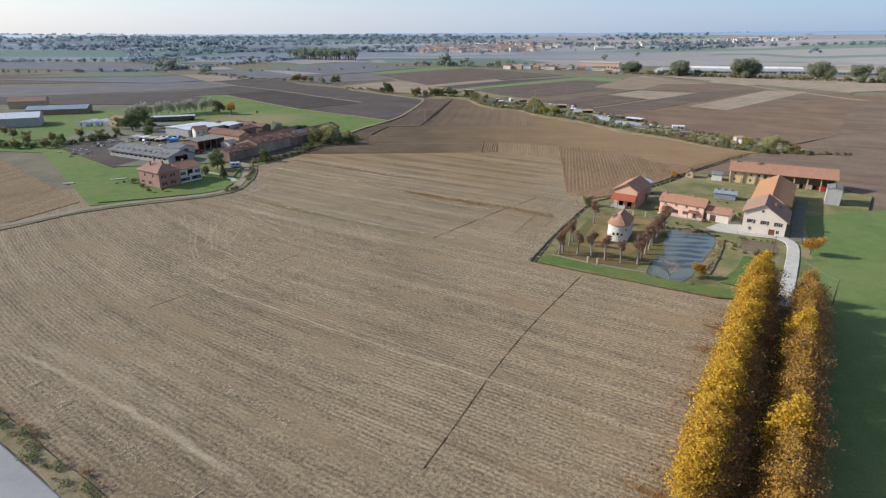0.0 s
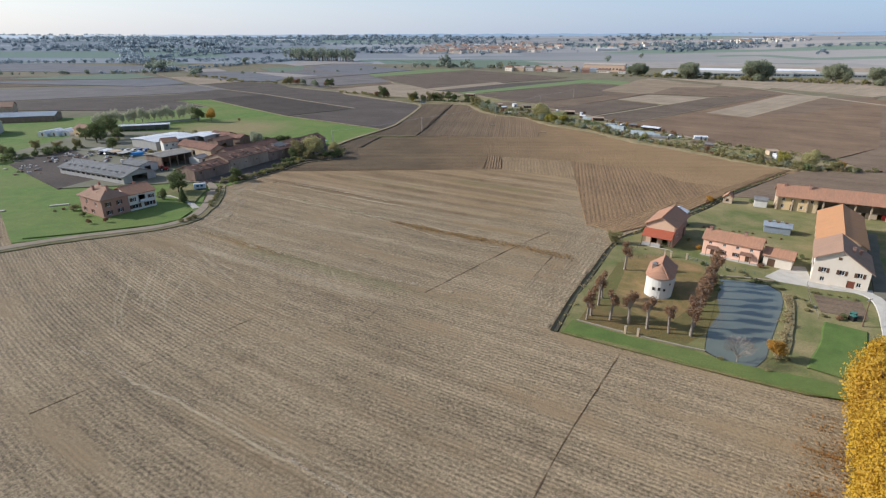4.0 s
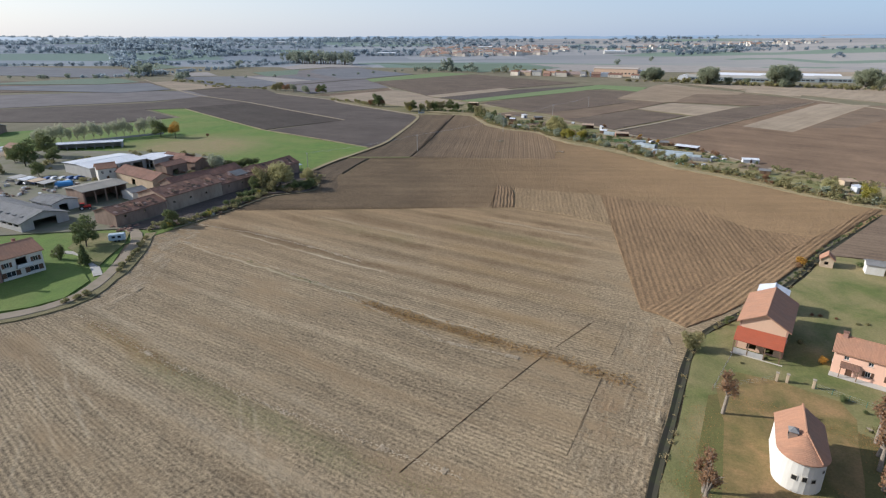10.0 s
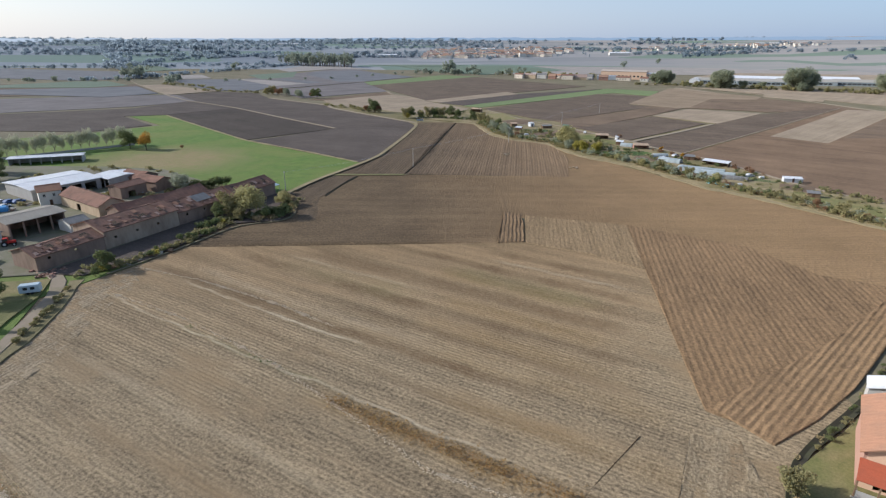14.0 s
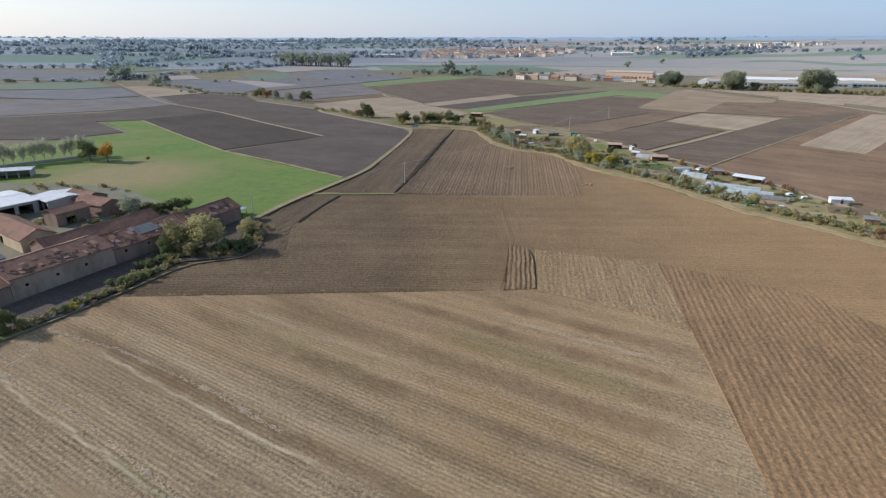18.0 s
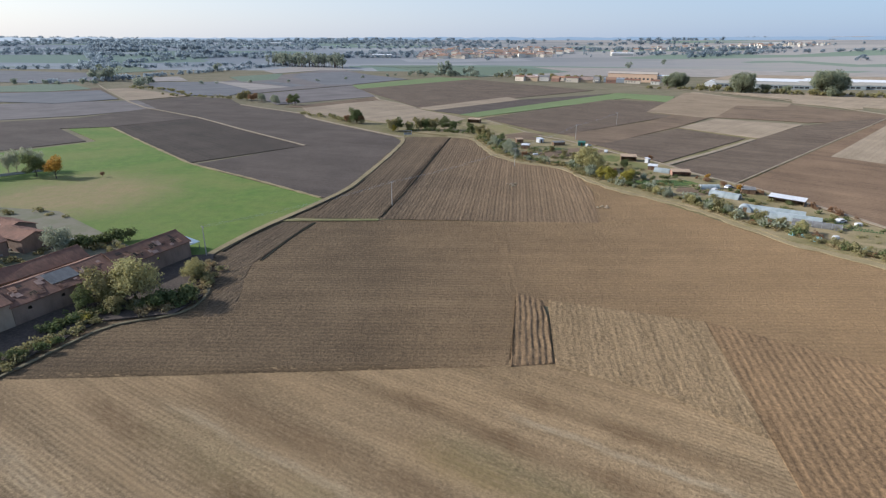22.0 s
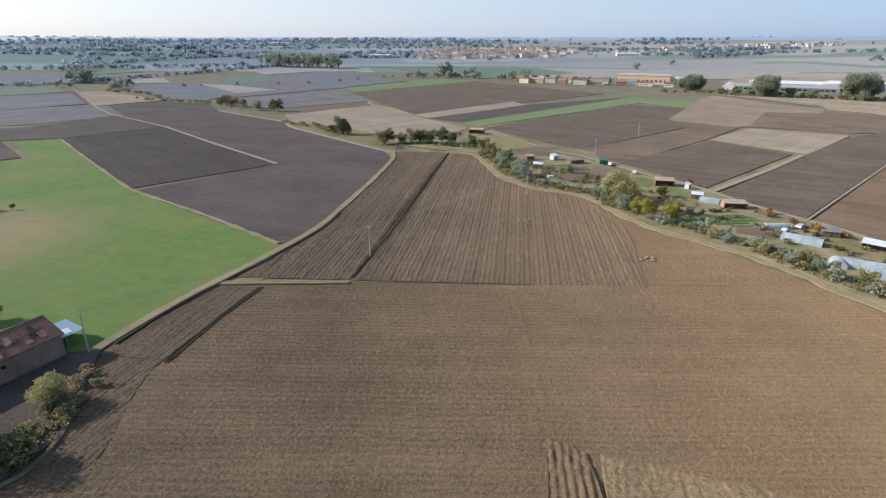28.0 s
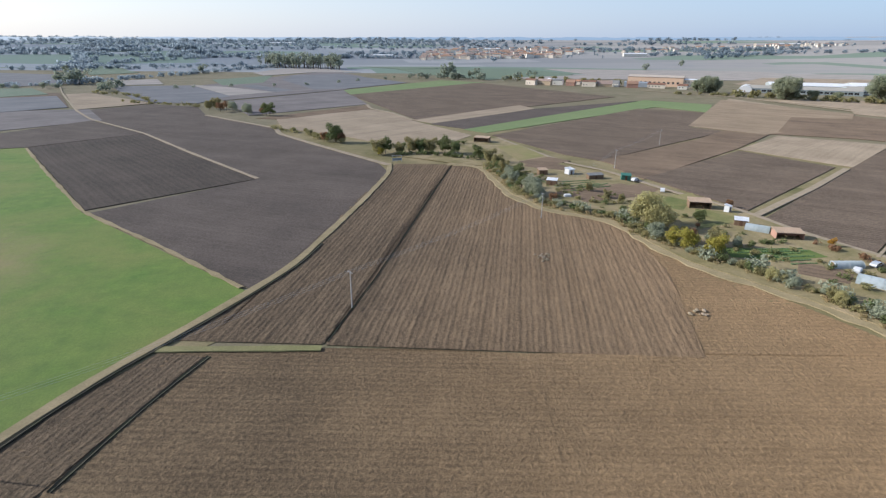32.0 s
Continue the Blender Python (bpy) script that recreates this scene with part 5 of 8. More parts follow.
    k = (size * (0.55 + 0.9 * rng.random(count)))[:, None]
    v = np.stack([c - t * k, c + s * k * 0.55 + n * k * 0.12, c + t * k, c - s * k * 0.55 + n * k * 0.2], 1).reshape(-1, 3)
    i = np.arange(count)[:, None] * 4
    f = np.concatenate([i + [0, 1, 2], i + [0, 2, 3]], 0)
    return sheet(name, v.tolist(), f.tolist(), mat, parent, label)


def limbs(bm, base, height, r, rng, n, reach, rise, twist=0.0):
    top = Vector(base) + Vector((rng.uniform(-0.05, 0.05) * height, rng.uniform(-0.05, 0.05) * height, height))
    mid = Vector(base).lerp(top, 0.5) + Vector((rng.uniform(-1, 1), rng.uniform(-1, 1), 0)) * 0.03 * height
    tube(bm, base, mid, r, r * 0.75, 8)
    tube(bm, mid, top, r * 0.75, r * 0.5, 8)
    for k in range(n):
        a = k * 2.4 + rng.uniform(-0.4, 0.4)
        s = mid.lerp(top, rng.uniform(0.2, 1.0))
        e = s + Vector((math.cos(a) * reach, math.sin(a) * reach, rise)) * rng.uniform(0.7, 1.15)
        m = s.lerp(e, 0.5) + Vector((0, 0, 0.08 * reach))
        tube(bm, s, m, r * 0.38, r * 0.26, 6)
        tube(bm, m, e, r * 0.26, r * 0.08, 5)
        for q in (-0.7, 0.8):
            tube(bm, m, m + Vector((math.cos(a + q), math.sin(a + q), 0.7)) * reach * 0.5, r * 0.16, r * 0.04, 4)


def broad_tree(label, mat, height, spread_r, seed, count=1600, size=0.32, bark=None, name="tree", trunk_k=0.3, lumps=9, category="tree", low=0.4):
    rng = random.Random(seed)
    ob = thing(name, (0, 0, -50), 0, label, category)
    bm = bmesh.new()
    limbs(bm, (0, 0, -0.9), height * trunk_k + 0.9, height * 0.028, rng, 6, spread_r * 0.75, height * 0.3)
    part("trunk", bm, bark or BARK_DARK, ob)
    blobs = [(0, 0, height * 0.62, spread_r * 0.6, spread_r * 0.6, height * 0.3)]
    for k in range(lumps):
        a, q = k * 2.399 + rng.uniform(-0.3, 0.3), rng.uniform(0.35, 0.8)
        s = spread_r * rng.uniform(0.28, 0.5)
        blobs.append((math.cos(a) * spread_r * q, math.sin(a) * spread_r * q, height * rng.uniform(low, 0.86), s, s, s * rng.uniform(0.7, 1.1)))
    leaf_cloud("crown", blobs, count, size, mat, ob, seed)
    return ob


def poplar(label, mat, height, spread_r, seed, count, size=0.26, bare=3600):
    rng = random.Random(seed)
    ob = thing("poplar", (0, 0, -50), 0, label, "tree")
    bm = bmesh.new()
    tube(bm, (0, 0, -0.4), (0.1, 0, height * 0.5), 0.24, 0.15, 8)
    tube(bm, (0.1, 0, height * 0.5), (0, 0.1, height * 0.96), 0.15, 0.02, 6)
    for k in range(26):
        z = height * (0.12 + 0.75 * k / 26)
        a = k * 2.4
        r = spread_r * (1.05 - 0.6 * k / 26)
        tube(bm, (0.05, 0.05, z), (math.cos(a) * r, math.sin(a) * r, z + r * 1.25), 0.06, 0.012, 4)
    part("trunk", bm, BARK_DARK, ob)
    blobs = []
    for k in range(22):
        f = k / 21
        r = spread_r * (0.5 + 0.75 * math.sin(math.pi * min(1, 0.12 + f * 0.9)) ** 0.8) * 0.62
        a = rng.uniform(0, 6.3)
        o = spread_r * 0.42 * (1 - 0.6 * f)
        blobs.append((math.cos(a) * o, math.sin(a) * o, height * (0.1 + 0.84 * f), r, r, height * 0.085))
    leaf_cloud("crown", blobs, count, size, mat, ob, seed, 0.35)
    # Brown twigs set to one side; their colour also imitates crown shade.
    shade_side = [(q[0] + spread_r * (0.5 + 0.2 * math.sin(k)), q[1] - spread_r * (0.33 + 0.15 * math.cos(k)), q[2] * 0.9, q[3] * 1.05, q[4] * 1.05, q[5]) for k, q in enumerate(blobs[:17])]
    leaf_cloud("twigs", shade_side, bare, size * 0.85, TWIGS, ob, seed + 5, 0.1, "brown thinning twigs that also paint the crown shade", 1.5)
    return ob


def pollard(label, mat, seed, height=5.6):
    rng = random.Random(seed)
    ob = thing("pollard_tree", (0, 0, -50), 0, label, "tree")
    bm = bmesh.new()
    lean = Vector((rng.uniform(-0.25, 0.25), rng.uniform(-0.25, 0.25), height * 0.5))
    tube(bm, (0, 0, -0.4), lean, 0.26, 0.2, 8)
    heads = []
    for k in range(6):
        a = k * 1.05 + rng.uniform(-0.3, 0.3)
        e = lean + Vector((math.cos(a) * rng.uniform(0.4, 1.0), math.sin(a) * rng.uniform(0.4, 1.0), height * rng.uniform(0.1, 0.5)))
        tube(bm, lean, e, 0.13, 0.09, 6)
        heads.append(e)
        for j in range(12):
            d = Vector((rng.uniform(-1, 1), rng.uniform(-1, 1), rng.uniform(0.1, 1.5))) * rng.uniform(0.4, 0.85)
            tube(bm, e, e + d, 0.03, 0.014, 3, False)
    part("trunk", bm, BARK, ob, "pale knotted trunk with cut limbs")
    leaf_cloud("crown", [(h.x, h.y, h.z + 0.2, 0.6, 0.6, 0.85) for h in heads], 800, 0.14, mat, ob, seed, 0.2)
    return ob


def conifer(label, mat, height, seed):
    rng = random.Random(seed)
    ob = thing("conifer", (0, 0, -50), 0, label, "tree")
    part("trunk", tube(bmesh.new(), (0, 0, -0.4), (0, 0, height * 0.9), 0.2, 0.03, 7), BARK_DARK, ob)
    blobs = []
    for k in range(9):
        f = k / 9
        for j in range(5):
            a, r = j * 1.26 + k, height * 0.22 * (1 - f) + 0.2
            blobs.append((math.cos(a) * r * 0.6, math.sin(a) * r * 0.6, height * (0.1 + 0.85 * f), r * 0.6, r * 0.6, height * 0.05))
    leaf_cloud("crown", blobs, 1500, 0.26, mat, ob, seed, 0.3)
    return ob


def shrub(label, mat, height, spread_r, seed, count=420, size=0.22):
    rng = random.Random(seed)
    ob = thing("shrub", (0, 0, -50), 0, label, "shrub")
    bm = bmesh.new()
    for k in range(6):
        a = k * 1.05
        tube(bm, (0, 0, -0.6), (math.cos(a) * spread_r * 0.5, math.sin(a) * spread_r * 0.5, height * 0.6), 0.05, 0.02, 4)
    part("stem", bm, BARK_DARK, ob)
    blobs = [(rng.uniform(-0.5, 0.5) * spread_r, rng.uniform(-0.5, 0.5) * spread_r, height * rng.uniform(0.35, 0.68), spread_r * 0.55, spread_r * 0.55, height * 0.32) for _ in range(6)]
    leaf_cloud("foliage", blobs, count, size, mat, ob, seed, 0.45)
    return ob


PLANTED = {}


def plant(proto, x, y, scale=1.0, turn=None, z=GROUND, label="", squash=1.0):
    """Moves a first plant to its place, and copies it after that."""
    k = PLANTED[proto.name] = PLANTED.get(proto.name, 0) + 1
    yaw = (k * 2.39) % 6.28 if turn is None else turn
    m = Matrix.Translation(at(x, y, z)) @ Matrix.Rotation(yaw, 4, "Z") @ Matrix.Diagonal((scale, scale, scale * squash, 1))
    if k == 1:
        proto.matrix_basis = m
        return proto
    ob = copy_thing(proto, Matrix.Identity(4))
    ob.matrix_basis = m
    return tagged(ob, label)


def line_of(protos, pts, gap, jitter, seed, lo=0.7, hi=1.2, z=GROUND):
    rng = random.Random(seed)
    for (x0, y0), (x1, y1) in zip(pts, pts[1:]):
        n = max(1, int(math.hypot(x1 - x0, y1 - y0) * PLAN / gap))
        for i in range(n):
            f = (i + rng.random() * 0.6) / n
            plant(rng.choice(protos), x0 + (x1 - x0) * f + rng.uniform(-jitter, jitter), y0 + (y1 - y0) * f + rng.uniform(-jitter, jitter), rng.uniform(lo, hi), rng.uniform(0, 6.28), z)


def grove(name, label, mat, spots, leaves, size, seed, category="woods", slim=False):
    """Many far trees or hedge bushes as one object: (x, y, height, radius) in plan places and metres."""
    rng = np.random.default_rng(seed)
    verts, faces, slots, base = [], [], [], 0
    for x, y, h, r in spots:
        p = at(x, y, 0.3)
        p.z += rise(p.x, p.y)
        for k in range(4):
            a = k * math.pi / 2
            verts.append((p.x + math.cos(a) * h * 0.025, p.y + math.sin(a) * h * 0.025, p.z - 0.6))
            verts.append((p.x + math.cos(a) * h * 0.01, p.y + math.sin(a) * h * 0.01, p.z + h * 0.6))
        for k in range(4):
            j = (k + 1) % 4
            faces.append((base + 2 * k, base + 2 * j, base + 2 * j + 1, base + 2 * k + 1))
            slots.append(1)
        base += 8
        n = leaves
        m = 7
        bl = np.stack([rng.normal(0, 0.42, m) * r, rng.normal(0, 0.42, m) * r, h * (0.25 + 0.55 * rng.random(m))], 1)
        br = r * (0.35 + 0.3 * rng.random(m))
        pick = rng.integers(0, m, n)
        d = rng.normal(size=(n, 3))
        d /= np.linalg.norm(d, axis=1)[:, None]
        c = bl[pick] + d * (br[pick] * (0.5 + 0.6 * rng.random(n)))[:, None] * np.array((1, 1, 1.5 if slim else 0.9))
        c[:, 2] = np.clip(c[:, 2], 0.2, h * 1.02)
        c += np.array(p)
        nn = d + rng.normal(size=(n, 3)) * 0.6
        t = np.cross(nn, rng.normal(size=(n, 3)))
        t /= np.linalg.norm(t, axis=1)[:, None]
        s = np.cross(nn / np.linalg.norm(nn, axis=1)[:, None], t)
        k = (size * r / 5 * (0.6 + 0.8 * rng.random(n)))[:, None]
        verts += np.stack([c - t * k, c + s * k * 0.7, c + t * k, c - s * k * 0.7], 1).reshape(-1, 3).tolist()
        faces += [(base + 4 * i, base + 4 * i + 1, base + 4 * i + 2, base + 4 * i + 3) for i in range(n)]
        slots += [0] * n
        base += 4 * n
    ob = sheet(name, verts, faces, mat, None, label, category, "stuff")
    ob.data.materials.append(BARK_DARK)
    ob.data.polygons.foreach_set("material_index", slots)
    return ob


def along(pts, gap, jitter, seed, h, r):
    """Places for grove() along a plan line."""
    rng = random.Random(seed)
    out = []
    for (x0, y0), (x1, y1) in zip(pts, pts[1:]):
        n = max(1, int(math.hypot(x1 - x0, y1 - y0) * PLAN / gap))
        for i in range(n):
            f, k = (i + rng.random()) / n, rng.uniform(0.55, 1.25)
            out.append((x0 + (x1 - x0) * f + rng.uniform(-jitter, jitter), y0 + (y1 - y0) * f + rng.uniform(-jitter, jitter), h * k, r * k * rng.uniform(0.85, 1.2)))
    return out


def weeds(label, mat, strip, count, h, r, seed):
    """Low weeds standing along one strip of the stubble."""
    rng = np.random.default_rng(seed)
    vc, half, u0, u1 = strip[:4]
    u = u0 + (u1 - u0) * rng.random(count)
    u = u[vnoise(u * 0.12, u * 0, seed) + 0.3 * rng.random(count) > 0.5]
    v = vc - (vnoise(u * 0.06, u * 0 + vc * 0.02, 31) - 0.5) * 1.6 + rng.normal(0, half * 0.5, len(u))
    a, k = radians(-31), 0.5 + rng.random(len(u))
    x, y = u * math.cos(a) - v * math.sin(a), u * math.sin(a) + v * math.cos(a)
    return grove("field_weeds", label, mat, np.stack([x / PLAN, y / PLAN, h * k, r * k], 1).tolist(), 14, 1.4, seed, "weeds")


# ---- plants used all over ----
SHRUBS = [shrub("dense green roadside shrub", LEAF_GREEN, 2.6, 1.7, 11), shrub("olive coloured hedge shrub", LEAF_OLIVE, 2.2, 1.6, 12), shrub("dull green bramble bush", LEAF_OLIVE, 1.5, 1.5, 13)]
SHRUB_RUST = [shrub("rusty brown autumn shrub", LEAF_RUST, 1.8, 1.3, 14), shrub("orange leaved autumn shrub", LEAF_ORANGE, 2.4, 1.6, 15)]
SHRUB_SILVER = shrub("silvery grey green bush", LEAF_SILVER, 3.2, 2.2, 16, 700)
POLLARDS = [pollard("pollarded tree with rusty regrowth on a pale trunk", LEAF_RUST, s) for s in (21, 22, 23)]
TREE_GREEN = broad_tree("dark green broadleaf tree", LEAF_GREEN, 9, 4.0, 31, 2600, low=0.24, lumps=13)
TREE_OLIVE = broad_tree("olive green broadleaf tree", LEAF_OLIVE, 8, 3.8, 32, 2400, low=0.24, lumps=13)
TREE_WILLOW = broad_tree("pale willow with a rounded crown", LEAF_WILLOW, 9.5, 5.0, 33, 4200, 0.28, low=0.24, lumps=13)
TREE_SILVER = broad_tree("silvery grey green tree", LEAF_SILVER, 7.5, 4.0, 34, 2600, 0.28, low=0.24, lumps=13)
TREE_LIME = broad_tree("yellow green autumn tree", LEAF_LIME, 6.5, 3.4, 35, 2200, 0.26, low=0.24, lumps=13)
TREE_ORANGE = broad_tree("orange autumn tree with rounded crown", LEAF_ORANGE, 6.5, 3.0, 36, 1800, 0.26)
TREE_RUST = broad_tree("reddish brown autumn tree", LEAF_RUST, 5.5, 2.6, 37, 1300, 0.24)

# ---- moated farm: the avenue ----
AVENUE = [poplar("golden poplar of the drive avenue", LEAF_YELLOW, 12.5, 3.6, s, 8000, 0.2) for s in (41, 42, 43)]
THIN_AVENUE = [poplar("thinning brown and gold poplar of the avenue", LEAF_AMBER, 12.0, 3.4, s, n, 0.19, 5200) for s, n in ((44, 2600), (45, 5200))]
dv = Vector((0.552, 0.834))
for row, off in ((0, -5.0), (1, 1.9)):
    for k in range(17):
        p = Vector((59.2, 48.8)) - dv * (3.6 + k * 3.5 + (2.5 if row else 0)) + Vector((dv.y, -dv.x)) * off
        kind = THIN_AVENUE[1 if k % 5 in (0, 3) else 0] if row and k % 7 != 5 else AVENUE[(k + row) % 3]
        plant(kind, p.x, p.y, (1.0, 0.93, 1.05, 0.9, 0.98)[k % 5] * (0.95 if row else 1.0), (k * 1.7) % 0.8 - 0.4)

# ---- moated farm: chapel and its garden ----
def chapel(x, y, yaw):
    ob = thing("chapel", at(x, y, GROUND), radians(yaw), "white limewashed chapel with a rounded end and tiled roof", "chapel")
    r, ln, h, hr = 2.95, 7.4, 4.9, 7.3
    n = 14
    arc = [(-r * math.sin(math.pi * k / n), -r * math.cos(math.pi * k / n)) for k in range(n + 1)]
    outline = [(ln, -r)] + [(a, b) for a, b in arc] + [(ln, r)]
    bm = bmesh.new()
    lo = [bm.verts.new((a * 1.035 if a < 0 else a, b * 1.03, -0.5)) for a, b in outline]
    hi = [bm.verts.new((a, b, h)) for a, b in outline]
    for k in range(len(outline)):
        j = (k + 1) % len(outline)
        bm.faces.new((lo[k], hi[k], hi[j], lo[j]))
    g = bm.verts.new((ln, 0, hr - 0.15))
    bm.faces.new((hi[0], hi[-1], g))
    bmesh.ops.recalc_face_normals(bm, faces=bm.faces)
    part("wall", bm, WHITE_WALL, ob)
    ov, zt = 0.3, h - 0.05
    apex = (0.6, 0, hr)
    for s in (-1, 1):
        bm = bmesh.new()
        top = [(ln + ov, s * (r + ov), zt), (0, s * (r + ov), zt), apex, (ln + ov, 0, hr)]
        if s > 0:
            top = top[::-1]
        slab(bm, top[0], top[1], top[2], top[3], -0.16)
        fan = [((r + ov) * -math.sin(math.pi * k / n), (r + ov) * -math.cos(math.pi * k / n), zt) for k in range(n + 1)]
        seg = fan[:n // 2 + 1] if s < 0 else fan[n // 2:]
        for a, b in zip(seg, seg[1:]):
            prism(bm, [a, b, apex], (0, 0, 0.16))
        bmesh.ops.remove_doubles(bm, verts=bm.verts, dist=0.01)
        part("roof_slope", bm, TILES, ob)
    bm = tube(bmesh.new(), (ln + ov, 0, hr + 0.15), (apex[0], 0, hr + 0.15), 0.15, 0.15, 6)
    tube(bm, (apex[0], 0, hr + 0.15), (-r * 0.8, -r * 0.7, h + 0.25), 0.13, 0.1, 6)
    part("ridge_cap", bm, TILES, ob, "rounded ridge tiles")
    t = thing("bell_turret", (0, 0, 0))
    t.parent = ob
    bm = box(bmesh.new(), 0.2, 1.0, 5.9, 1.3, 2.0, 7.2)
    turret = part("turret_body", bm, OLD_WALL, ob, "small weathered bell turret")
    for a in (0.45, 0.95):
        part("louvre", box(bmesh.new(), a - 0.14, 2.0, 6.3, a + 0.14, 2.03, 7.0), DARK, turret)
    bm = bmesh.new()
    c = [bm.verts.new(q) for q in ((0.05, 0.85, 7.2), (1.45, 0.85, 7.2), (1.45, 2.15, 7.2), (0.05, 2.15, 7.2))]
    a = bm.verts.new((0.75, 1.5, 7.75))
    for k in range(4):
        bm.faces.new((c[k], c[(k + 1) % 4], a))
    bm.faces.new(c[::-1])
    part("turret_roof", bm, GREY_SHEET, turret, "grey pyramid cap")
    bpy.data.objects.remove(t)
    for ang, z, w, hh in ((-150, 2.0, 0.5, 0.6), (-172, 2.1, 0.55, 0.75), (165, 2.0, 0.6, 0.75), (-125, 3.4, 0.35, 0.4)):
        q = radians(ang)
        win = part("window", box(bmesh.new(), -0.06, -w / 2 - 0.07, 0, 0.05, w / 2 + 0.07, hh + 0.1), STONE, ob, "small deep window")
        win.matrix_basis = Matrix.Translation((math.cos(q) * r * 1.015, math.sin(q) * r * 1.015, z)) @ Matrix.Rotation(q, 4, "Z")
        part("pane", box(bmesh.new(), 0.05, -w / 2, 0.05, 0.06, w / 2, hh), DARK, win)
    bm = bmesh.new()
    rr = random.Random(4)
    for k in range(9):
        box(bm, 0.5 + k * 0.85, r + 0.5, -0.3, 1.1 + k * 0.85, r + 0.9 + rr.uniform(0, 0.2), 0.06)
    part("plinth_stones", bm, STONE, ob, "row of loose paving stones")
    return ob


chapel(38.2, 80.6, 63)
for x, y, s in ((35.6, 91.7, 1.05), (26.2, 75.8, 1.0), (24.0, 72.0, 0.95), (26.7, 70.5, 0.95), (29.3, 69.0, 1.0), (31.8, 67.5, 1.0), (34.7, 66.0, 0.9), (37.8, 65.2, 1.05), (39.6, 68.2, 1.0),
                (41.2, 70.8, 1.1), (43.0, 73.6, 1.0), (44.7, 76.3, 1.1), (46.4, 79.0, 1.05), (48.0, 81.8, 1.0), (49.6, 84.2, 1.1), (51.0, 86.4, 1.1), (27.6, 78.6, 0.9), (22.9, 70.6, 0.8)):
    plant(POLLARDS[int(x * 7) % 3], x, y, s * 1.22)


def low_wall(name, pts, h, w, mat, label, category="wall"):
    for (x0, y0), (x1, y1) in zip(pts, pts[1:]):
        a, b = at(x0, y0, GROUND), at(x1, y1, GROUND)
        ob = thing(name, a, math.atan2(b.y - a.y, b.x - a.x), label, category)
        ln = (b - a).length
        part("wall_body", box(bmesh.new(), 0, -w / 2, -0.4, ln, w / 2, h), mat, ob)
        part("coping", box(bmesh.new(), -0.03, -w / 2 - 0.05, h, ln + 0.03, w / 2 + 0.05, h + 0.07, 0.02), WORN_STONE, ob)


def gate_pillar(x, y, h=1.7, w=0.42, mat=None):
    ob = thing("gate_pillar", at(x, y, GROUND), radians(-33), "pale masonry gate pillar with a cap", "pillar", "gate pillars")
    part("shaft", box(bmesh.new(), -w / 2, -w / 2, -0.4, w / 2, w / 2, h, 0.02), mat or OCHRE_WALL, ob)
    part("cap", box(bmesh.new(), -w / 2 - 0.08, -w / 2 - 0.08, h, w / 2 + 0.08, w / 2 + 0.08, h + 0.15, 0.03), WORN_STONE, ob)


low_wall("garden_wall", [(21.2, 70.2), (27.6, 66.1)], 0.3, 0.2, MOSSY_STONE, "low pale garden wall along the lawn")
low_wall("garden_wall", [(29.7, 64.9), (35.7, 61.7), (38.0, 60.6)], 0.3, 0.2, MOSSY_STONE, "low pale garden wall along the lawn")
for x, y in ((27.8, 65.9), (29.5, 65.0), (46.3, 98.9), (47.5, 98.5), (50.3, 97.2)):
    gate_pillar(x, y)


def fence(name, pts, h, label, post_mat, gap=2.4, rails=3):
    for (x0, y0), (x1, y1) in zip(pts, pts[1:]):
        a, b = at(x0, y0, GROUND), at(x1, y1, GROUND)
        ln = (b - a).length
        ob = thing(name, a, math.atan2(b.y - a.y, b.x - a.x), label, "fence")
        n = max(1, round(ln / gap))
        for k in range(n + 1):
            part("post", tube(bmesh.new(), (ln * k / n, 0, -0.4), (ln * k / n, 0, h), 0.05, 0.045, 6), post_mat, ob)
        for k in range(rails):
            z = h * (0.3 + 0.65 * k / max(1, rails - 1))
            part("wire", tube(bmesh.new(), (0, 0, z), (ln, 0, z), 0.012, 0.012, 4), STEEL, ob)


fence("garden_fence", [(36.6, 96.8), (46.0, 99.0)], 1.1, "wire fence between grass plots", WOOD)
fence("garden_fence", [(50.5, 97.0), (54.5, 93.0), (62.0, 88.5)], 1.2, "green wire fence before the pink house", GREEN_PAINT)
fence("garden_fence", [(36.5, 96.5), (44.5, 107.0)], 1.0, "wire fence beside the grass strip", WOOD)
fence("garden_fence", [(61.5, 71.0), (63.5, 76.5), (67.5, 84.0)], 1.3, "wire fence along the vegetable garden", WOOD)

pond_rim = [(52.8, 87.5), (57.5, 86.3), (60.6, 84.6), (61.2, 81.5), (60, 78.3), (56.8, 73.5), (50.8, 65.3), (46, 58.5), (43.6, 56.4), (41.8, 55.8), (39.6, 57.5), (37.9, 60.6), (40.6, 65.8), (44.2, 72), (48.8, 80)]
cx, cy = 49.8, 71.5
bm = bmesh.new()
ring_hi = [bm.verts.new(at(x, y, 0.5)) for x, y in pond_rim]
ring_lo = [bm.verts.new(at(x + (cx - x) * 0.025, y + (cy - y) * 0.025, 0.462)) for x, y in pond_rim]
for k in range(len(pond_rim)):
    j = (k + 1) % len(pond_rim)
    bm.faces.new((ring_hi[k], ring_hi[j], ring_lo[j], ring_lo[k]))
tagged(part("pond_bank", bm, DITCH), "bare muddy rim of the pond", "bank", "", "structure")
bm = bmesh.new()
f = bm.faces.new([bm.verts.new(at(x + (cx - x) * 0.02, y + (cy - y) * 0.02, 0.475)) for x, y in pond_rim])
f.normal_update()
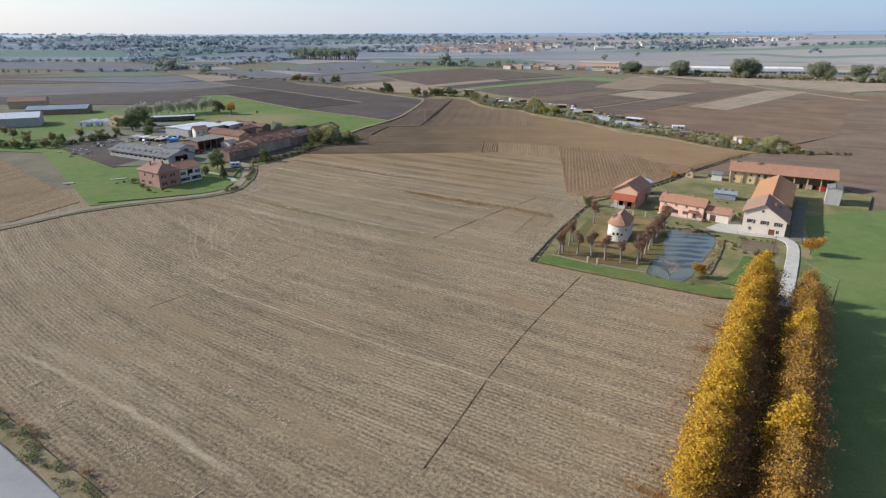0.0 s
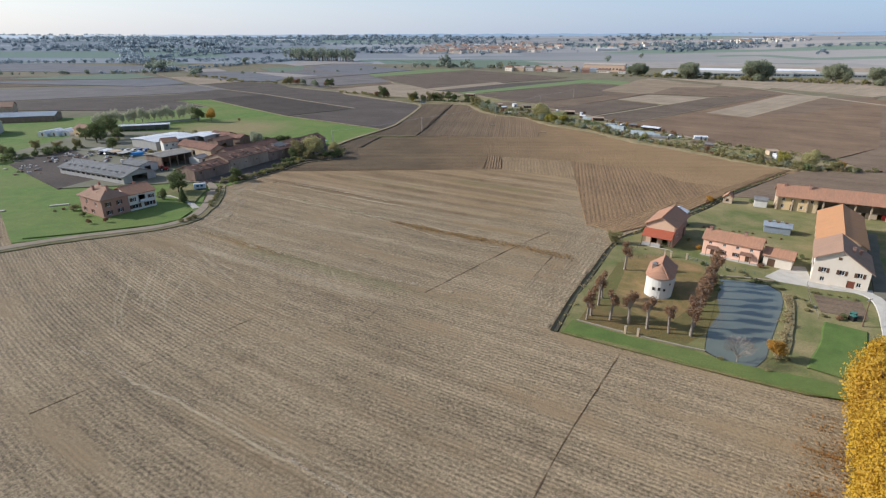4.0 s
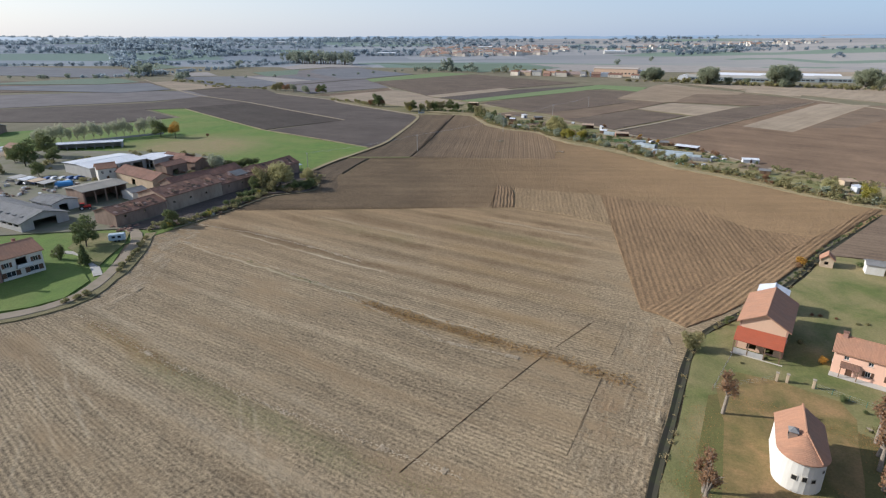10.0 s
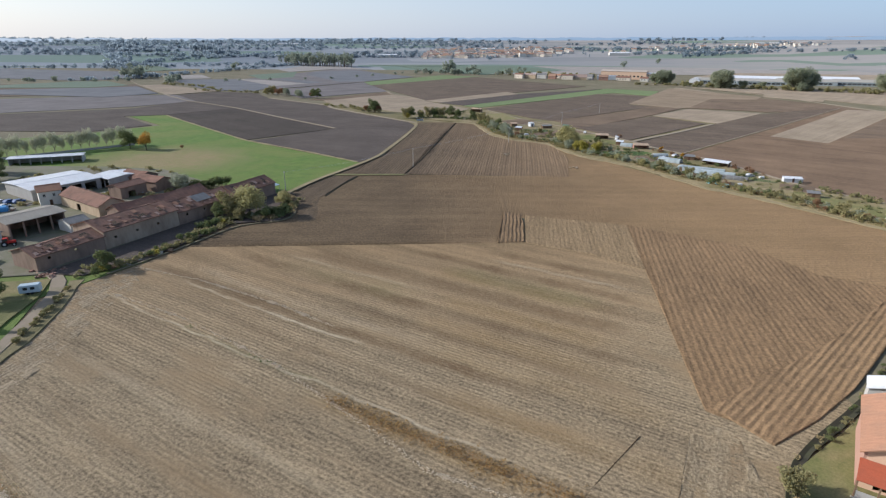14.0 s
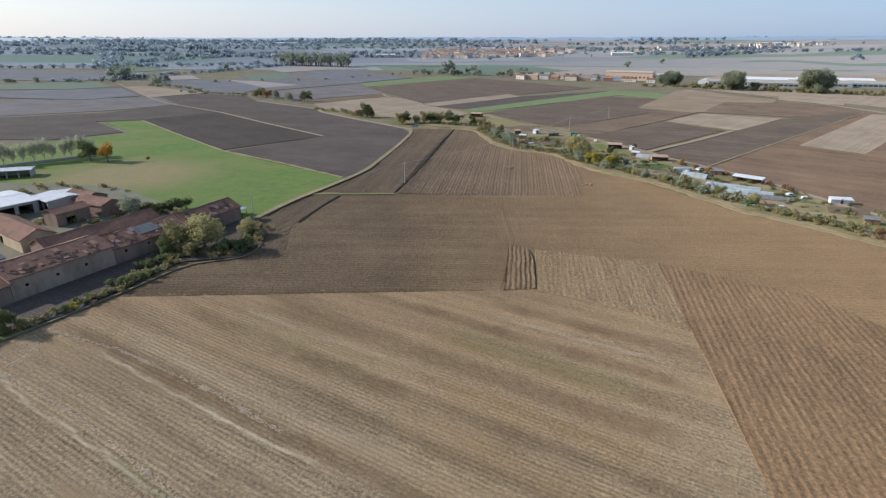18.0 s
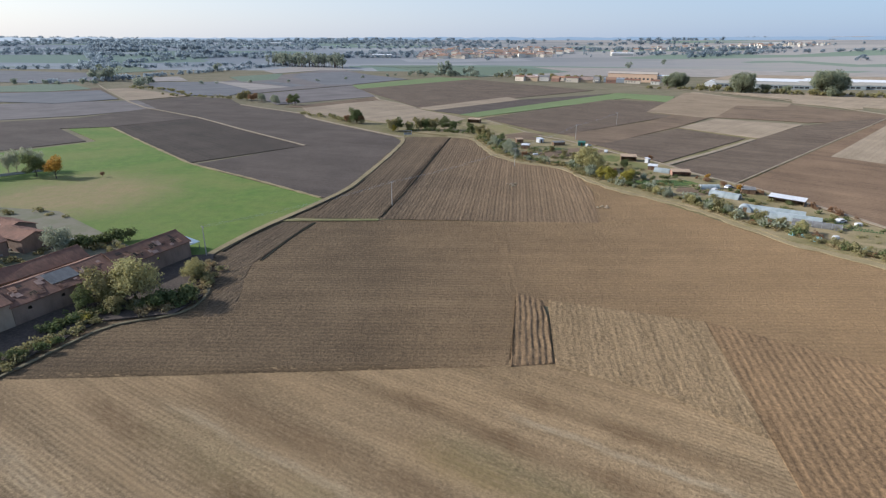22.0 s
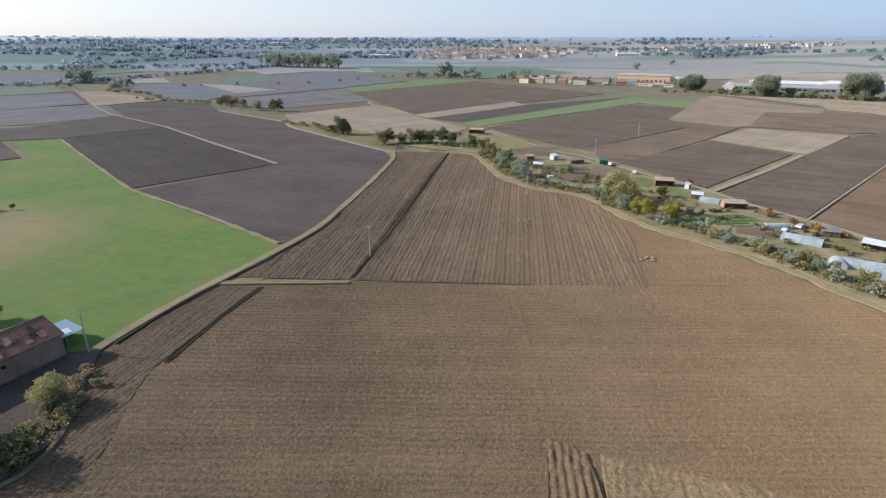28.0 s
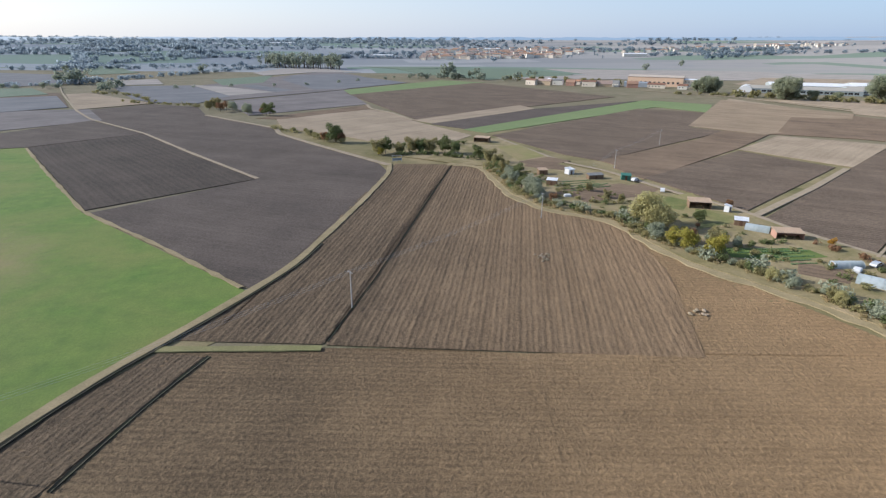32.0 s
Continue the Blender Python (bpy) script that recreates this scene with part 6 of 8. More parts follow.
if f.normal.z < 0:
    f.normal_flip()
tagged(part("water", bm, WATER), "calm murky farm pond", "pond", "", "structure")
plant(TREE_ORANGE, 47.4, 58.6, 0.62)


def bare_tree(x, y, height, spread_r, seed):
    """A leafless tree: trunk, forking limbs and a haze of fine twigs."""
    rng = random.Random(seed)
    ob = thing("bare_tree", at(x, y, GROUND), 0, "leafless pale brown tree with fine twigs", "tree")
    bm = bmesh.new()
    limbs(bm, (0, 0, -0.6), height * 0.4, 0.14, rng, 8, spread_r * 0.8, height * 0.4)
    part("trunk", bm, BARK, ob)
    bm = bmesh.new()
    for k in range(420):
        a, q = rng.uniform(0, math.tau), rng.random() ** 0.6
        c = Vector((math.cos(a) * q * spread_r * 0.85, math.sin(a) * q * spread_r * 0.85, height * (0.45 + 0.45 * rng.random() * (1 - q * 0.5))))
        d = Vector((math.cos(a), math.sin(a), rng.uniform(0.3, 1.6))).normalized() * rng.uniform(0.5, 1.2)
        tube(bm, c, c + d, 0.022, 0.008, 3, False)
    part("twigs", bm, BARK, ob, "fine bare twigs")


bare_tree(41.4, 57.8, 5.6, 2.9, 77)
plant(TREE_ORANGE, 76.2, 70.6, 0.85)
for x, y, s in ((52.2, 88.4, 0.5), (49.0, 58.2, 0.5), (44.5, 55.4, 0.5), (39.2, 58.2, 0.5), (61.9, 82.5, 0.4), (62, 79, 0.5), (58.5, 88.6, 0.45), (62.8, 71.8, 0.5), (61.2, 73.8, 0.5)):
    plant(SHRUBS[2], x, y, s)
plant(SHRUB_RUST[0], 63.5, 93.0, 0.7)

# ---- moated farm: buildings ----
barn = house("barn", (50.9, 110.9), 55, 14.6, 8.2, 6.0, 8.3, BRICK_WALL, TILES, "brick barn with tiled roof and red lean-to", "barn",
             windows("front", (3.0, 7.5), 2.2, 1.4, 1.2, "glass") + [("front", 10.5, 0.0, 2.6, 3.0, "door")] + windows("left", (1.6, 4.6), 0.3, 1.6, 2.0, "open"), gable_mat=BARN_GABLE, over=0.55)
bm = slab(bmesh.new(), (-10.1, 4.4, 2.9), (-10.1, -4.0, 2.9), (-7.35, -4.0, 4.7), (-7.35, 4.4, 4.7), 0.12)
part("lean_to_roof", bm, RED_SHEET, barn, "red painted lean-to roof")
for yy in (-3.8, -1.2, 1.6, 4.1):
    part("post", box(bmesh.new(), -9.9, yy, -0.4, -9.7, yy + 0.2, 2.85), WOOD, barn)
part("lean_to_wall", box(bmesh.new(), -9.85, -1.0, -0.4, -9.75, 4.1, 1.1), CONCRETE, barn, "pale low boarding")
part("plinth", box(bmesh.new(), -10.3, -4.4, -0.4, -10.0, 4.5, 0.14), STONE, barn)
house("barn_annex", (57.3, 120.8), 55, 3.8, 5.6, 4.6, 5.6, CONCRETE, WHITE_SHEET, "white metal roofed annex behind the barn", "shed", over=0.3)
pink = house("farm_cottage", (61.0, 99.9), -38, 14.2, 6.0, 4.5, 6.3, PINK_WALL, TILES, "long pink cottage with clay tile roof", "house",
             windows("front", (1.5, 5.1, 8.4, 11.8), 3.1, 0.75, 0.75, "glass") + windows("front", (5.0, 8.2), 0.9, 0.8, 1.1, "shutters") + [("front", 2.2, 0, 1.0, 2.1, "door"), ("front", 11.0, 0, 1.0, 2.1, "door"), ("left", 2.0, 1.0, 0.9, 1.2, "glass")],
             chimneys=((-6.2, -0.2, 1.0), (2.6, 0.0, 1.0)))
for xa in (-5.9, 2.6):
    canopy(pink, "door_canopy", xa, -4.6, xa + 2.9, -3.05, 2.2, 2.75, TILES_OLD, "brown tiled door canopy")
part("terrace", box(bmesh.new(), -7.2, -4.7, -0.4, 7.2, -3.0, 0.12), GRAVEL, pink, "pale paved terrace")
house("cottage_annex", (68.0, 94.6), -38, 6.6, 5.2, 3.0, 4.3, CREAM_WALL, TILES, "low tiled outbuilding beside the cottage", "outbuilding", [("front", 1.0, 0, 1.8, 2.2, "door"), ("left", 1.2, 0.0, 2.6, 2.3, "open")])
big = house("farmhouse", (76.0, 88.2), 57, 14.0, 11.6, 5.0, 9.3, CREAM_WALL, TILES_BROWN, "large cream farmhouse with attic and tiled roof", "house",
            windows("left", (1.3, 5.0, 8.6), 3.2, 1.1, 1.2, "shutters") + windows("left", (1.5, 8.9), 0.9, 0.9, 1.1, "glass") + [("left", 7.0, 0.0, 1.6, 2.1, "gate")] + windows("back", (3, 7, 11), 3.4, 1.0, 1.2, "shutters") + windows("front", (2, 6, 10), 2.6, 1.0, 1.2, "shutters"),
            eave_back=6.8, shift=0.8, over=0.7, chimneys=((-1.0, -1.8, 1.1), (0.5, -3.4, 1.1)), gable_mat=CREAM_WALL)
for yy in (0.9,):
    w = part("attic_window", box(bmesh.new(), -7.06, yy - 0.35, 6.9, -6.98, yy + 0.35, 7.6), SHUTTER, big, "small attic window")
house("hay_barn", (87.4, 105.7), 57, 33.5, 11.0, 5.6, 8.4, OCHRE_WALL, TILES_NEW, "long hay barn with bright orange tiles", "barn", [("back", 4 + 6.5 * k, 0, 4.4, 4.2, "open") for k in range(4)] + [("front", 6, 0, 3.5, 3.6, "door"), ("front", 18, 0, 3.5, 3.6, "door")], over=0.6)
row = house("portico_wing", (104.0, 131.3), -27, 37.0, 9.5, 5.2, 8.0, OCHRE_WALL, TILES, "long farm wing with open portico and tiled roof", "farm building", open_front=True, over=0.6, chimneys=((-16.5, -0.5, 0.9), (-9.0, -1.0, 1.6)))
fr = bmesh.new()
front_holes = windows("front", (1.6, 4.4, 7.4, 10.2), 3.3, 0.85, 1.1, "glass") + windows("front", (1.6, 7.4), 0.9, 0.85, 1.1, "glass") + [("front", 4.4, 0, 1.0, 2.1, "door")]
m_front = Matrix.Translation((-18.5, -4.2, 0))
panel(fr, m_front, 12.2, 5.15, 0.3, [h[1:5] for h in front_holes])
part("house_front", fr, YELLOW_WALL, row, "yellow rendered house front")
for h in front_holes:
    fill_opening(row, m_front, h[1:], 0.3)
part("partition", box(bmesh.new(), -6.3, -4.2, -0.4, -6.0, 4.4, 5.1), OCHRE_WALL, row)
for xa in (-1.0, 3.5, 8.0, 12.5):
    part("stall_wall", box(bmesh.new(), xa, -3.2, -0.4, xa + 3.2, -2.95, 1.9), OCHRE_WALL if xa != 12.5 else RED_PAINT, row)
house("wash_house", (87.2, 137.6), -27, 4.0, 4.0, 2.6, 3.3, WHITE_WALL, GREY_SHEET, "small white outbuilding beside the yellow house", "outbuilding", over=0.25)
house("white_shed", (107.4, 111.2), 57, 8.0, 4.6, 5.6, 6.1, CONCRETE, GREY_SHEET, "tall pale grey rendered shed", "shed", over=0.15)
shed = house("tool_shed", (79.4, 115.4), -30, 7.2, 3.8, 2.2, 3.0, BLUE_SHEET, BLUE_SHEET, "blue grey sheet metal tool shed", "shed", over=0.35)
for k in range(5):
    part("stacked_board", box(bmesh.new(), -2.8 + k * 1.15, -0.4 + 0.3 * (k % 2), 3.05, -2.0 + k * 1.15, 0.5 + 0.3 * (k % 3), 3.5), STEEL if k % 2 else WOOD, shed)
house("garden_hut", (80.0, 141.2), 57, 3.2, 3.0, 2.3, 3.6, OCHRE_WALL, TILES, "small tiled garden hut", "hut", [("left", 0.6, 0.8, 0.9, 0.9, "open")], over=0.35)
plant(SHRUBS[0], 86.0, 140.0, 0.75)
plant(SHRUB_RUST[1], 75.4, 142.0, 0.95)
plant(TREE_OLIVE, 37.9, 107.0, 0.5)
plant(SHRUB_RUST[1], 55.4, 103.6, 0.6)
line_of(SHRUBS[2:] + SHRUB_RUST[:1], [(60, 120), (72, 114), (78, 109)], 2.6, 0.4, 51, 0.25, 0.4)
line_of(SHRUBS[:2], [(51.5, 95.5), (53.5, 92), (60.0, 89.4)], 2.4, 0.4, 52, 0.3, 0.5)
line_of(SHRUBS, [(70.5, 96.0), (76.5, 98.5)], 1.8, 0.6, 53, 0.3, 0.6)
line_of(SHRUBS[2:], [(66.0, 81.5), (75.0, 77.2)], 1.8, 0.5, 54, 0.25, 0.45)
line_of(SHRUBS[2:] + SHRUBS[:1], [(45, 113.5), (58.0, 124.8), (72.0, 137), (84, 149.4), (118, 178)], 2.2, 0.35, 55, 0.25, 0.45)
line_of(SHRUB_RUST, [(73.0, 139.0), (77, 144)], 2.5, 0.6, 56, 0.4, 0.6)
far_field("kitchen_garden", BROWN_SOIL, "dug vegetable beds before the farmhouse", 63.5, 73.5, 66.5, 80.5, 73.0, 77.0, 69.5, 70.5)
plant(SHRUBS[0], 65.6, 71.2, 0.55)
plant(SHRUB_RUST[0], 64.6, 70.6, 0.6)


def wooden_crate(x, y, s, yaw):
    ob = thing("garden_bin", at(x, y, GROUND), radians(yaw), "dark garden bin beside the vegetable beds", "bin")
    part("bin_body", box(bmesh.new(), -s, -s, -0.2, s, s, 1.1, 0.05), DARK, ob)
    part("bin_lid", box(bmesh.new(), -s * 1.05, -s * 1.05, 1.1, s * 1.05, s * 1.05, 1.2, 0.03), GREEN_PAINT, ob)


wooden_crate(66.8, 70.6, 0.6, 20)
wooden_crate(67.6, 71.6, 0.55, 35)


def pole(x, y, h, label, arms=1, yaw=0.0, mat=None):
    ob = thing("utility_pole", at(x, y, GROUND), yaw, label, "utility pole", "power line poles")
    part("shaft", tube(bmesh.new(), (0, 0, -0.6), (0, 0, h), 0.17, 0.1, 9), mat or CONCRETE, ob)
    for k in range(arms):
        z = h - 0.35 - k * 0.7
        part("crossarm", box(bmesh.new(), -0.9, -0.05, z, 0.9, 0.05, z + 0.1), STEEL, ob)
        for q in (-0.8, 0.0, 0.8):
            part("insulator", tube(bmesh.new(), (q, 0, z + 0.1), (q, 0, z + 0.3), 0.05, 0.04, 6), DARK, ob)
    return ob


def wires(a, b, za, zb, offs, label):
    p, q = at(*a, za), at(*b, zb)
    d = (q - p).normalized()
    s = Vector((-d.y, d.x, 0))
    for o in offs:
        rings = []
        for k in range(13):
            f = k / 12
            c = p.lerp(q, f) + s * o - Vector((0, 0, 4 * 0.9 * f * (1 - f)))
            rings += [c + s * 0.016, c + Vector((0, 0, 0.02)), c - s * 0.016]
        faces = [(3 * k + j, 3 * k + (j + 1) % 3, 3 * k + 3 + (j + 1) % 3, 3 * k + 3 + j) for k in range(12) for j in range(3)]
        sheet("power_cable", rings, faces, STEEL, None, label, "cable")


LINE = [(-47.4, 226.2), (-11.0, 266.9), (30.0, 320.8), (66.4, 383.5), (100.6, 434.5)]
TO = math.atan2(41, 37) + math.pi / 2
for x, y in LINE:
    pole(x, y, 8.7, "slim concrete power pole in the fields", 1, TO)
for a, b in zip(LINE, LINE[1:]):
    wires(a, b, 9.0, 9.0, (-0.8, 0, 0.8), "thin overhead power cable between poles")
pole(66.9, 68.4, 6.5, "wooden telephone pole beside the drive", 1, 0.4, WOOD)
pole(65.2, 46.4, 6.5, "wooden telephone pole in the grass", 1, 0.4, WOOD)
wires((66.9, 68.4), (65.2, 46.4), 6.6, 6.6, (0,), "thin telephone cable between poles")

# growth round the pond
grove("pond_reeds", "dry tan reeds along the pond bank", LEAF_REED, along([(61.3, 80), (58.3, 73.5), (52.3, 65), (47, 58.2)], 0.9, 0.5, 141, 0.9, 0.8), 110, 0.8, 141, "reeds")
grove("pond_sedge", "dark green sedge at the pond edge", LEAF_GREEN, along([(49.5, 81.5), (53, 88.3), (58, 87), (61.5, 84)], 1.6, 0.5, 142, 0.8, 0.9), 110, 0.8, 142, "sedge")
grove("farm_weeds", "tufts of dry weeds along the ditch bank", LEAF_REED, along([(17.5, 66.5), (23, 79), (29, 90), (36.5, 104), (41.2, 111.5), (59, 124), (84, 147.5)], 4.0, 0.5, 143, 0.45, 0.6), 60, 0.8, 143, "weeds")
line_of(SHRUBS[1:] + SHRUB_RUST[:1], [(62.5, 83), (63.5, 79), (61, 74)], 3.0, 0.8, 144, 0.35, 0.6)
line_of(SHRUBS[2:], [(40, 104), (50, 106), (58, 112)], 5.0, 1.2, 145, 0.3, 0.5)
grove("verge_weeds", "tall green and rusty weeds on the road verge", LEAF_GREEN, along([(-75, 28.3), (-51.7, 13.1), (-38.9, 4.5), (-20, -8)], 1.2, 0.8, 146, 0.9, 0.9), 70, 0.7, 146, "weeds")
grove("verge_weeds", "dry rusty weeds on the road verge", LEAF_RUST, along([(-75, 29.3), (-51.0, 14.1), (-38.2, 5.5), (-20, -7)], 1.8, 0.7, 147, 0.7, 0.8), 60, 0.7, 147, "weeds")

# ---- left farm ----
rr = random.Random(9)
house("brick_house", (-89.6, 130.1), -33, 14.0, 8.8, 6.3, 8.9, BRICK_WALL, TILES_BROWN, "two storey brick house with brown hipped roof", "house",
      windows("front", (4.0, 9.6), 3.6, 1.1, 1.4, "glass") + windows("front", (2.0, 7.0), 0.9, 1.0, 1.2, "shutters") + windows("right", (1.2, 4.9), 3.6, 1.0, 1.4, "shutters") + windows("right", (1.2, 4.9), 0.9, 1.0, 1.3, "shutters"),
      over=0.6, chimneys=((-4.6, 1.6, 1.6), (-1.6, -2.0, 1.6), (4.6, -0.6, 1.4)), hip=4.2)
wing = house("white_house_wing", (-84.5, 135.4), 57, 9.4, 10.2, 5.8, 7.8, WHITE_WALL, TILES, "white rendered house wing with red tiles", "house",
             windows("front", (0.8, 7.2), 3.3, 1.1, 1.3, "shutters") + [("front", 3.4, 2.9, 2.4, 2.2, "open")] + windows("front", (0.9, 6.0), 0.8, 2.0, 1.4, "shutters"), over=0.5, chimneys=((1.5, 1.5, 1.0),))
part("balcony", box(bmesh.new(), -1.6, -6.5, 2.75, 1.8, -5.25, 2.9), CONCRETE, wing)
part("balcony_rail", box(bmesh.new(), -1.6, -6.5, 2.9, 1.8, -6.42, 3.8), WHITE_PAINT, wing, "white balcony rail")
plant(TREE_GREEN, -79.3, 149.8, 0.95)
plant(conifer("dark spreading conifer on the house lawn", LEAF_GREEN, 6.0, 39), -73.6, 139.8, 1.0)
plant(shrub("clipped round topiary bush", LEAF_GREEN, 2.9, 1.3, 62, 1600, 0.12), -80.1, 142.0, 1.5)
plant(SHRUBS[1], -98.5, 131.0, 1.1)
plant(SHRUBS[0], -93.0, 125.5, 0.7)
for x, y in ((-88.0, 119.5), (-84.5, 121.0)):
    plant(TREE_RUST, x, y, 0.35)


def trailer(x, y, yaw):
    ob = thing("caravan", at(x, y, GROUND), radians(yaw), "pale blue grey caravan on the grass", "caravan")
    body = part("caravan_body", box(bmesh.new(), -2.2, -1.0, 0.45, 2.2, 1.0, 2.4, 0.18), plain("faded_blue_white_paint", (0.48, 0.56, 0.6), 0.4), ob)
    for q in (-1.2, 0.3):
        part("window", box(bmesh.new(), q, -1.02, 1.3, q + 0.9, -0.99, 1.95), PANE, body)
    for q in (-0.4, 0.5):
        part("wheel", tube(bmesh.new(), (q, -1.02, 0.32), (q, -0.8, 0.32), 0.32, 0.32, 12), TYRE, ob)


trailer(-74.4, 153.6, 20)

cow = house("cowshed", (-112.4, 171.4), -27, 43.0, 14.5, 3.0, 5.3, CONCRETE, GREY_SHEET, "long grey cowshed with fibre cement roof", "cowshed",
            [("front", 1.6 + 3.4 * k, 1.5, 2.6, 0.8, "open") for k in range(12)] + [("right", 3.4, 0, 7.0, 2.9, "open")], over=0.6)
for k in range(10):
    xx = -18.5 + k * 4.0
    part("roof_vent", box(bmesh.new(), xx, -5.2, 3.75, xx + 1.3, -4.4, 4.3), GREY_SHEET, cow, "small raised roof vent")
house("machine_shed", (-99.6, 189.3), 60, 16.0, 11.6, 5.2, 5.9, OLD_WALL, roofing("buff_fibre_cement", (0.38, 0.34, 0.28), (0.31, 0.28, 0.24), (0.24, 0.21, 0.18), 0.5, 0.3), "open fronted machine shed with buff roof", "shed", open_front=True, over=0.7)
house("grey_shed", (-105.6, 179.6), -26, 12.0, 9.0, 3.3, 4.4, WHITE_WALL, GREY_SHEET, "low shed with grey sheet roof", "shed", [("right", 2, 0, 3.0, 2.6, "open"), ("front", 3, 0, 3.0, 2.6, "door")], over=0.5)
house("lean_to_store", (-89.5, 190.6), 60, 6.0, 7.0, 3.0, 4.0, WHITE_WALL, GREY_SHEET, "small whitewashed store beside the machine shed", "shed", [("front", 2, 0, 2.4, 2.4, "open")], over=0.3)
house("small_white_house", (-110.6, 213.2), 40, 7.0, 6.0, 5.4, 7.0, WHITE_WALL, TILES, "small white house with red tiled roof", "house", windows("front", (1.2, 4.2), 3.2, 0.9, 1.1, "glass") + [("front", 2.9, 0, 1.0, 2.1, "door")] + windows("right", (2.2,), 3.2, 0.9, 1.1, "glass"))
house("white_roofed_barn", (-118.6, 227.0), 58, 25.0, 22.0, 4.4, 5.0, CONCRETE, WHITE_SHEET, "wide barn with white sheet roof", "barn", [("front", 2 + 5.6 * k, 0, 4.4, 3.5, "open") for k in range(4)], over=0.6)
house("white_roofed_shed", (-104.0, 236.2), -33, 12.0, 13.5, 4.2, 4.8, CONCRETE, WHITE_SHEET, "smaller shed with white sheet roof", "shed", open_front=True, over=0.5)
for k, (x, y, ln, w, yaw) in enumerate(((-98, 237.5, 12, 9, -25), (-90, 231, 13, 8, -25), (-93.5, 222.5, 11, 7, 65))):
    house("tumbledown_barn", (x, y), yaw, ln, w, 3.8 + 0.3 * k, 5.5, OLD_WALL, RUIN_TILES, "tumbledown brick barn with sagging tiles", "barn", [("front", 3, 0, 3, 2.6, "open")], sag=0.35)
house("cream_barn", (-95.6, 208.4), -34, 28.0, 9.0, 4.0, 6.2, OCHRE_WALL, RUIN_TILES, "old barn with cream wall and dark tiles", "barn", [("front", 12, 0, 2.6, 2.6, "open")], sag=0.4)
house("rear_range", (-77.0, 208.6), 62, 34.0, 8.5, 3.5, 5.6, OLD_WALL, RUIN_TILES, "collapsing inner range with mottled tiles", "farm building", [("front", 6, 0, 3, 2.6, "open"), ("front", 18, 0, 3, 2.6, "open")], sag=0.6, over=0.4)

BARE_LATH = plain("bare_dark_laths", (0.07, 0.05, 0.04), 0.9)
RUIN_PINK = roofing("faded_pink_tiles", (0.46, 0.31, 0.25), (0.36, 0.24, 0.19), (0.25, 0.18, 0.14), 0.4)
# the ruined long range, in four lengths of different height
axis, nrm = Vector((0.4275, 0.904)), Vector((-0.904, 0.4275))
start = Vector((-79.8, 163.2))
for a, b, w, e, r, mat, rm, sg in ((0, 14.5, 10.5, 4.2, 5.9, OLD_WALL, RUIN_TILES, 0.5), (14.5, 34, 14.0, 5.4, 7.6, plaster("patched_pale_render", (0.4, 0.31, 0.23), (0.2, 0.135, 0.095), 0.9, 0.95, 0.35), RUIN_TILES, 0.4),
                                (34, 53, 13.0, 4.4, 6.7, OLD_WALL, RUIN_TILES, 0.45), (53, 69, 10.5, 4.6, 6.9, OLD_WALL, TILES_OLD, 0.3)):
    c = start + axis * (a + b) / 2 + nrm * (w / PLAN / 2)
    wing_ob = house("ruined_range", (c.x, c.y), 64.7, (b - a) * PLAN - 0.1, w, e, r, mat, rm, "old farm range with weathered sagging tile roof", "farm building",
          windows("front", [3.0 + 7.1 * k for k in range(max(1, int((b - a) * PLAN / 8)))], 2.6, 0.8, 0.7, "open") + [("back", 3, 0, 3, 2.8, "open")], sag=sg, over=0.4, group="long farm range")
    ln, fall = (b - a) * PLAN, (r - e) / (w / 2)
    for j in range(int(ln * 1.6)):
        px, py = rr.uniform(-ln / 2 + 0.5, ln / 2 - 2.5), rr.uniform(-w / 2 - 0.2, -1.8)
        dx, dy = rr.uniform(0.4, 1.6), rr.uniform(0.4, 1.8)
        z0, z1 = e + fall * (py + w / 2) + 0.24, e + fall * (py + dy + w / 2) + 0.24
        part("slipped_tiles", slab(bmesh.new(), (px, py, z0), (px + dx, py, z0), (px + dx + rr.uniform(-0.3, 0.3), py + dy, z1), (px + rr.uniform(-0.3, 0.3), py + dy, z1), 0.05), (TILES_OLD, BARE_LATH, RUIN_PINK, RUIN_TILES, TILES_OLD, TILES)[j % 6], wing_ob, "patch of slipped tiles")
    for j in range(3):
        px, py = -ln / 2 + ln * (0.2 + 0.28 * j) + rr.uniform(-1, 1), rr.uniform(-w / 2 + 1.0, -w / 2 + 2.2)
        dx, dy = rr.uniform(1.6, 3.0), rr.uniform(1.2, 2.2)
        z0, z1 = e + fall * (py + w / 2) + 0.235, e + fall * (py + dy + w / 2) + 0.235
        # A dark slab on the tiles imitates the shade inside a hole.
        hole = part("roof_hole", slab(bmesh.new(), (px, py, z0), (px + dx, py + 0.3, z0 + 0.3 * fall), (px + dx - 0.4, py + dy, z1), (px + 0.3, py + dy - 0.2, z1 - 0.2 * fall), 0.02), DARK, wing_ob, "dark slab standing in for a roof hole")
        for q in range(4):
            xx = px + 0.3 + (dx - 0.7) * q / 3
            part("rafter", slab(bmesh.new(), (xx, py + 0.1, z0 + 0.06), (xx + 0.14, py + 0.1, z0 + 0.06), (xx + 0.14, py + dy, z1 + 0.06), (xx, py + dy, z1 + 0.06), 0.06), WOOD, hole)
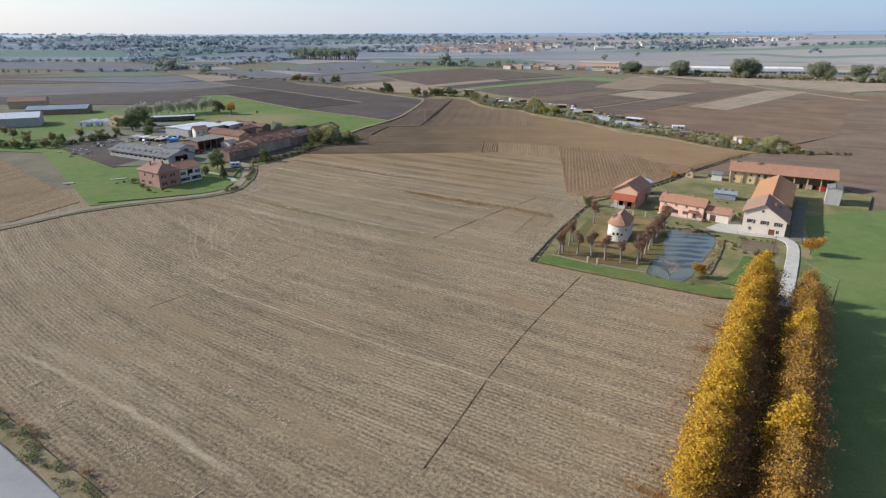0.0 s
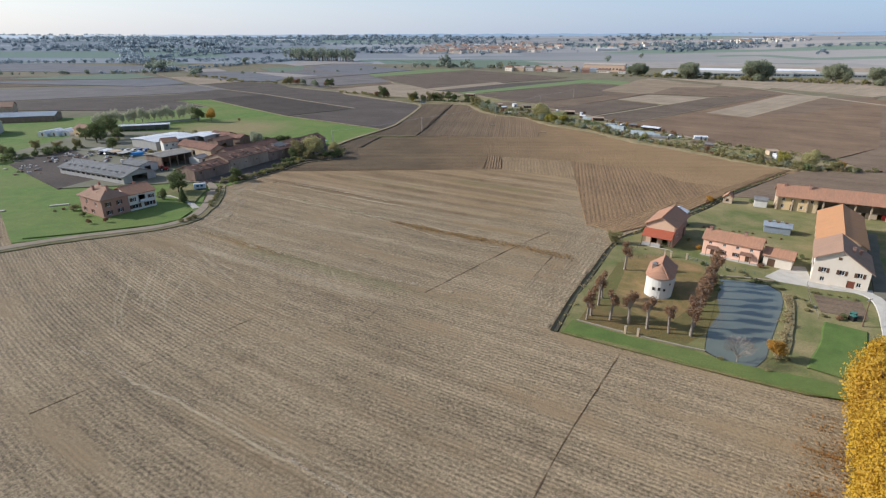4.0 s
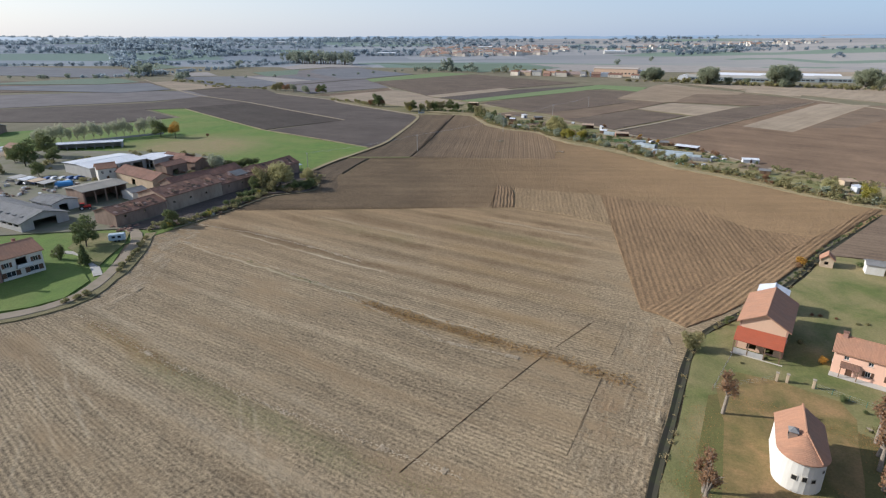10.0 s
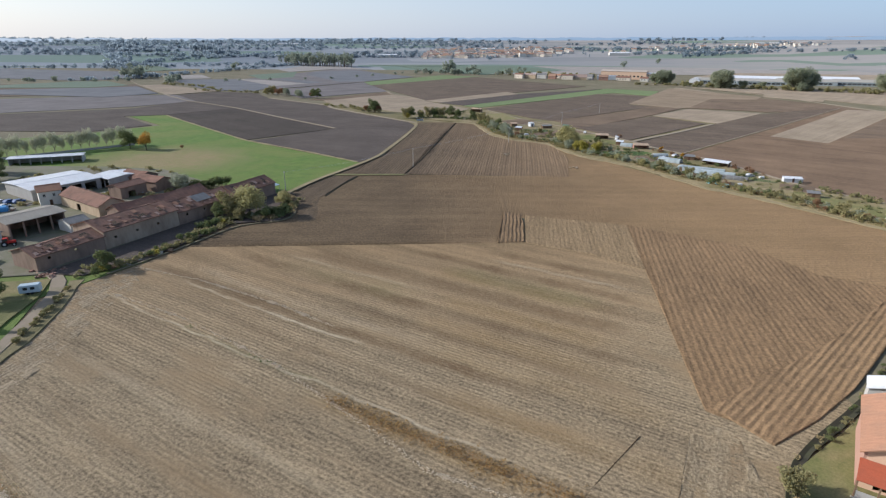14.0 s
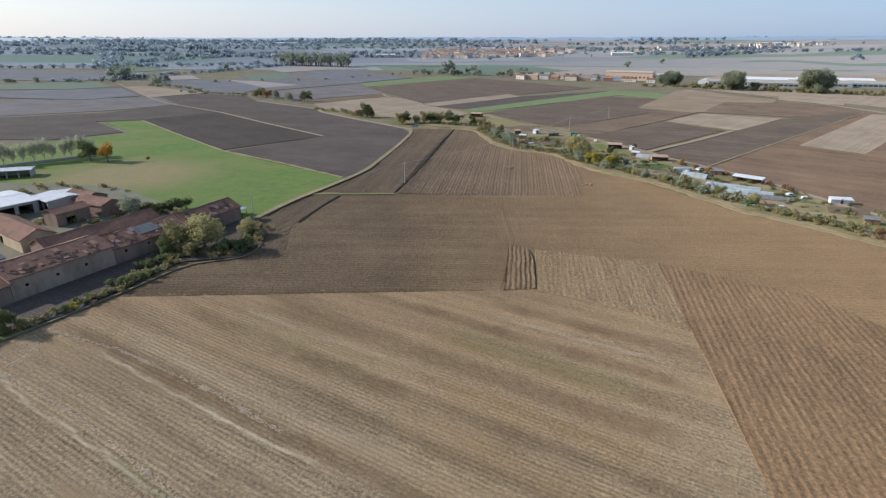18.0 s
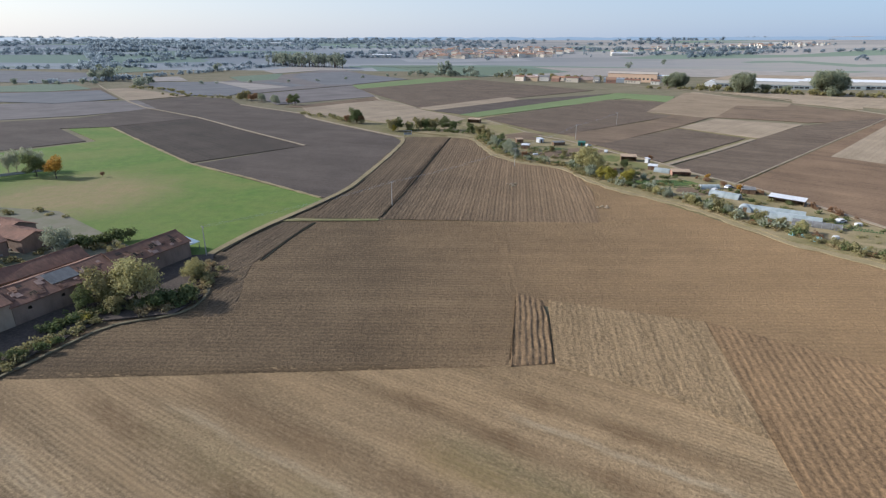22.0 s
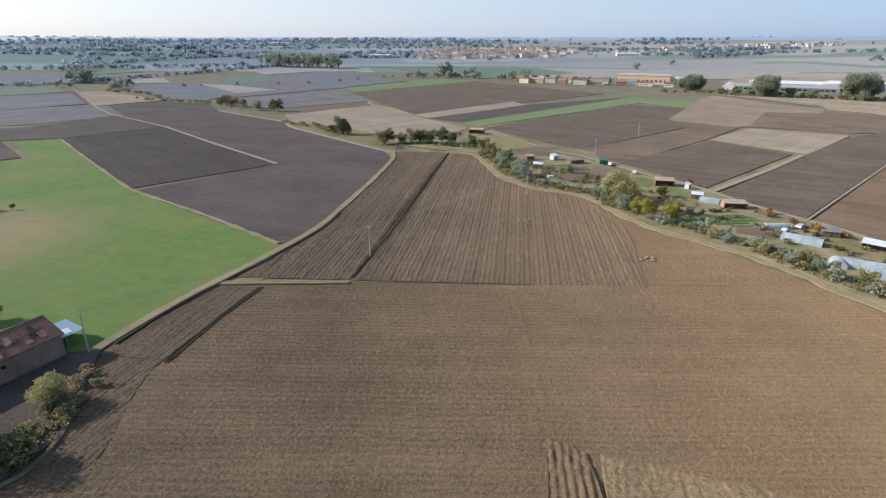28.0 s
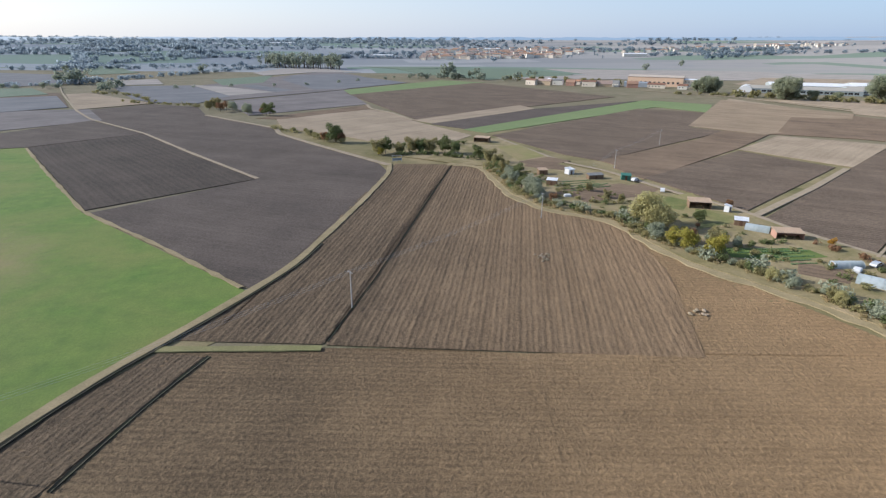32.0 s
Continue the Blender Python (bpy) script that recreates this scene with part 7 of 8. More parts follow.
for k in range(9):
    ob = thing("rubble_heap", at(-82 + rr.uniform(-2, 8), 160.5 + rr.uniform(0, 5), GROUND), rr.uniform(0, 3), "reddish brick rubble at the end of the ruined range", "rubble", "fallen masonry")
    for j in range(9):
        a, b = rr.gauss(0, 0.7), rr.gauss(0, 0.6)
        part("block", box(bmesh.new(), a, b, -0.3, a + rr.uniform(0.3, 0.9), b + rr.uniform(0.3, 0.7), rr.uniform(0.1, 0.8) * max(0.2, 1 - abs(a) - abs(b) * 0.4), 0.03), (OLD_WALL, RUIN_TILES, BRICK_WALL)[j % 3], ob)
ob = thing("roof_patch", at(-63.8, 204.3, GROUND), radians(64.7), "grey sheets patching a broken roof", "roof patch")
part("patch", slab(bmesh.new(), (-3.2, -2.0, 5.42), (3.2, -2.0, 5.42), (3.2, 1.8, 6.77), (-3.2, 1.8, 6.77), 0.12), GREY_SHEET, ob)
ob = thing("tarpaulin_shelter", at(-53.6, 229.0, GROUND), radians(64), "blue grey sheet roofed shelter at the end of the range", "shelter")
part("cover", slab(bmesh.new(), (-3.6, -2.9, 2.2), (3.6, -2.9, 2.2), (3.6, 2.9, 2.9), (-3.6, 2.9, 2.9), 0.08), plain("pale_blue_tarpaulin", (0.3, 0.4, 0.5), 0.45), ob)
part("patch", slab(bmesh.new(), (-1.2, -2.2, 2.38), (1.6, -2.4, 2.36), (1.9, -0.4, 2.6), (-0.8, -0.1, 2.62), 0.03), WHITE_SHEET, ob, "pale sheet patching the cover")
part("wall", box(bmesh.new(), -3.4, 2.5, -0.4, 3.4, 2.65, 2.75), WOOD, ob)
for q in (-3.4, 0.0, 3.3):
    for w in (-2.7, 2.35):
        part("post", box(bmesh.new(), q, w, -0.4, q + 0.12, w + 0.12, 2.2 if w < 0 else 2.75), STEEL, ob)


def tractor(x, y, yaw):
    ob = thing("tractor", at(x, y, GROUND), radians(yaw), "red farm tractor parked in the yard", "tractor")
    part("bonnet", box(bmesh.new(), 0.2, -0.45, 0.9, 2.1, 0.45, 1.6, 0.1), RED_PAINT, ob)
    cab = part("cab", box(bmesh.new(), -1.1, -0.7, 0.9, 0.3, 0.7, 2.5, 0.08), RED_PAINT, ob)
    part("cab_glass", box(bmesh.new(), -1.05, -0.72, 1.6, 0.25, 0.72, 2.35), PANE, cab)
    part("chassis", box(bmesh.new(), -1.2, -0.35, 0.55, 2.0, 0.35, 0.9), DARK, ob)
    for xx, r in ((-0.7, 0.8), (1.6, 0.5)):
        for s in (-1, 1):
            w = part("wheel", tube(bmesh.new(), (xx, s * 0.6, r), (xx, s * 1.0, r), r, r, 16), TYRE, ob)
            part("rim", tube(bmesh.new(), (xx, s * 0.9, r), (xx, s * 1.02, r), r * 0.5, r * 0.5, 12), WHITE_PAINT, w)


tractor(-97.0, 178.3, 30)


def car(x, y, yaw, paint, label):
    ob = thing("car", at(x, y, GROUND), radians(yaw), label, "car")
    bm = bmesh.new()
    side = [(-2.05, 0.35), (2.05, 0.35), (2.1, 0.75), (1.25, 0.92), (0.6, 1.42), (-1.2, 1.45), (-1.95, 0.95), (-2.1, 0.7)]
    prism(bm, [(a, -0.82, b) for a, b in side], (0, 1.64, 0))
    body = part("body", bm, paint, ob)
    part("side_glass", box(bmesh.new(), -1.15, -0.84, 0.98, 0.7, 0.84, 1.32), PANE, body)
    for xx in (-1.3, 1.3):
        for s in (-1, 1):
            part("wheel", tube(bmesh.new(), (xx, s * 0.66, 0.32), (xx, s * 0.86, 0.32), 0.32, 0.32, 12), TYRE, ob)


PAINTS = [plain("silver_car_paint", (0.5, 0.51, 0.53), 0.3, 0.4, 0.1), WHITE_PAINT, plain("blue_car_paint", (0.07, 0.14, 0.32), 0.3), plain("dark_car_paint", (0.04, 0.045, 0.05), 0.3)]
for k in range(14):
    car(-134 + (k % 7) * 2.3 + rr.uniform(-0.3, 0.3), 206 + (k // 7) * 5.2 + (k % 7) * 0.4, 70 + rr.uniform(-8, 8), PAINTS[rr.randrange(4)], "parked car in the crowded farmyard")
ob = thing("tarpaulin_stack", at(-119.5, 204.6, GROUND), 0.6, "stack under a bright blue tarpaulin", "stack")
part("cover", box(bmesh.new(), -3.2, -2.0, -0.3, 3.2, 2.0, 1.7, 0.5), BLUE_PAINT, ob)
house("yellow_cottage", (-166.0, 250.0), -20, 10, 8, 4.6, 6.6, YELLOW_WALL, TILES_BROWN, "yellow cottage with brown roof", "house", windows("front", (2, 6), 1.0, 1.0, 1.2, "shutters"))


def polytunnel(x, y, yaw, ln, w, h, mat, label, name="polytunnel", frames=5):
    ob = thing(name, at(x, y, GROUND), radians(yaw), label, "greenhouse")
    n = 12
    arc = [(w / 2 * -math.cos(math.pi * k / n), h * math.sin(math.pi * k / n) ** 0.75) for k in range(n + 1)]
    bm = bmesh.new()
    a = [bm.verts.new((-ln / 2, p, q - 0.2 * (q < 0.01))) for p, q in arc]
    b = [bm.verts.new((ln / 2, p, q - 0.2 * (q < 0.01))) for p, q in arc]
    for k in range(n):
        bm.faces.new((a[k], b[k], b[k + 1], a[k + 1]))
    part("film", bm, mat, ob, smooth=True)
    for s, ring in ((-1, a), (1, b)):
        bm = bmesh.new()
        bm.faces.new([bm.verts.new((s * ln / 2, p, q - 0.2 * (q < 0.01))) for p, q in arc])
        part("end_wall", bm, mat, ob)
        part("door", box(bmesh.new(), s * ln / 2 - 0.03, -0.6, 0, s * ln / 2 + 0.03, 0.6, min(1.9, h * 0.8)), WOOD, ob)
    for j in range(frames):
        bm = bmesh.new()
        xx = -ln / 2 + ln * j / (frames - 1)
        for (p0, q0), (p1, q1) in zip(arc, arc[1:]):
            tube(bm, (xx, p0 * 1.01, q0 * 1.01), (xx, p1 * 1.01, q1 * 1.01), 0.04, 0.04, 4, False)
        bmesh.ops.remove_doubles(bm, verts=bm.verts, dist=0.03)
        part("hoop", bm, STEEL, ob)
    return ob


for k in range(3):
    polytunnel(-184.5 + k * 5.0, 253.5 + k * 0.6, 80, 14, 6.0, 3.0, WHITE_PAINT, "white round topped polytunnel")
ob = house("long_canopy", (-149.5, 269.5), 22, 31.0, 7.0, 3.0, 3.3, CONCRETE, WHITE_SHEET, "long open canopy with white roof", "canopy", open_front=True, over=0.5)
house("far_shed", (-222.0, 250.0), 28, 34, 22, 5.5, 8, CONCRETE, WHITE_SHEET, "large agricultural shed with pale blue roof", "shed")
house("far_shed", (-229.0, 300.0), 20, 40, 20, 3.6, 5.6, OLD_WALL, BLUE_SHEET, "large blue grey agricultural shed", "shed")
house("far_shed", (-268.0, 330.0), 25, 26, 16, 5, 8, OCHRE_WALL, TILES_BROWN, "far brown roofed farm building", "shed")

# weeds left standing in the stubble
weeds("ochre dry weeds standing in the stubble", LEAF_WEED, (127.6, 2.2, -100, -34), 520, 0.2, 0.3, 302)
weeds("fresh green weeds beside a straw row", LEAF_GREEN, (130.6, 0.7, -140, -104), 90, 0.2, 0.3, 304)

# trees and hedges of the left farm
# Silvery leaves, paled further to paint in haze over the row.
TREE_ROW = broad_tree("silvery row tree with haze-paled thinning crown", leafy("haze_paled_leaves", (0.45, 0.46, 0.34), (0.38, 0.4, 0.3), (0.48, 0.44, 0.3)), 7.5, 3.4, 38, 1500, 0.26, BARK)
for k in range(17):
    f = k / 16
    plant(TREE_ROW, -175 + f * 36 + rr.uniform(-0.5, 0.5), 272 + f * 36, 0.72 + 0.08 * (k % 4), squash=1.55)
low_wall("fence_wall", [(-178, 267), (-137, 308)], 0.8, 0.3, CONCRETE, "pale low concrete fence under the tree row")
plant(TREE_GREEN, -133.8, 298.4, 1.1)
plant(TREE_ORANGE, -125.9, 296.4, 1.35)
for x, y, s in ((-150.7, 231.8, 1.4), (-154, 249.0, 1.3), (-135.4, 216.5, 0.75), (-146, 240, 0.8), (-160, 239, 0.8)):
    plant(TREE_GREEN, x, y, s)
plant(TREE_RUST, -112, 299, 0.4)
for x, y in ((-165.2, 189.6), (-163.6, 198), (-166.5, 216), (-156, 214), (-152, 220), (-172, 205), (-178, 198), (-185, 208), (-190, 195), (-176, 188), (-196, 215), (-205, 222)):
    plant(TREE_GREEN if (x * 3) % 2 > 1 else TREE_OLIVE, x, y, 0.62)
grove("farm_scrub", "dense green scrub west of the farm", LEAF_GREEN, along([(-206, 198), (-176, 190), (-160, 196), (-150, 215)], 2.2, 2.5, 63, 3.2, 2.4), 200, 0.8, 63, "scrub")
plant(TREE_WILLOW, -50.8, 203.6, 1.2)
plant(TREE_OLIVE, -55.4, 202.6, 1.05)
plant(TREE_GREEN, -57.8, 200.0, 0.6)
plant(TREE_WILLOW, -44.6, 214.0, 0.6)
plant(TREE_SILVER, -80.0, 227.5, 1.0)
plant(TREE_OLIVE, -52.0, 199.0, 0.55)
plant(TREE_GREEN, -67.5, 165.8, 0.6)
line_of(SHRUBS[:1], [(-77.5, 228.5), (-69, 236.5)], 1.5, 0.6, 64, 1.3, 1.7)
line_of(SHRUBS + SHRUBS[:1], [(-71.5, 161.5), (-66.0, 164.5), (-62.0, 172), (-58.5, 180), (-56.2, 188), (-54.5, 197.5), (-50, 201), (-41, 203)], 2.6, 1.3, 65, 0.35, 0.9)
line_of(SHRUBS + SHRUB_RUST[:1] + [SHRUB_SILVER], [(-66, 168), (-62.5, 177), (-58, 188), (-55, 198), (-46.5, 202)], 5.0, 1.8, 66, 0.4, 0.9)
line_of(SHRUBS[:1], [(-46.5, 201.5), (-40.5, 203.5)], 1.6, 0.8, 164, 1.3, 1.8)
grove("hedge_bramble", "olive and yellowish brambles below the farm range", LEAF_LIME, along([(-69, 166), (-63, 173.5), (-58.6, 181), (-56, 190), (-54, 198)], 10, 1.5, 165, 1.2, 1.2), 200, 0.8, 165, "brambles")
grove("hedge_bramble", "dull olive brambles below the farm range", LEAF_OLIVE, along([(-71, 163), (-64, 171), (-59.8, 180), (-57, 189), (-53.5, 197.5), (-46, 202.5)], 1.5, 1.1, 166, 1.3, 1.2), 200, 0.8, 166, "brambles")
grove("hedge_brush", "dense olive brush at the end of the range", LEAF_OLIVE, along([(-58, 197), (-52, 201), (-46, 205), (-42.5, 210), (-43, 218)], 0.9, 2.2, 170, 1.7, 1.4), 180, 0.8, 170, "brush")
grove("hedge_brush", "dark green brush below the range", LEAF_GREEN, along([(-60, 191), (-55, 200), (-47, 203), (-40.5, 203)], 1.4, 2.0, 177, 1.9, 1.5), 180, 0.8, 177, "brush")
grove("hedge_brush", "dry straw coloured growth by the field corner", LEAF_REED, along([(-50, 199), (-43, 201.5), (-41.5, 208), (-44.5, 222)], 1.3, 1.6, 178, 1.2, 1.2), 140, 0.8, 178, "brush")
grove("yard_weeds", "overgrown weeds among the farm buildings", LEAF_OLIVE, along([(-127, 200), (-118, 207), (-104, 219), (-92, 226)], 3, 6, 167, 1.5, 1.6) + along([(-150, 222), (-136, 240), (-120, 256), (-100, 250)], 4, 7, 168, 1.6, 1.8) + along([(-86, 219), (-80, 232), (-66, 230)], 2, 3, 169, 1.6, 1.5), 170, 0.8, 167, "weeds")
line_of(SHRUBS[2:], [(-65, 136), (-67, 147), (-69, 156)], 2.0, 0.5, 67, 0.4, 0.8)
line_of(SHRUBS[2:], [(-66.6, 121.3), (-63.8, 126)], 1.8, 0.4, 68, 0.5, 0.9)
line_of(SHRUBS[2:] + SHRUB_RUST[:1], [(-104, 130), (-98, 134), (-95, 136)], 2.0, 0.6, 69, 0.4, 0.7)
for k in range(22):
    ob = thing("debris_heap", at(-150 + rr.uniform(0, 26), 172 + rr.uniform(0, 22), GROUND), rr.uniform(0, 3), "pale scrap and rubble on the dug plot", "rubble", "scrap on the plot")
    for j in range(5):
        a, b = rr.uniform(-0.8, 0.8), rr.uniform(-0.8, 0.8)
        part("slab_piece", box(bmesh.new(), a, b, -0.2, a + rr.uniform(0.3, 1.2), b + rr.uniform(0.2, 0.7), rr.uniform(0.15, 0.6)), (CONCRETE, WOOD, WHITE_PAINT, OLD_WALL)[k % 4], ob)
for x, y, ln, yw in ((-118.5, 130.5, 4, 10), (-106.1, 136.4, 6, 25), (-153, 180, 1.5, 0)):
    ob = thing("concrete_slab", at(x, y, GROUND), radians(yw), "pale concrete slab lying in the grass", "slab")
    part("slab_body", box(bmesh.new(), -ln / 2, -0.6, -0.2, ln / 2, 0.6, 0.15, 0.03), STONE, ob)
for k in range(7):
    ob = thing("timber_stack", at(-66.5 + k * 1.2 + rr.uniform(-0.5, 0.5), 166.5 + k * 1.6, GROUND), rr.uniform(0, 3), "stacked timber and scrap among the bushes", "timber stack", "scrap by the hedge")
    for j in range(4):
        part("plank", box(bmesh.new(), -1.1, -0.5 + j * 0.28, -0.2, 1.1 + rr.uniform(-0.3, 0.3), -0.28 + j * 0.28, 0.2 + 0.2 * (j % 2)), (WOOD, STONE)[k % 2], ob)

# clutter of the overgrown yard
for k in range(70):
    x, y = -150 + rr.uniform(0, 34), 190 + rr.uniform(0, 24)
    if k >= 45:
        f = rr.random()
        x, y = -104 + f * 24 + rr.uniform(-4, 4), 219 + f * 14 + rr.uniform(-5, 5)
    ob = thing("scrap_heap", at(x, y, GROUND), rr.uniform(0, 3), "heap of boards and scrap in the overgrown yard", "scrap", "scrap in the yard")
    for j in range(4):
        a, b = rr.uniform(-1.0, 1.0), rr.uniform(-1.0, 1.0)
        part("board", box(bmesh.new(), a, b, -0.3, a + rr.uniform(0.4, 2.2), b + rr.uniform(0.3, 1.0), rr.uniform(0.2, 1.1)), (CONCRETE, WOOD, GREY_SHEET, OLD_WALL, STONE, WHITE_PAINT)[(k + j) % 6], ob)
for k in range(4):
    ob = thing("carport", at(-137 + k * 4.6, 209 - k * 2.2, GROUND), radians(-28), "low pale sheeted carport in the yard", "carport", "carports in the yard")
    part("cover", slab(bmesh.new(), (-2.8, -2.6, 2.2), (2.8, -2.6, 2.2), (2.8, 2.6, 2.5), (-2.8, 2.6, 2.5), 0.08), (CONCRETE, WHITE_SHEET, OCHRE_WALL, CONCRETE)[k], ob)
    for q in (-2.6, 2.5):
        for w in (-2.4, 2.3):
            part("post", box(bmesh.new(), q, w, -0.4, q + 0.1, w + 0.1, 2.2), STEEL, ob)

# ---- kitchen gardens along the stream ----
def stall(x, y, yaw, ln, w, h, roof_mat, label, name="garden_shed", walls=WOOD, open_side=True):
    ob = thing(name, at(x, y, GROUND), radians(yaw), label, "shed")
    part("roof", slab(bmesh.new(), (-ln / 2 - 0.2, -w / 2 - 0.2, h), (ln / 2 + 0.2, -w / 2 - 0.2, h), (ln / 2 + 0.2, w / 2 + 0.2, h + 0.5), (-ln / 2 - 0.2, w / 2 + 0.2, h + 0.5), 0.08), roof_mat, ob)
    part("wall", box(bmesh.new(), -ln / 2, w / 2 - 0.1, -0.4, ln / 2, w / 2, h + 0.4), walls, ob)
    part("wall", box(bmesh.new(), -ln / 2, -w / 2, -0.4, -ln / 2 + 0.1, w / 2 - 0.102, h), walls, ob)
    part("wall", box(bmesh.new(), ln / 2 - 0.1, -w / 2, -0.4, ln / 2, w / 2 - 0.102, h), walls, ob)
    if not open_side:
        part("wall", box(bmesh.new(), -ln / 2 + 0.102, -w / 2, -0.4, ln / 2 - 0.102, -w / 2 + 0.1, h - 0.05), walls, ob)
        part("door", box(bmesh.new(), -0.45, -w / 2 - 0.04, 0, 0.45, -w / 2, 1.9), SHUTTER, ob)
    else:
        n = max(1, round(ln / 2.5))
        for k in range(n + 1):
            part("post", box(bmesh.new(), -ln / 2 + 0.12 + (ln - 0.36) * k / n, -w / 2, -0.4, -ln / 2 + 0.24 + (ln - 0.36) * k / n, -w / 2 + 0.12, h - 0.04), WOOD, ob)
    return ob


OLD_ORANGE = roofing("faded_orange_sheets", (0.5, 0.36, 0.25), (0.42, 0.31, 0.22), (0.3, 0.24, 0.18), 0.3, 0.3)
stall(20.5, 437.0, -20, 9, 5, 2.8, OLD_ORANGE, "open timber shelter beside the stream")
stall(38.8, 356.5, -20, 4.2, 3.0, 2.3, WHITE_SHEET, "small shed with white sheet roof", open_side=False)
stall(47.6, 372.5, 30, 3.2, 3.0, 2.4, WHITE_SHEET, "white painted garden shed", walls=WHITE_PAINT, open_side=False)
stall(38.0, 371.5, 10, 4.0, 3.0, 2.3, OLD_ORANGE, "brown garden shed among shrubs", open_side=False)
stall(54.9, 365.8, 15, 7.0, 2.6, 1.9, GREY_SHEET, "long low grey garden shed", open_side=False)
stall(65.0, 364.8, -10, 4.0, 3.0, 2.2, GREEN_PAINT, "green tarpaulin covered shed", walls=GREEN_PAINT, open_side=False)
stall(75.9, 332.0, -12, 7.5, 5.0, 2.6, OLD_ORANGE, "open shelter with faded pinkish roof")
stall(86.3, 306.5, -8, 8.0, 4.2, 2.2, OLD_ORANGE, "timber shed with faded pinkish roof", walls=BRICK_WALL)
stall(81.9, 327.6, 40, 1.8, 1.8, 2.3, WHITE_SHEET, "small white garden box", walls=WHITE_PAINT, open_side=False)
stall(79.9, 316.0, -25, 4.0, 3.0, 2.0, WHITE_SHEET, "pale low garden store", open_side=False)
stall(103.7, 271.7, -42, 12.0, 4.2, 2.1, WHITE_SHEET, "long shelter with bright white roof")
stall(97.8, 282.5, -20, 5.0, 3.6, 2.0, GREY_SHEET, "grey roofed store beside the greenhouse", open_side=False)
stall(117.6, 245.8, -12, 7.5, 2.6, 1.7, WHITE_SHEET, "white sheet covered shed", walls=WHITE_PAINT, open_side=False)
stall(131.0, 210.5, 0, 5.4, 4.0, 2.2, OLD_ORANGE, "garden shed with pale pinkish roof", walls=OCHRE_WALL, open_side=False)
stall(127.5, 201.0, 10, 3.4, 3.0, 2.6, WHITE_SHEET, "small white walled hut", walls=WHITE_PAINT, open_side=False)
stall(112.5, 226.0, -25, 4.4, 2.6, 1.9, GREY_SHEET, "grey roofed garden shed", open_side=False)
polytunnel(88.6, 278.0, -42, 11.0, 4.6, 2.1, PLASTIC, "clouded plastic greenhouse tunnel")
polytunnel(88.2, 288.0, 2, 8.0, 3.0, 1.8, PLASTIC, "low plastic tunnel with white hoops")
polytunnel(94.2, 260.5, -32, 18.0, 4.8, 2.2, PLASTIC, "long clouded plastic film greenhouse", frames=8)
polytunnel(95.6, 255.0, -32, 17.0, 4.8, 2.1, PLASTIC, "long clouded plastic film greenhouse", frames=8)
polytunnel(87.2, 263.2, 60, 4.0, 4.2, 2.3, PLASTIC, "short rounded plastic greenhouse", frames=3)
polytunnel(81.8, 311.5, -35, 7.0, 3.2, 2.0, PLASTIC, "small clouded plastic greenhouse")
polytunnel(98.6, 249.6, -32, 14.0, 4.0, 1.7, GREY_SHEET, "dark netted growing tunnel", frames=6)
for x, y, yw, p, lab in ((71.8, 349.2, 70, 1, "white car on the garden lane"), (67.6, 363.0, 40, 1, "white van shaped car by the sheds"), (94.8, 288.6, 30, 0, "silver car beside the greenhouse"), (97.4, 286.0, 60, 1, "white car beside the greenhouse"), (107, 253, 20, 1, "white car among the gardens")):
    car(x, y, yw, PAINTS[p], lab)
TURQUOISE = plain("turquoise_tarpaulin", (0.3, 0.55, 0.6), 0.5)
for x, y, s, mat in ((88.8, 243.0, 1.5, TURQUOISE), (92.0, 238.5, 1.7, TURQUOISE), (90.4, 241.0, 1.0, TURQUOISE), (41.0, 342.0, 1.4, WHITE_PAINT), (88.8, 285.6, 1.6, WHITE_PAINT), (93.5, 249.0, 1.8, GREY_SHEET), (110.0, 250.5, 1.2, WHITE_PAINT), (97.4, 240.2, 1.0, WHITE_PAINT)):
    ob = thing("covered_stack", at(x, y, GROUND), x, "garden stack under a faded tarpaulin", "stack")
    part("cover", box(bmesh.new(), -s, -s * 0.6, -0.3, s, s * 0.6, 1.0, 0.25), mat, ob)


def veg_bed(x, y, yaw, ln, w, mat, label):
    ob = thing("vegetable_bed", at(x, y, GROUND), radians(yaw), label, "vegetable bed", "kitchen garden beds")
    rg = random.Random(int(x * 10))
    part("soil", box(bmesh.new(), -ln / 2 - 0.3, -w / 2 - 0.15, -0.25, ln / 2 + 0.3, w / 2 + 0.15, 0.07), BROWN_SOIL, ob)
    head = None
    n = int(ln / 0.8)
    for k in range(n):
        if head is None:
            bm = bmesh.new()
            bmesh.ops.create_icosphere(bm, subdivisions=1, radius=0.36)
            for q in bm.verts:
                q.co *= rg.uniform(0.75, 1.2)
            first = part("leafy_plant", bm, mat, ob)
            first.matrix_basis = Matrix.Translation((-ln / 2, 0, 0.22))
            head = first.data
        else:
            ob2 = new("leafy_plant", head)
            ob2.parent = ob
            ob2.matrix_basis = Matrix.Translation((-ln / 2 + ln * k / n, rg.uniform(-0.12, 0.12), 0.22)) @ Matrix.Rotation(rg.uniform(0, 6), 4, "Z") @ Matrix.Diagonal((1, w / 0.8, rg.uniform(0.6, 1.0), 1))


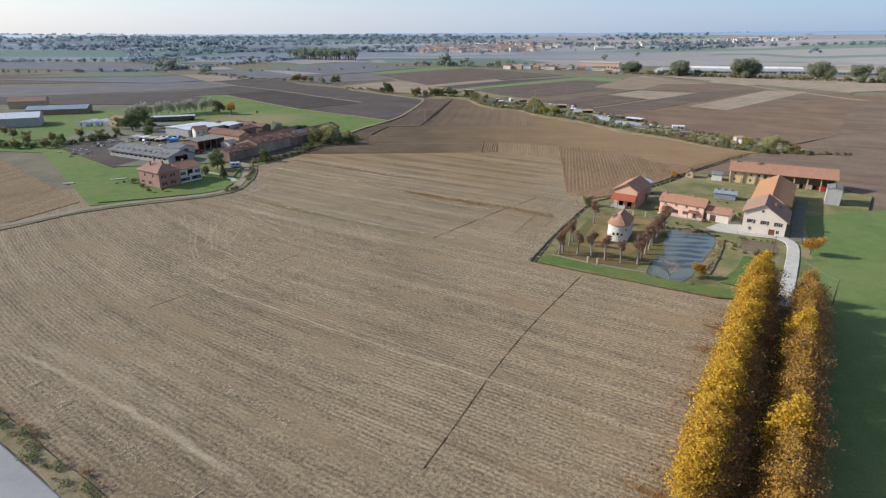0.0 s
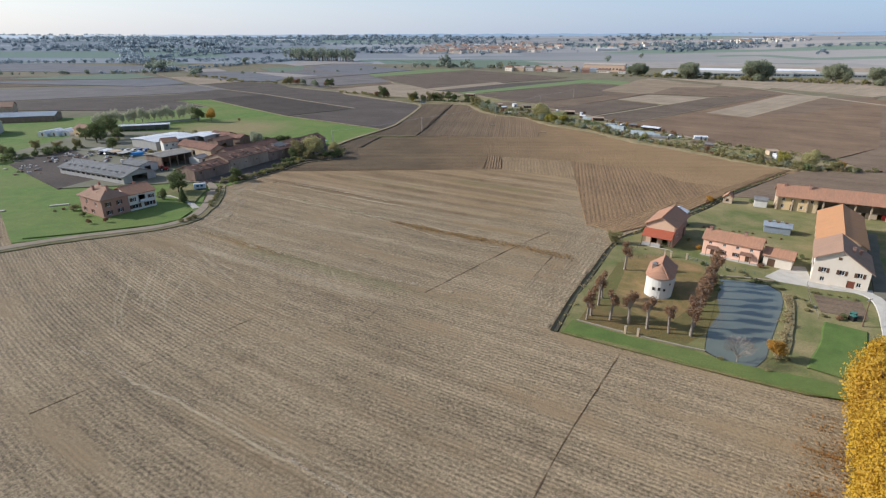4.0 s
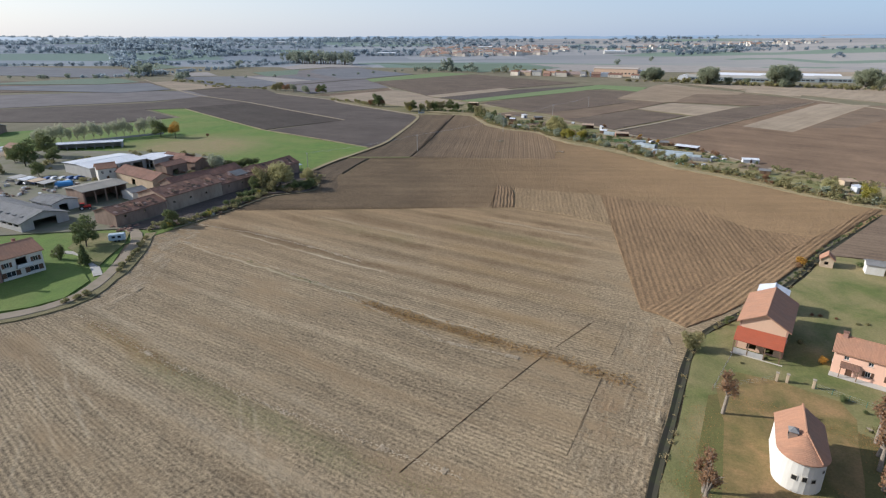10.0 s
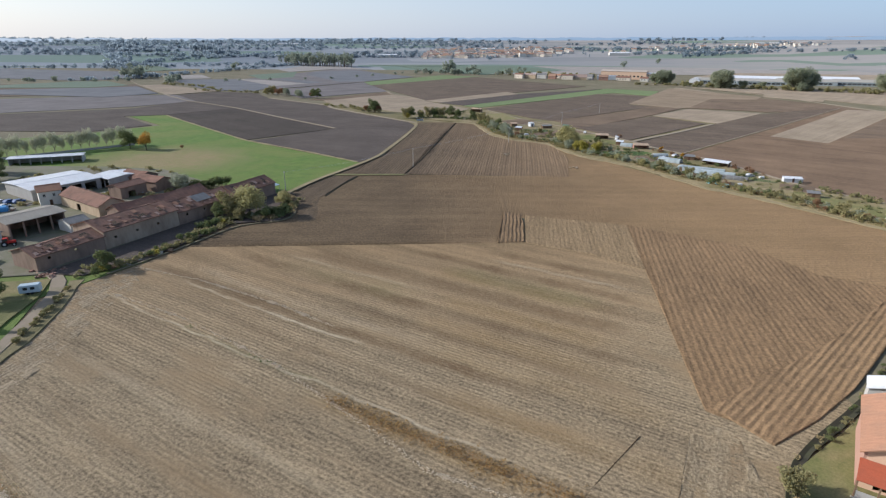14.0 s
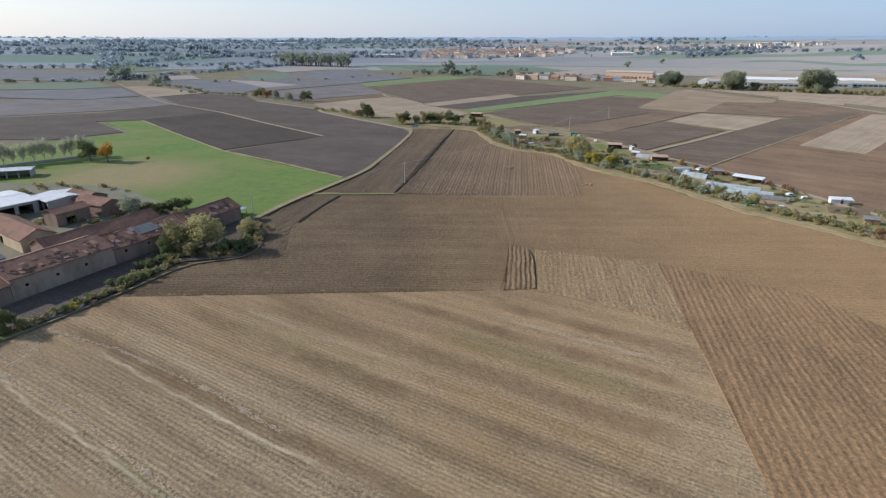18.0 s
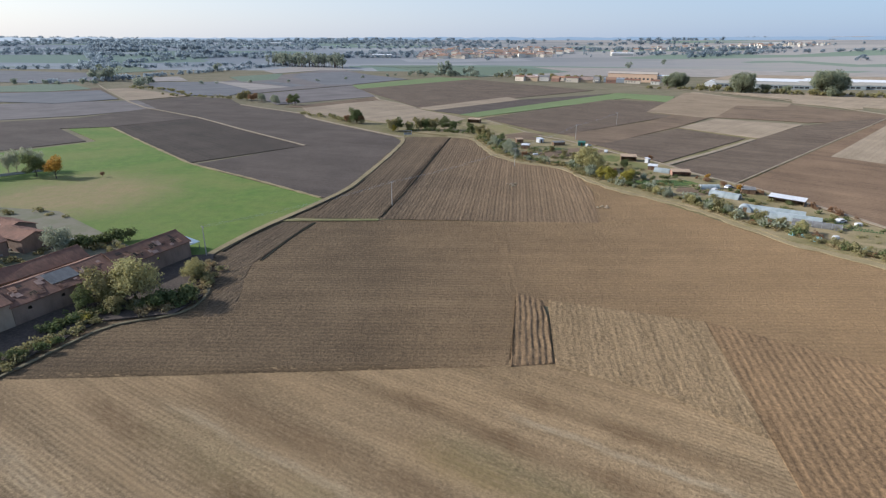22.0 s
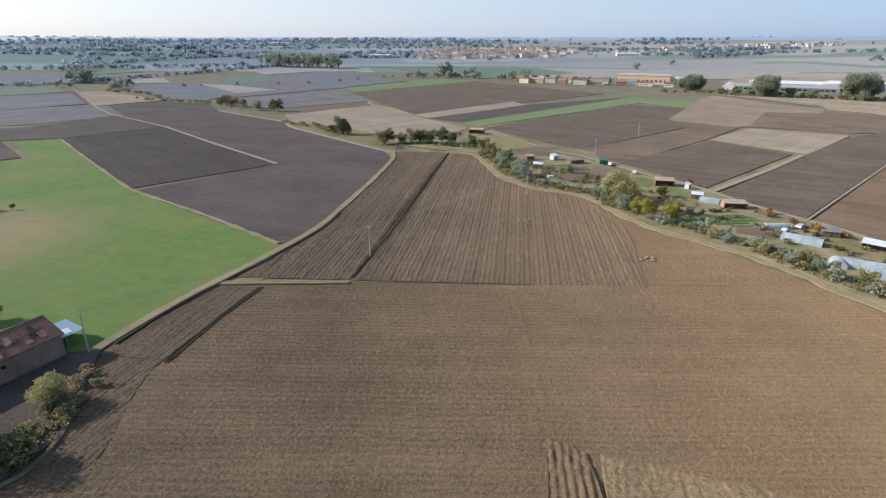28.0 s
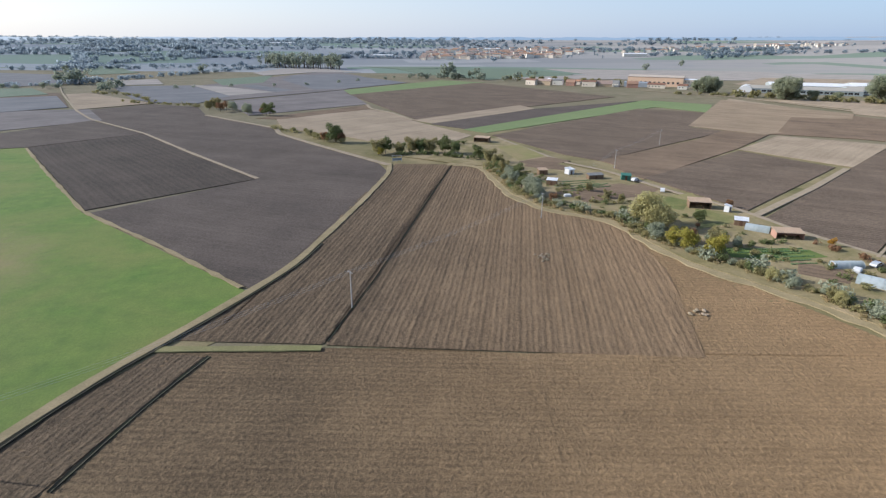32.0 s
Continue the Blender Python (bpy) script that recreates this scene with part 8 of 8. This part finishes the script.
BED_GREEN = plain("cabbage_green", (0.09, 0.15, 0.06), 0.8, 0, 0.6, 3.0)
for k in range(5):
    veg_bed(79.0 + k * 0.4, 297.0 - k * 1.9, 8, 12 - k, 0.9, BED_GREEN, "row of leafy green vegetables")
for k in range(4):
    veg_bed(48.0 + k * 0.8, 361.5 - k * 2.6, 18, 14, 0.8, BED_GREEN, "row of leafy green vegetables")
for k in range(4):
    veg_bed(105 + k * 1.2, 252 - k * 2.2, -25, 10, 0.8, BED_GREEN, "row of leafy green vegetables")
for x, y, yw, ln in ((50.0, 354.5, 27, 22), (50.2, 351.6, 26, 22), (77.4, 298.0, 5, 22), (77.6, 296.2, 6, 21.6), (77.8, 293.4, 4, 20.7), (38.1, 357.4, -63, 14.3)):
    veg_bed(x, y, yw, ln, 0.9, BED_GREEN, "row of leafy green vegetables")
far_field("garden_plot", BROWN_SOIL, "dug brown vegetable plot", 36, 345, 42, 341, 66, 352, 62, 359, 44, 352)
far_field("garden_plot", BROWN_SOIL, "dug brown vegetable plot", 33, 384, 47, 378, 49, 386, 38, 398)
far_field("garden_plot", BROWN_SOIL, "dug brown vegetable plot", 76, 284, 83, 279, 88, 285, 80, 291)
far_field("garden_plot", BROWN_SOIL, "dug brown vegetable plot", 108, 236, 116, 230, 121, 239, 112, 243)
far_field("garden_plot", BROWN_SOIL, "dug brown vegetable plot", 42.8, 345.9, 68.1, 358.9, 71.7, 351.7, 65.6, 343.8, 44.9, 335.5)
far_field("garden_plot", BROWN_SOIL, "dug brown vegetable plot", 32.3, 393.1, 45.1, 402.5, 52.6, 395.5, 37.5, 380.1)
far_field("garden_lawn", DRY_GRASS, "dry mown garden grass", 69.7, 342.7, 80.4, 347.5, 78.7, 325.6, 83.3, 320.7, 74.1, 313.2, 65.4, 316.8)
far_field("garden_lawn", GREEN_VERGE, "green kitchen garden grass", 67.8, 298.8, 86.4, 298, 87.9, 293.6, 76.9, 291, 66.7, 292.9)
far_field("garden_lawn", DRY_GRASS, "dry garden grass", 26.3, 424.8, 36.5, 430, 44, 404.7, 32.5, 394.5)
far_field("garden_lawn", LAWN, "mown garden grass", 60, 338, 70, 328, 76, 338, 66, 350)
far_field("garden_lawn", LAWN, "mown garden grass", 68, 312, 80, 318, 84, 326, 74, 330)
far_field("garden_lawn", LAWN, "mown garden grass", 100, 228, 122, 200, 126, 212, 112, 232)

plant(TREE_WILLOW, 55.2, 314.6, 1.3)
plant(TREE_WILLOW, 57.6, 311.2, 0.95)
plant(TREE_SILVER, 54.6, 305.6, 0.72)
for x, y, s in ((56.8, 300.6, 0.8), (59.4, 297.6, 0.95), (63.4, 293.8, 0.95)):
    plant(TREE_LIME, x, y, s)
plant(TREE_OLIVE, 66.5, 300.0, 0.7)
plant(TREE_RUST, 61.5, 302.0, 0.9)
plant(TREE_SILVER, 30.4, 345.5, 1.0)
plant(TREE_GREEN, 28.2, 364.0, 0.75)
plant(TREE_OLIVE, 23.2, 380.0, 0.85)
plant(TREE_OLIVE, 20.8, 391.0, 0.85)
plant(TREE_GREEN, 17.0, 399.5, 0.75)
plant(TREE_RUST, 35.6, 336.0, 0.7)
plant(TREE_GREEN, 70.0, 318.0, 0.5)
plant(TREE_ORANGE, 95.8, 284.0, 0.5)
plant(TREE_ORANGE, 93.0, 300.5, 0.4)
plant(TREE_RUST, 84.6, 332.6, 0.55)
plant(TREE_WILLOW, 119.7, 203.0, 0.62)
plant(TREE_LIME, 123.8, 191.2, 0.95)
plant(TREE_WILLOW, 131.5, 187.5, 0.85)
plant(TREE_ORANGE, 141.0, 184.0, 0.6)
plant(TREE_WILLOW, 142.0, 201.0, 0.6)
line_of([TREE_SILVER, TREE_OLIVE, TREE_WILLOW], [(68, 282), (76, 270), (83, 257), (93, 240)], 6, 0.8, 71, 0.35, 0.6)
line_of([TREE_OLIVE, TREE_SILVER, TREE_GREEN], [(22, 384), (27, 355), (33, 336)], 7, 0.8, 87, 0.5, 0.8)
line_of([TREE_OLIVE, TREE_RUST], [(103, 222), (113, 203), (126, 186), (140, 182)], 8, 0.8, 88, 0.4, 0.65)
line_of([TREE_GREEN, TREE_OLIVE, TREE_RUST], [(40, 362), (50, 345), (62, 325), (70, 308)], 9, 1.5, 89, 0.3, 0.5)
line_of(SHRUBS + [SHRUB_SILVER], [(20.5, 386), (26, 352), (33, 333), (50, 322), (54, 308)], 2.6, 1.0, 72, 0.6, 1.1)
line_of(SHRUBS + [SHRUB_SILVER], [(54, 306), (60, 294), (68, 284), (75, 274), (82, 256), (90, 243), (97, 230)], 2.2, 1.2, 73, 0.6, 1.1)
line_of([SHRUB_SILVER] + SHRUBS, [(66, 304), (72, 300), (75, 293)], 2.4, 1.5, 74, 0.6, 1.0)
line_of(SHRUBS + [SHRUB_SILVER] + SHRUB_RUST[:1], [(97, 230), (104, 221), (113, 200), (127, 184), (142, 181), (160, 178)], 2.4, 0.8, 75, 0.5, 1.0)
EDGE = [(20, 386), (26.5, 352), (33.5, 333), (50.5, 321), (54.5, 306), (60, 296), (68, 286), (75, 275), (82, 258), (90, 244), (98, 230), (104.5, 220), (113.5, 200), (127.5, 184), (142, 181)]
grove("edge_thicket", "olive thicket along the garden edge", LEAF_OLIVE, along([(x - 0.6, y - 0.4) for x, y in EDGE], 2.6, 1.5, 171, 2.1, 1.6) + along(EDGE[10:], 3.6, 2.2, 183, 2.9, 2.1), 190, 0.7, 171, "thicket")
grove("edge_thicket", "silvery thicket along the garden edge", LEAF_SILVER, along(EDGE[2:10], 5.5, 1.6, 172, 3.2, 2.2) + along(EDGE[10:], 6.5, 2.0, 182, 3.0, 2.2), 190, 0.7, 172, "thicket")
grove("edge_thicket", "dull green thicket along the garden edge", LEAF_GREEN, along(EDGE, 9.0, 2.2, 173, 2.8, 2.0), 190, 0.7, 173, "thicket")
grove("edge_thicket", "dry straw coloured growth below the gardens", LEAF_REED, along([(x - 1.6, y - 1.0) for x, y in EDGE], 2.4, 1.2, 179, 1.0, 1.2), 110, 0.8, 179, "thicket")
grove("edge_thicket", "brown autumn thicket along the garden edge", LEAF_RUST, along(EDGE[8:], 9.0, 1.8, 174, 2.2, 1.6), 170, 0.7, 174, "thicket")
grove("garden_brush", "mixed low growth between the garden plots", LEAF_OLIVE, along([(26, 380), (42, 350), (62, 318), (80, 292), (98, 262), (112, 232), (134, 195)], 2.2, 7.0, 175, 1.3, 1.3), 130, 0.8, 175, "brush")
grove("garden_brush", "dull green growth between the garden plots", LEAF_GREEN, along([(24, 384), (46, 350), (66, 318), (84, 292), (104, 258), (116, 232), (138, 195)], 3.4, 7.5, 176, 1.5, 1.4), 130, 0.8, 176, "brush")
grove("lane_bushes", "scrubby bushes along the garden lane", LEAF_OLIVE, along([(120, 233), (132, 215), (150, 200)], 3, 1.2, 76, 2.2, 1.7), 150, 0.8, 76, "bushes")
grove("lane_bushes", "rusty bushes behind the greenhouses", LEAF_RUST, along([(90, 303), (97, 288), (108, 268), (114, 255)], 3.4, 1.2, 77, 1.8, 1.5), 150, 0.8, 77, "bushes")
line_of([TREE_GREEN, TREE_OLIVE], [(-24, 406), (-12, 408), (-2, 411), (10, 404)], 5, 1.5, 79, 0.7, 1.1)
plant(TREE_LIME, -22.0, 403.5, 0.65)
grove("stream_hedge", "dark hedge along the stream", LEAF_GREEN, along([(12, 431), (2, 426), (-24, 424)], 2.0, 0.8, 80, 2.6, 1.7) + along([(-16, 402), (-6, 407), (8, 400), (18, 396)], 1.6, 1.5, 78, 2.6, 1.7), 170, 0.8, 80, "hedge")
line_of([TREE_GREEN, TREE_RUST], [(-52, 436), (-38, 428)], 5, 3, 81, 0.9, 1.2)
grove("field_bushes", "scrub beside the far track", LEAF_OLIVE, along([(-86, 470), (-70, 462), (-44, 430)], 3, 2.5, 82, 2.4, 2.0) + along([(-230, 590), (-185, 575), (-150, 560)], 6, 2, 85, 2.6, 2.2) + along([(-300, 665), (-250, 640), (-206, 590)], 8, 2, 86, 2.8, 2.4), 150, 0.9, 82, "scrub")
line_of([TREE_RUST, TREE_OLIVE, TREE_SILVER], [(-150, 556), (-128, 540), (-112, 528)], 6, 5, 83, 0.9, 1.5)
line_of([TREE_GREEN], [(-108, 528), (-102, 522)], 5, 2, 84, 0.9, 1.1)

ob = thing("sluice_frame", at(-14.5, 392, GROUND), 0.3, "grey steel sluice frame at the track end", "sluice")
for q in (-2.4, 0.0, 2.4):
    part("post", box(bmesh.new(), q - 0.1, -0.1, -0.4, q + 0.1, 0.1, 2.6), STEEL, ob)
part("beam", box(bmesh.new(), -2.6, -0.12, 2.6, 2.6, 0.12, 2.8), STEEL, ob)
part("gate_plate", box(bmesh.new(), -2.2, -0.05, 0.2, 2.2, 0.05, 1.4), BLUE_SHEET, ob)
for x, y in ((25.8, 291), (48.8, 266.6), (26.2, 293.5)):
    ob = thing("clod_heap", at(x, y, 0.3), x, "pale heap of turned clods in the ploughland", "earth heap")
    for k in range(14):
        a, b, r = rr.uniform(-1.6, 1.6), rr.uniform(-2.2, 2.2), rr.uniform(0.2, 0.5)
        bm = bmesh.new()
        bmesh.ops.create_icosphere(bm, subdivisions=1, radius=r, matrix=Matrix.Translation((a, b, 0.05)) @ Matrix.Diagonal((1.3, 0.9, 0.7, 1)))
        part("clod", bm, DIRT_TRACK, ob)

# ---- far trees, industry and village ----
BIG_TREE = broad_tree("huge rounded tree beside the works", leafy("dull_green_leaves", (0.31, 0.34, 0.23), (0.25, 0.285, 0.195), (0.36, 0.35, 0.22), 0.25, 0.5), 17, 9.5, 94, 6500, 0.6, lumps=22, low=0.16, trunk_k=0.15)
for x, y, s in ((280, 655, 1.4), (286, 661, 1.1), (341, 631, 1.7), (352, 638, 1.55), (362, 645, 1.3), (414, 606, 1.5), (421, 600, 1.2), (434, 568, 1.4), (243, 717, 1.15), (250, 722, 1.0), (236, 722, 0.9), (452, 555, 1.3), (302, 655, 0.6), (318, 648, 0.55)):
    plant(BIG_TREE, x, y, s)
rf = random.Random(95)
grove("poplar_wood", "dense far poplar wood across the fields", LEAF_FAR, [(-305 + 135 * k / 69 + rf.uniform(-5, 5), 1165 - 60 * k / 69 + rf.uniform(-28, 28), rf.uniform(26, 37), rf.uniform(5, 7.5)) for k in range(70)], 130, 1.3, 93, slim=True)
grove("hedgerow", "leafy hedgerow and trees behind the fields", LEAF_OLIVE, along([(255, 690), (300, 650), (360, 618), (470, 545)], 5, 3, 96, 6, 4) + along([(70, 880), (130, 850), (190, 790)], 9, 5, 98, 7, 4.5) + along([(205, 700), (235, 690), (262, 668)], 6, 3, 103, 3.5, 3), 160, 1.0, 96, "hedgerow")
grove("field_trees", "scattered trees between distant fields", LEAF_FAR, along([(2, 905), (14, 900)], 6, 4, 97, 24, 9) + along([(27, 906), (38, 898)], 7, 4, 90, 22, 9) + along([(-45, 880), (-8, 890), (45, 868)], 7, 6, 92, 9, 5) + along([(66, 850), (84, 846)], 9, 4, 91, 14, 6) + along([(-50, 905), (-150, 760), (-260, 700)], 40, 8, 99, 5, 3) + along([(-310, 725), (-290, 668)], 12, 5, 100, 9, 5)
      + along([(-385, 770), (-365, 745)], 6, 8, 101, 20, 9) + along([(-700, 640), (-480, 690), (-340, 705)], 16, 5, 102, 6, 4) + [(428, 1265, 14, 8), (110, 960, 10, 5), (118, 955, 9, 5), (320, 1130, 14, 8), (-325, 955, 16, 8)], 170, 1.0, 97)
line_far = along([(-412.7, 702.6), (-363.5, 751.6), (-353.8, 843.6), (-329.5, 942.1), (-282.4, 1177.2)], 8, 4, 201, 6, 5)
for pts, gap, h, r in (([(-1000, 900), (-560, 1000), (-440, 1090), (-340, 1180)], 9, 8, 6), ([(-529, 1034), (-591, 1240), (-498, 1491), (-469, 1735)], 12, 8, 7), ([(-787, 1420), (-647, 1229), (-492, 918)], 10, 15, 9), ([(-1066, 1563), (-988, 1694), (-783, 1758)], 9, 14, 11),
                       ([(-1160, 2040), (-955, 1935)], 12, 22, 15), ([(-790, 1880), (-700, 1850)], 9, 26, 16), ([(560, 1500), (900, 1740), (1500, 1800)], 24, 12, 9), ([(-620, 1500), (-540, 1560)], 6, 18, 13)):
    line_far += along(pts, gap, 12, len(line_far), h, r)
for k in range(13):
    y = 1500 + k * 160
    for g in range(6):
        x0 = rf.uniform(-1.0, 0.75) * y
        if x0 > 0.05 * y and g % 3:
            continue
        line_far += along([(x0, y + rf.uniform(-80, 80)), (x0 + rf.uniform(0.08, 0.35) * y, y + rf.uniform(-30, 30))], 15 + k * 2.5, 10, k * 17 + g, 10 + k * 0.6, 9 + k * 0.5)
for k in range(60):
    y = 1250 + 2200 * rf.random()
    x0 = rf.uniform(-0.9, 0.85) * y
    line_far += along([(x0, y), (x0 + rf.uniform(10, 60), y + rf.uniform(-12, 12))], 16, 4, k, 12, 8)
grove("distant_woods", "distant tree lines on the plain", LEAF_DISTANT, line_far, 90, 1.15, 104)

BUFF_ROOF = roofing("buff_hall_roof", (0.5, 0.42, 0.35), (0.44, 0.38, 0.32), (0.36, 0.3, 0.26), 0.4, 1.2)
house("works_hall", (226, 806), -25, 72, 26, 11.5, 13.5, plaster("salmon_render", (0.68, 0.48, 0.34), (0.55, 0.4, 0.3), 0.4), BUFF_ROOF, "long salmon coloured works hall", "factory", windows("front", [4 + 6 * k for k in range(11)], 3.0, 3.0, 2.6, "glass"), over=0.5)
house("works_office", (256, 790), -25, 16, 14, 9.0, 10.0, CREAM_WALL, WHITE_SHEET, "pale works office block", "office", windows("front", (2, 6, 10), 5.5, 1.6, 1.6, "glass") + windows("front", (2, 6, 10), 1.5, 1.6, 1.6, "glass"), over=0.2)
house("blue_hall", (200, 790), -25, 30, 14, 5.0, 6.0, BLUE_SHEET, BLUE_SHEET, "blue grey workshop hall", "workshop", over=0.2)
for k, (x, y, ln, w, m2) in enumerate(((215, 772, 22, 9, CREAM_WALL), (165, 800, 26, 10, OCHRE_WALL), (140, 815, 20, 10, CREAM_WALL), (120, 830, 16, 10, OCHRE_WALL), (236, 758, 12, 8, WHITE_WALL))):
    house("workshop", (x, y), -25, ln, w, 4.0, 6.0, m2, (TILES_OLD, GREY_SHEET, TILES, WHITE_SHEET)[k % 4], "small workshop beside the works", "workshop", windows("front", [2 + 4 * j for j in range(int(ln / 5))], 1.2, 1.6, 1.4, "glass"), over=0.3)
BUFF_SHEET = roofing("buff_glasshouse_roof", (0.4, 0.37, 0.32), (0.34, 0.32, 0.28), (0.28, 0.26, 0.23), 0.4, 1.2)
for k, (x, y, ln, w) in enumerate(((312, 732, 60, 30), (352, 716, 66, 34), (405, 722, 74, 40), (462, 712, 74, 42), (520, 690, 74, 42), (372, 775, 100, 40), (452, 770, 100, 40))):
    house("glasshouse", (x, y), -20, ln, w, 4.6, 7.4, PLASTIC, WHITE_SHEET if k in (5, 6) else BUFF_SHEET, "long buff roofed commercial glasshouse", "glasshouse", windows("front", [3 + 6 * j for j in range(int(ln / 6.6))], 0.8, 4.8, 2.4, "glass"), over=0.1, group="commercial glasshouses")
for k in range(8):
    house("workshop", (92 + k * 14.5 + rf.uniform(-3, 3), 806 - k * 3.5 + rf.uniform(-8, 8)), -25 + rf.uniform(-20, 20), rf.uniform(11, 20), rf.uniform(7, 10), rf.uniform(3.2, 6), 7.6, (CREAM_WALL, OCHRE_WALL, WHITE_WALL, BRICK_WALL)[k % 4], (TILES_OLD, BLEACHED_TILES, GREY_SHEET, TILES_BROWN)[k % 4], "small low building in a row beside the works", "workshop", windows("front", (2, 6), 1.2, 1.4, 1.2, "glass"), over=0.3)
polytunnel(291, 742, 60, 40, 16, 7, WHITE_PAINT, "white domed storage tunnel")

PALE_TILES = roofing("dusty_red_tiles", (0.36, 0.27, 0.235), (0.31, 0.24, 0.21), (0.27, 0.22, 0.2), 0.3)
VILLAGE = []
for k, (wm, rm, st) in enumerate(((CREAM_WALL, BLEACHED_TILES, 2), (WHITE_WALL, PALE_TILES, 2), (WHITE_WALL, TILES_BROWN, 2), (CREAM_WALL, BLEACHED_TILES, 1), (CREAM_WALL, PALE_TILES, 3), (WHITE_WALL, TILES_BROWN, 3))):
    h, a, b = 3.1 * st + 0.4, 6.5 + (k % 3), 5.0
    ob = thing("village_house", (0, 0, 0), 0, "village house with tiled roof among trees", "house", "village houses")
    bm = prism(bmesh.new(), [(-a, -b, -0.5), (-a, b, -0.5), (-a, b, h), (-a, 0, h + 2.5), (-a, -b, h)], (2 * a, 0, 0))
    part("body", bm, wm, ob)
    bm = slab(bmesh.new(), (-a - 0.5, -b - 0.5, h), (a + 0.5, -b - 0.5, h), (a + 0.5, 0, h + 2.75), (-a - 0.5, 0, h + 2.75), 0.2)
    slab(bm, (a + 0.5, b + 0.5, h), (-a - 0.5, b + 0.5, h), (-a - 0.5, 0, h + 2.75), (a + 0.5, 0, h + 2.75), 0.2)
    part("roof", bm, rm, ob)
    part("chimney", box(bmesh.new(), 1.5, 0.8, h + 1.4, 2.3, 1.5, h + 3.6), BRICK_WALL, ob)
    VILLAGE.append(ob)


def village_house(k, x, y, s=1.0):
    proto = VILLAGE[k % len(VILLAGE)]
    m = Matrix.Translation(at(x, y, 0.1 + rise(x * PLAN, y * PLAN))) @ Matrix.Rotation(rf.choice((-0.45, 0.1, 1.1, -0.2)) + rf.uniform(-0.15, 0.15), 4, "Z") @ Matrix.Diagonal((s, s, s, 1))
    if k < len(VILLAGE):
        proto.matrix_basis = m
    else:
        copy_thing(proto, Matrix.Identity(4)).matrix_basis = m


for k in range(300):
    f = rf.random()
    if k % 5 < 2:
        x, y = -60 + 330 * f, 1440 + 120 * f + rf.uniform(0, 90)
    elif k % 5 < 4:
        x, y = -60 + 430 * f, 1560 + 180 * f + rf.uniform(0, 420)
    else:
        x, y = 430 + 1050 * f, 1780 + 560 * f + rf.uniform(-40, 160)
    village_house(k, x, y, rf.uniform(0.9, 1.35))
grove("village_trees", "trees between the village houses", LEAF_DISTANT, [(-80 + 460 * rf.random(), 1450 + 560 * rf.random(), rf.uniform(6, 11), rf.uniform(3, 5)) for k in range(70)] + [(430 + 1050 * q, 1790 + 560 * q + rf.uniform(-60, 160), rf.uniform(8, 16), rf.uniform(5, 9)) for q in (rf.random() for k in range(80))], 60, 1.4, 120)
for x, y, ln, lab in ((-146, 1510, 60, "white roofed warehouse outside the village"), (-690, 2600, 160, "long white warehouse far away"), (455, 1630, 70, "white factory hall by the village"), (130, 1980, 60, "pale factory hall by the village"), (1250, 2400, 120, "long white warehouse far away")):
    hall = house("warehouse", (x, y), -8, ln, 30, 7.5, 9.5, WHITE_WALL, WHITE_SHEET, lab, "warehouse", over=0.3)
    hall.matrix_basis = Matrix.Translation((0, 0, rise(x * PLAN, y * PLAN))) @ hall.matrix_basis
ob = house("village_church", (190, 1720), 10, 26, 12, 9, 13, CREAM_WALL, TILES, "village church with a square bell tower", "church", over=0.4)
ob.matrix_basis = Matrix.Translation((0, 0, rise(190 * PLAN, 1720 * PLAN))) @ ob.matrix_basis
part("bell_tower", box(bmesh.new(), 12, -3, -0.4, 17, 2, 22), CREAM_WALL, ob)
bm = bmesh.new()
c4 = [bm.verts.new(q) for q in ((11.7, -3.3, 22), (17.3, -3.3, 22), (17.3, 2.3, 22), (11.7, 2.3, 22))]
ap = bm.verts.new((14.5, -0.5, 27))
for k in range(4):
    bm.faces.new((c4[k], c4[(k + 1) % 4], ap))
part("tower_roof", bm, TILES_OLD, ob)

# a rim of distance where the plain meets the sky, glowing with painted haze
def rim():
    m, t, b = material("glowing_haze", 1.0, 0, 0.0)
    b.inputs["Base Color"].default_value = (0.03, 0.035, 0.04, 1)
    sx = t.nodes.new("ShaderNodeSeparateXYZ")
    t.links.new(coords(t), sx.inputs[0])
    # Emission imitates hazy air: whiter towards the sun, bluer away from it.
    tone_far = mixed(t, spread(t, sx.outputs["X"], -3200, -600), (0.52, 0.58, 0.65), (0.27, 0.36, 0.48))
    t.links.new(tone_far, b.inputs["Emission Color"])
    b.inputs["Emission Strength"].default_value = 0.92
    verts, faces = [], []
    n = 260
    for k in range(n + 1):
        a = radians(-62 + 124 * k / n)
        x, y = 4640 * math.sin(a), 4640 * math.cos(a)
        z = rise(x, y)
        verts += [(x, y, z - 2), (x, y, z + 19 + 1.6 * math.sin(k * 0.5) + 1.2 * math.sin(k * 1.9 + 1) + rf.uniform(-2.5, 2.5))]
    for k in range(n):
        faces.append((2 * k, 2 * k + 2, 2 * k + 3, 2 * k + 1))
    sheet("backdrop", verts, faces, m, None, "glowing backdrop rim painted as blue far haze", "backdrop", "structure")


rim()
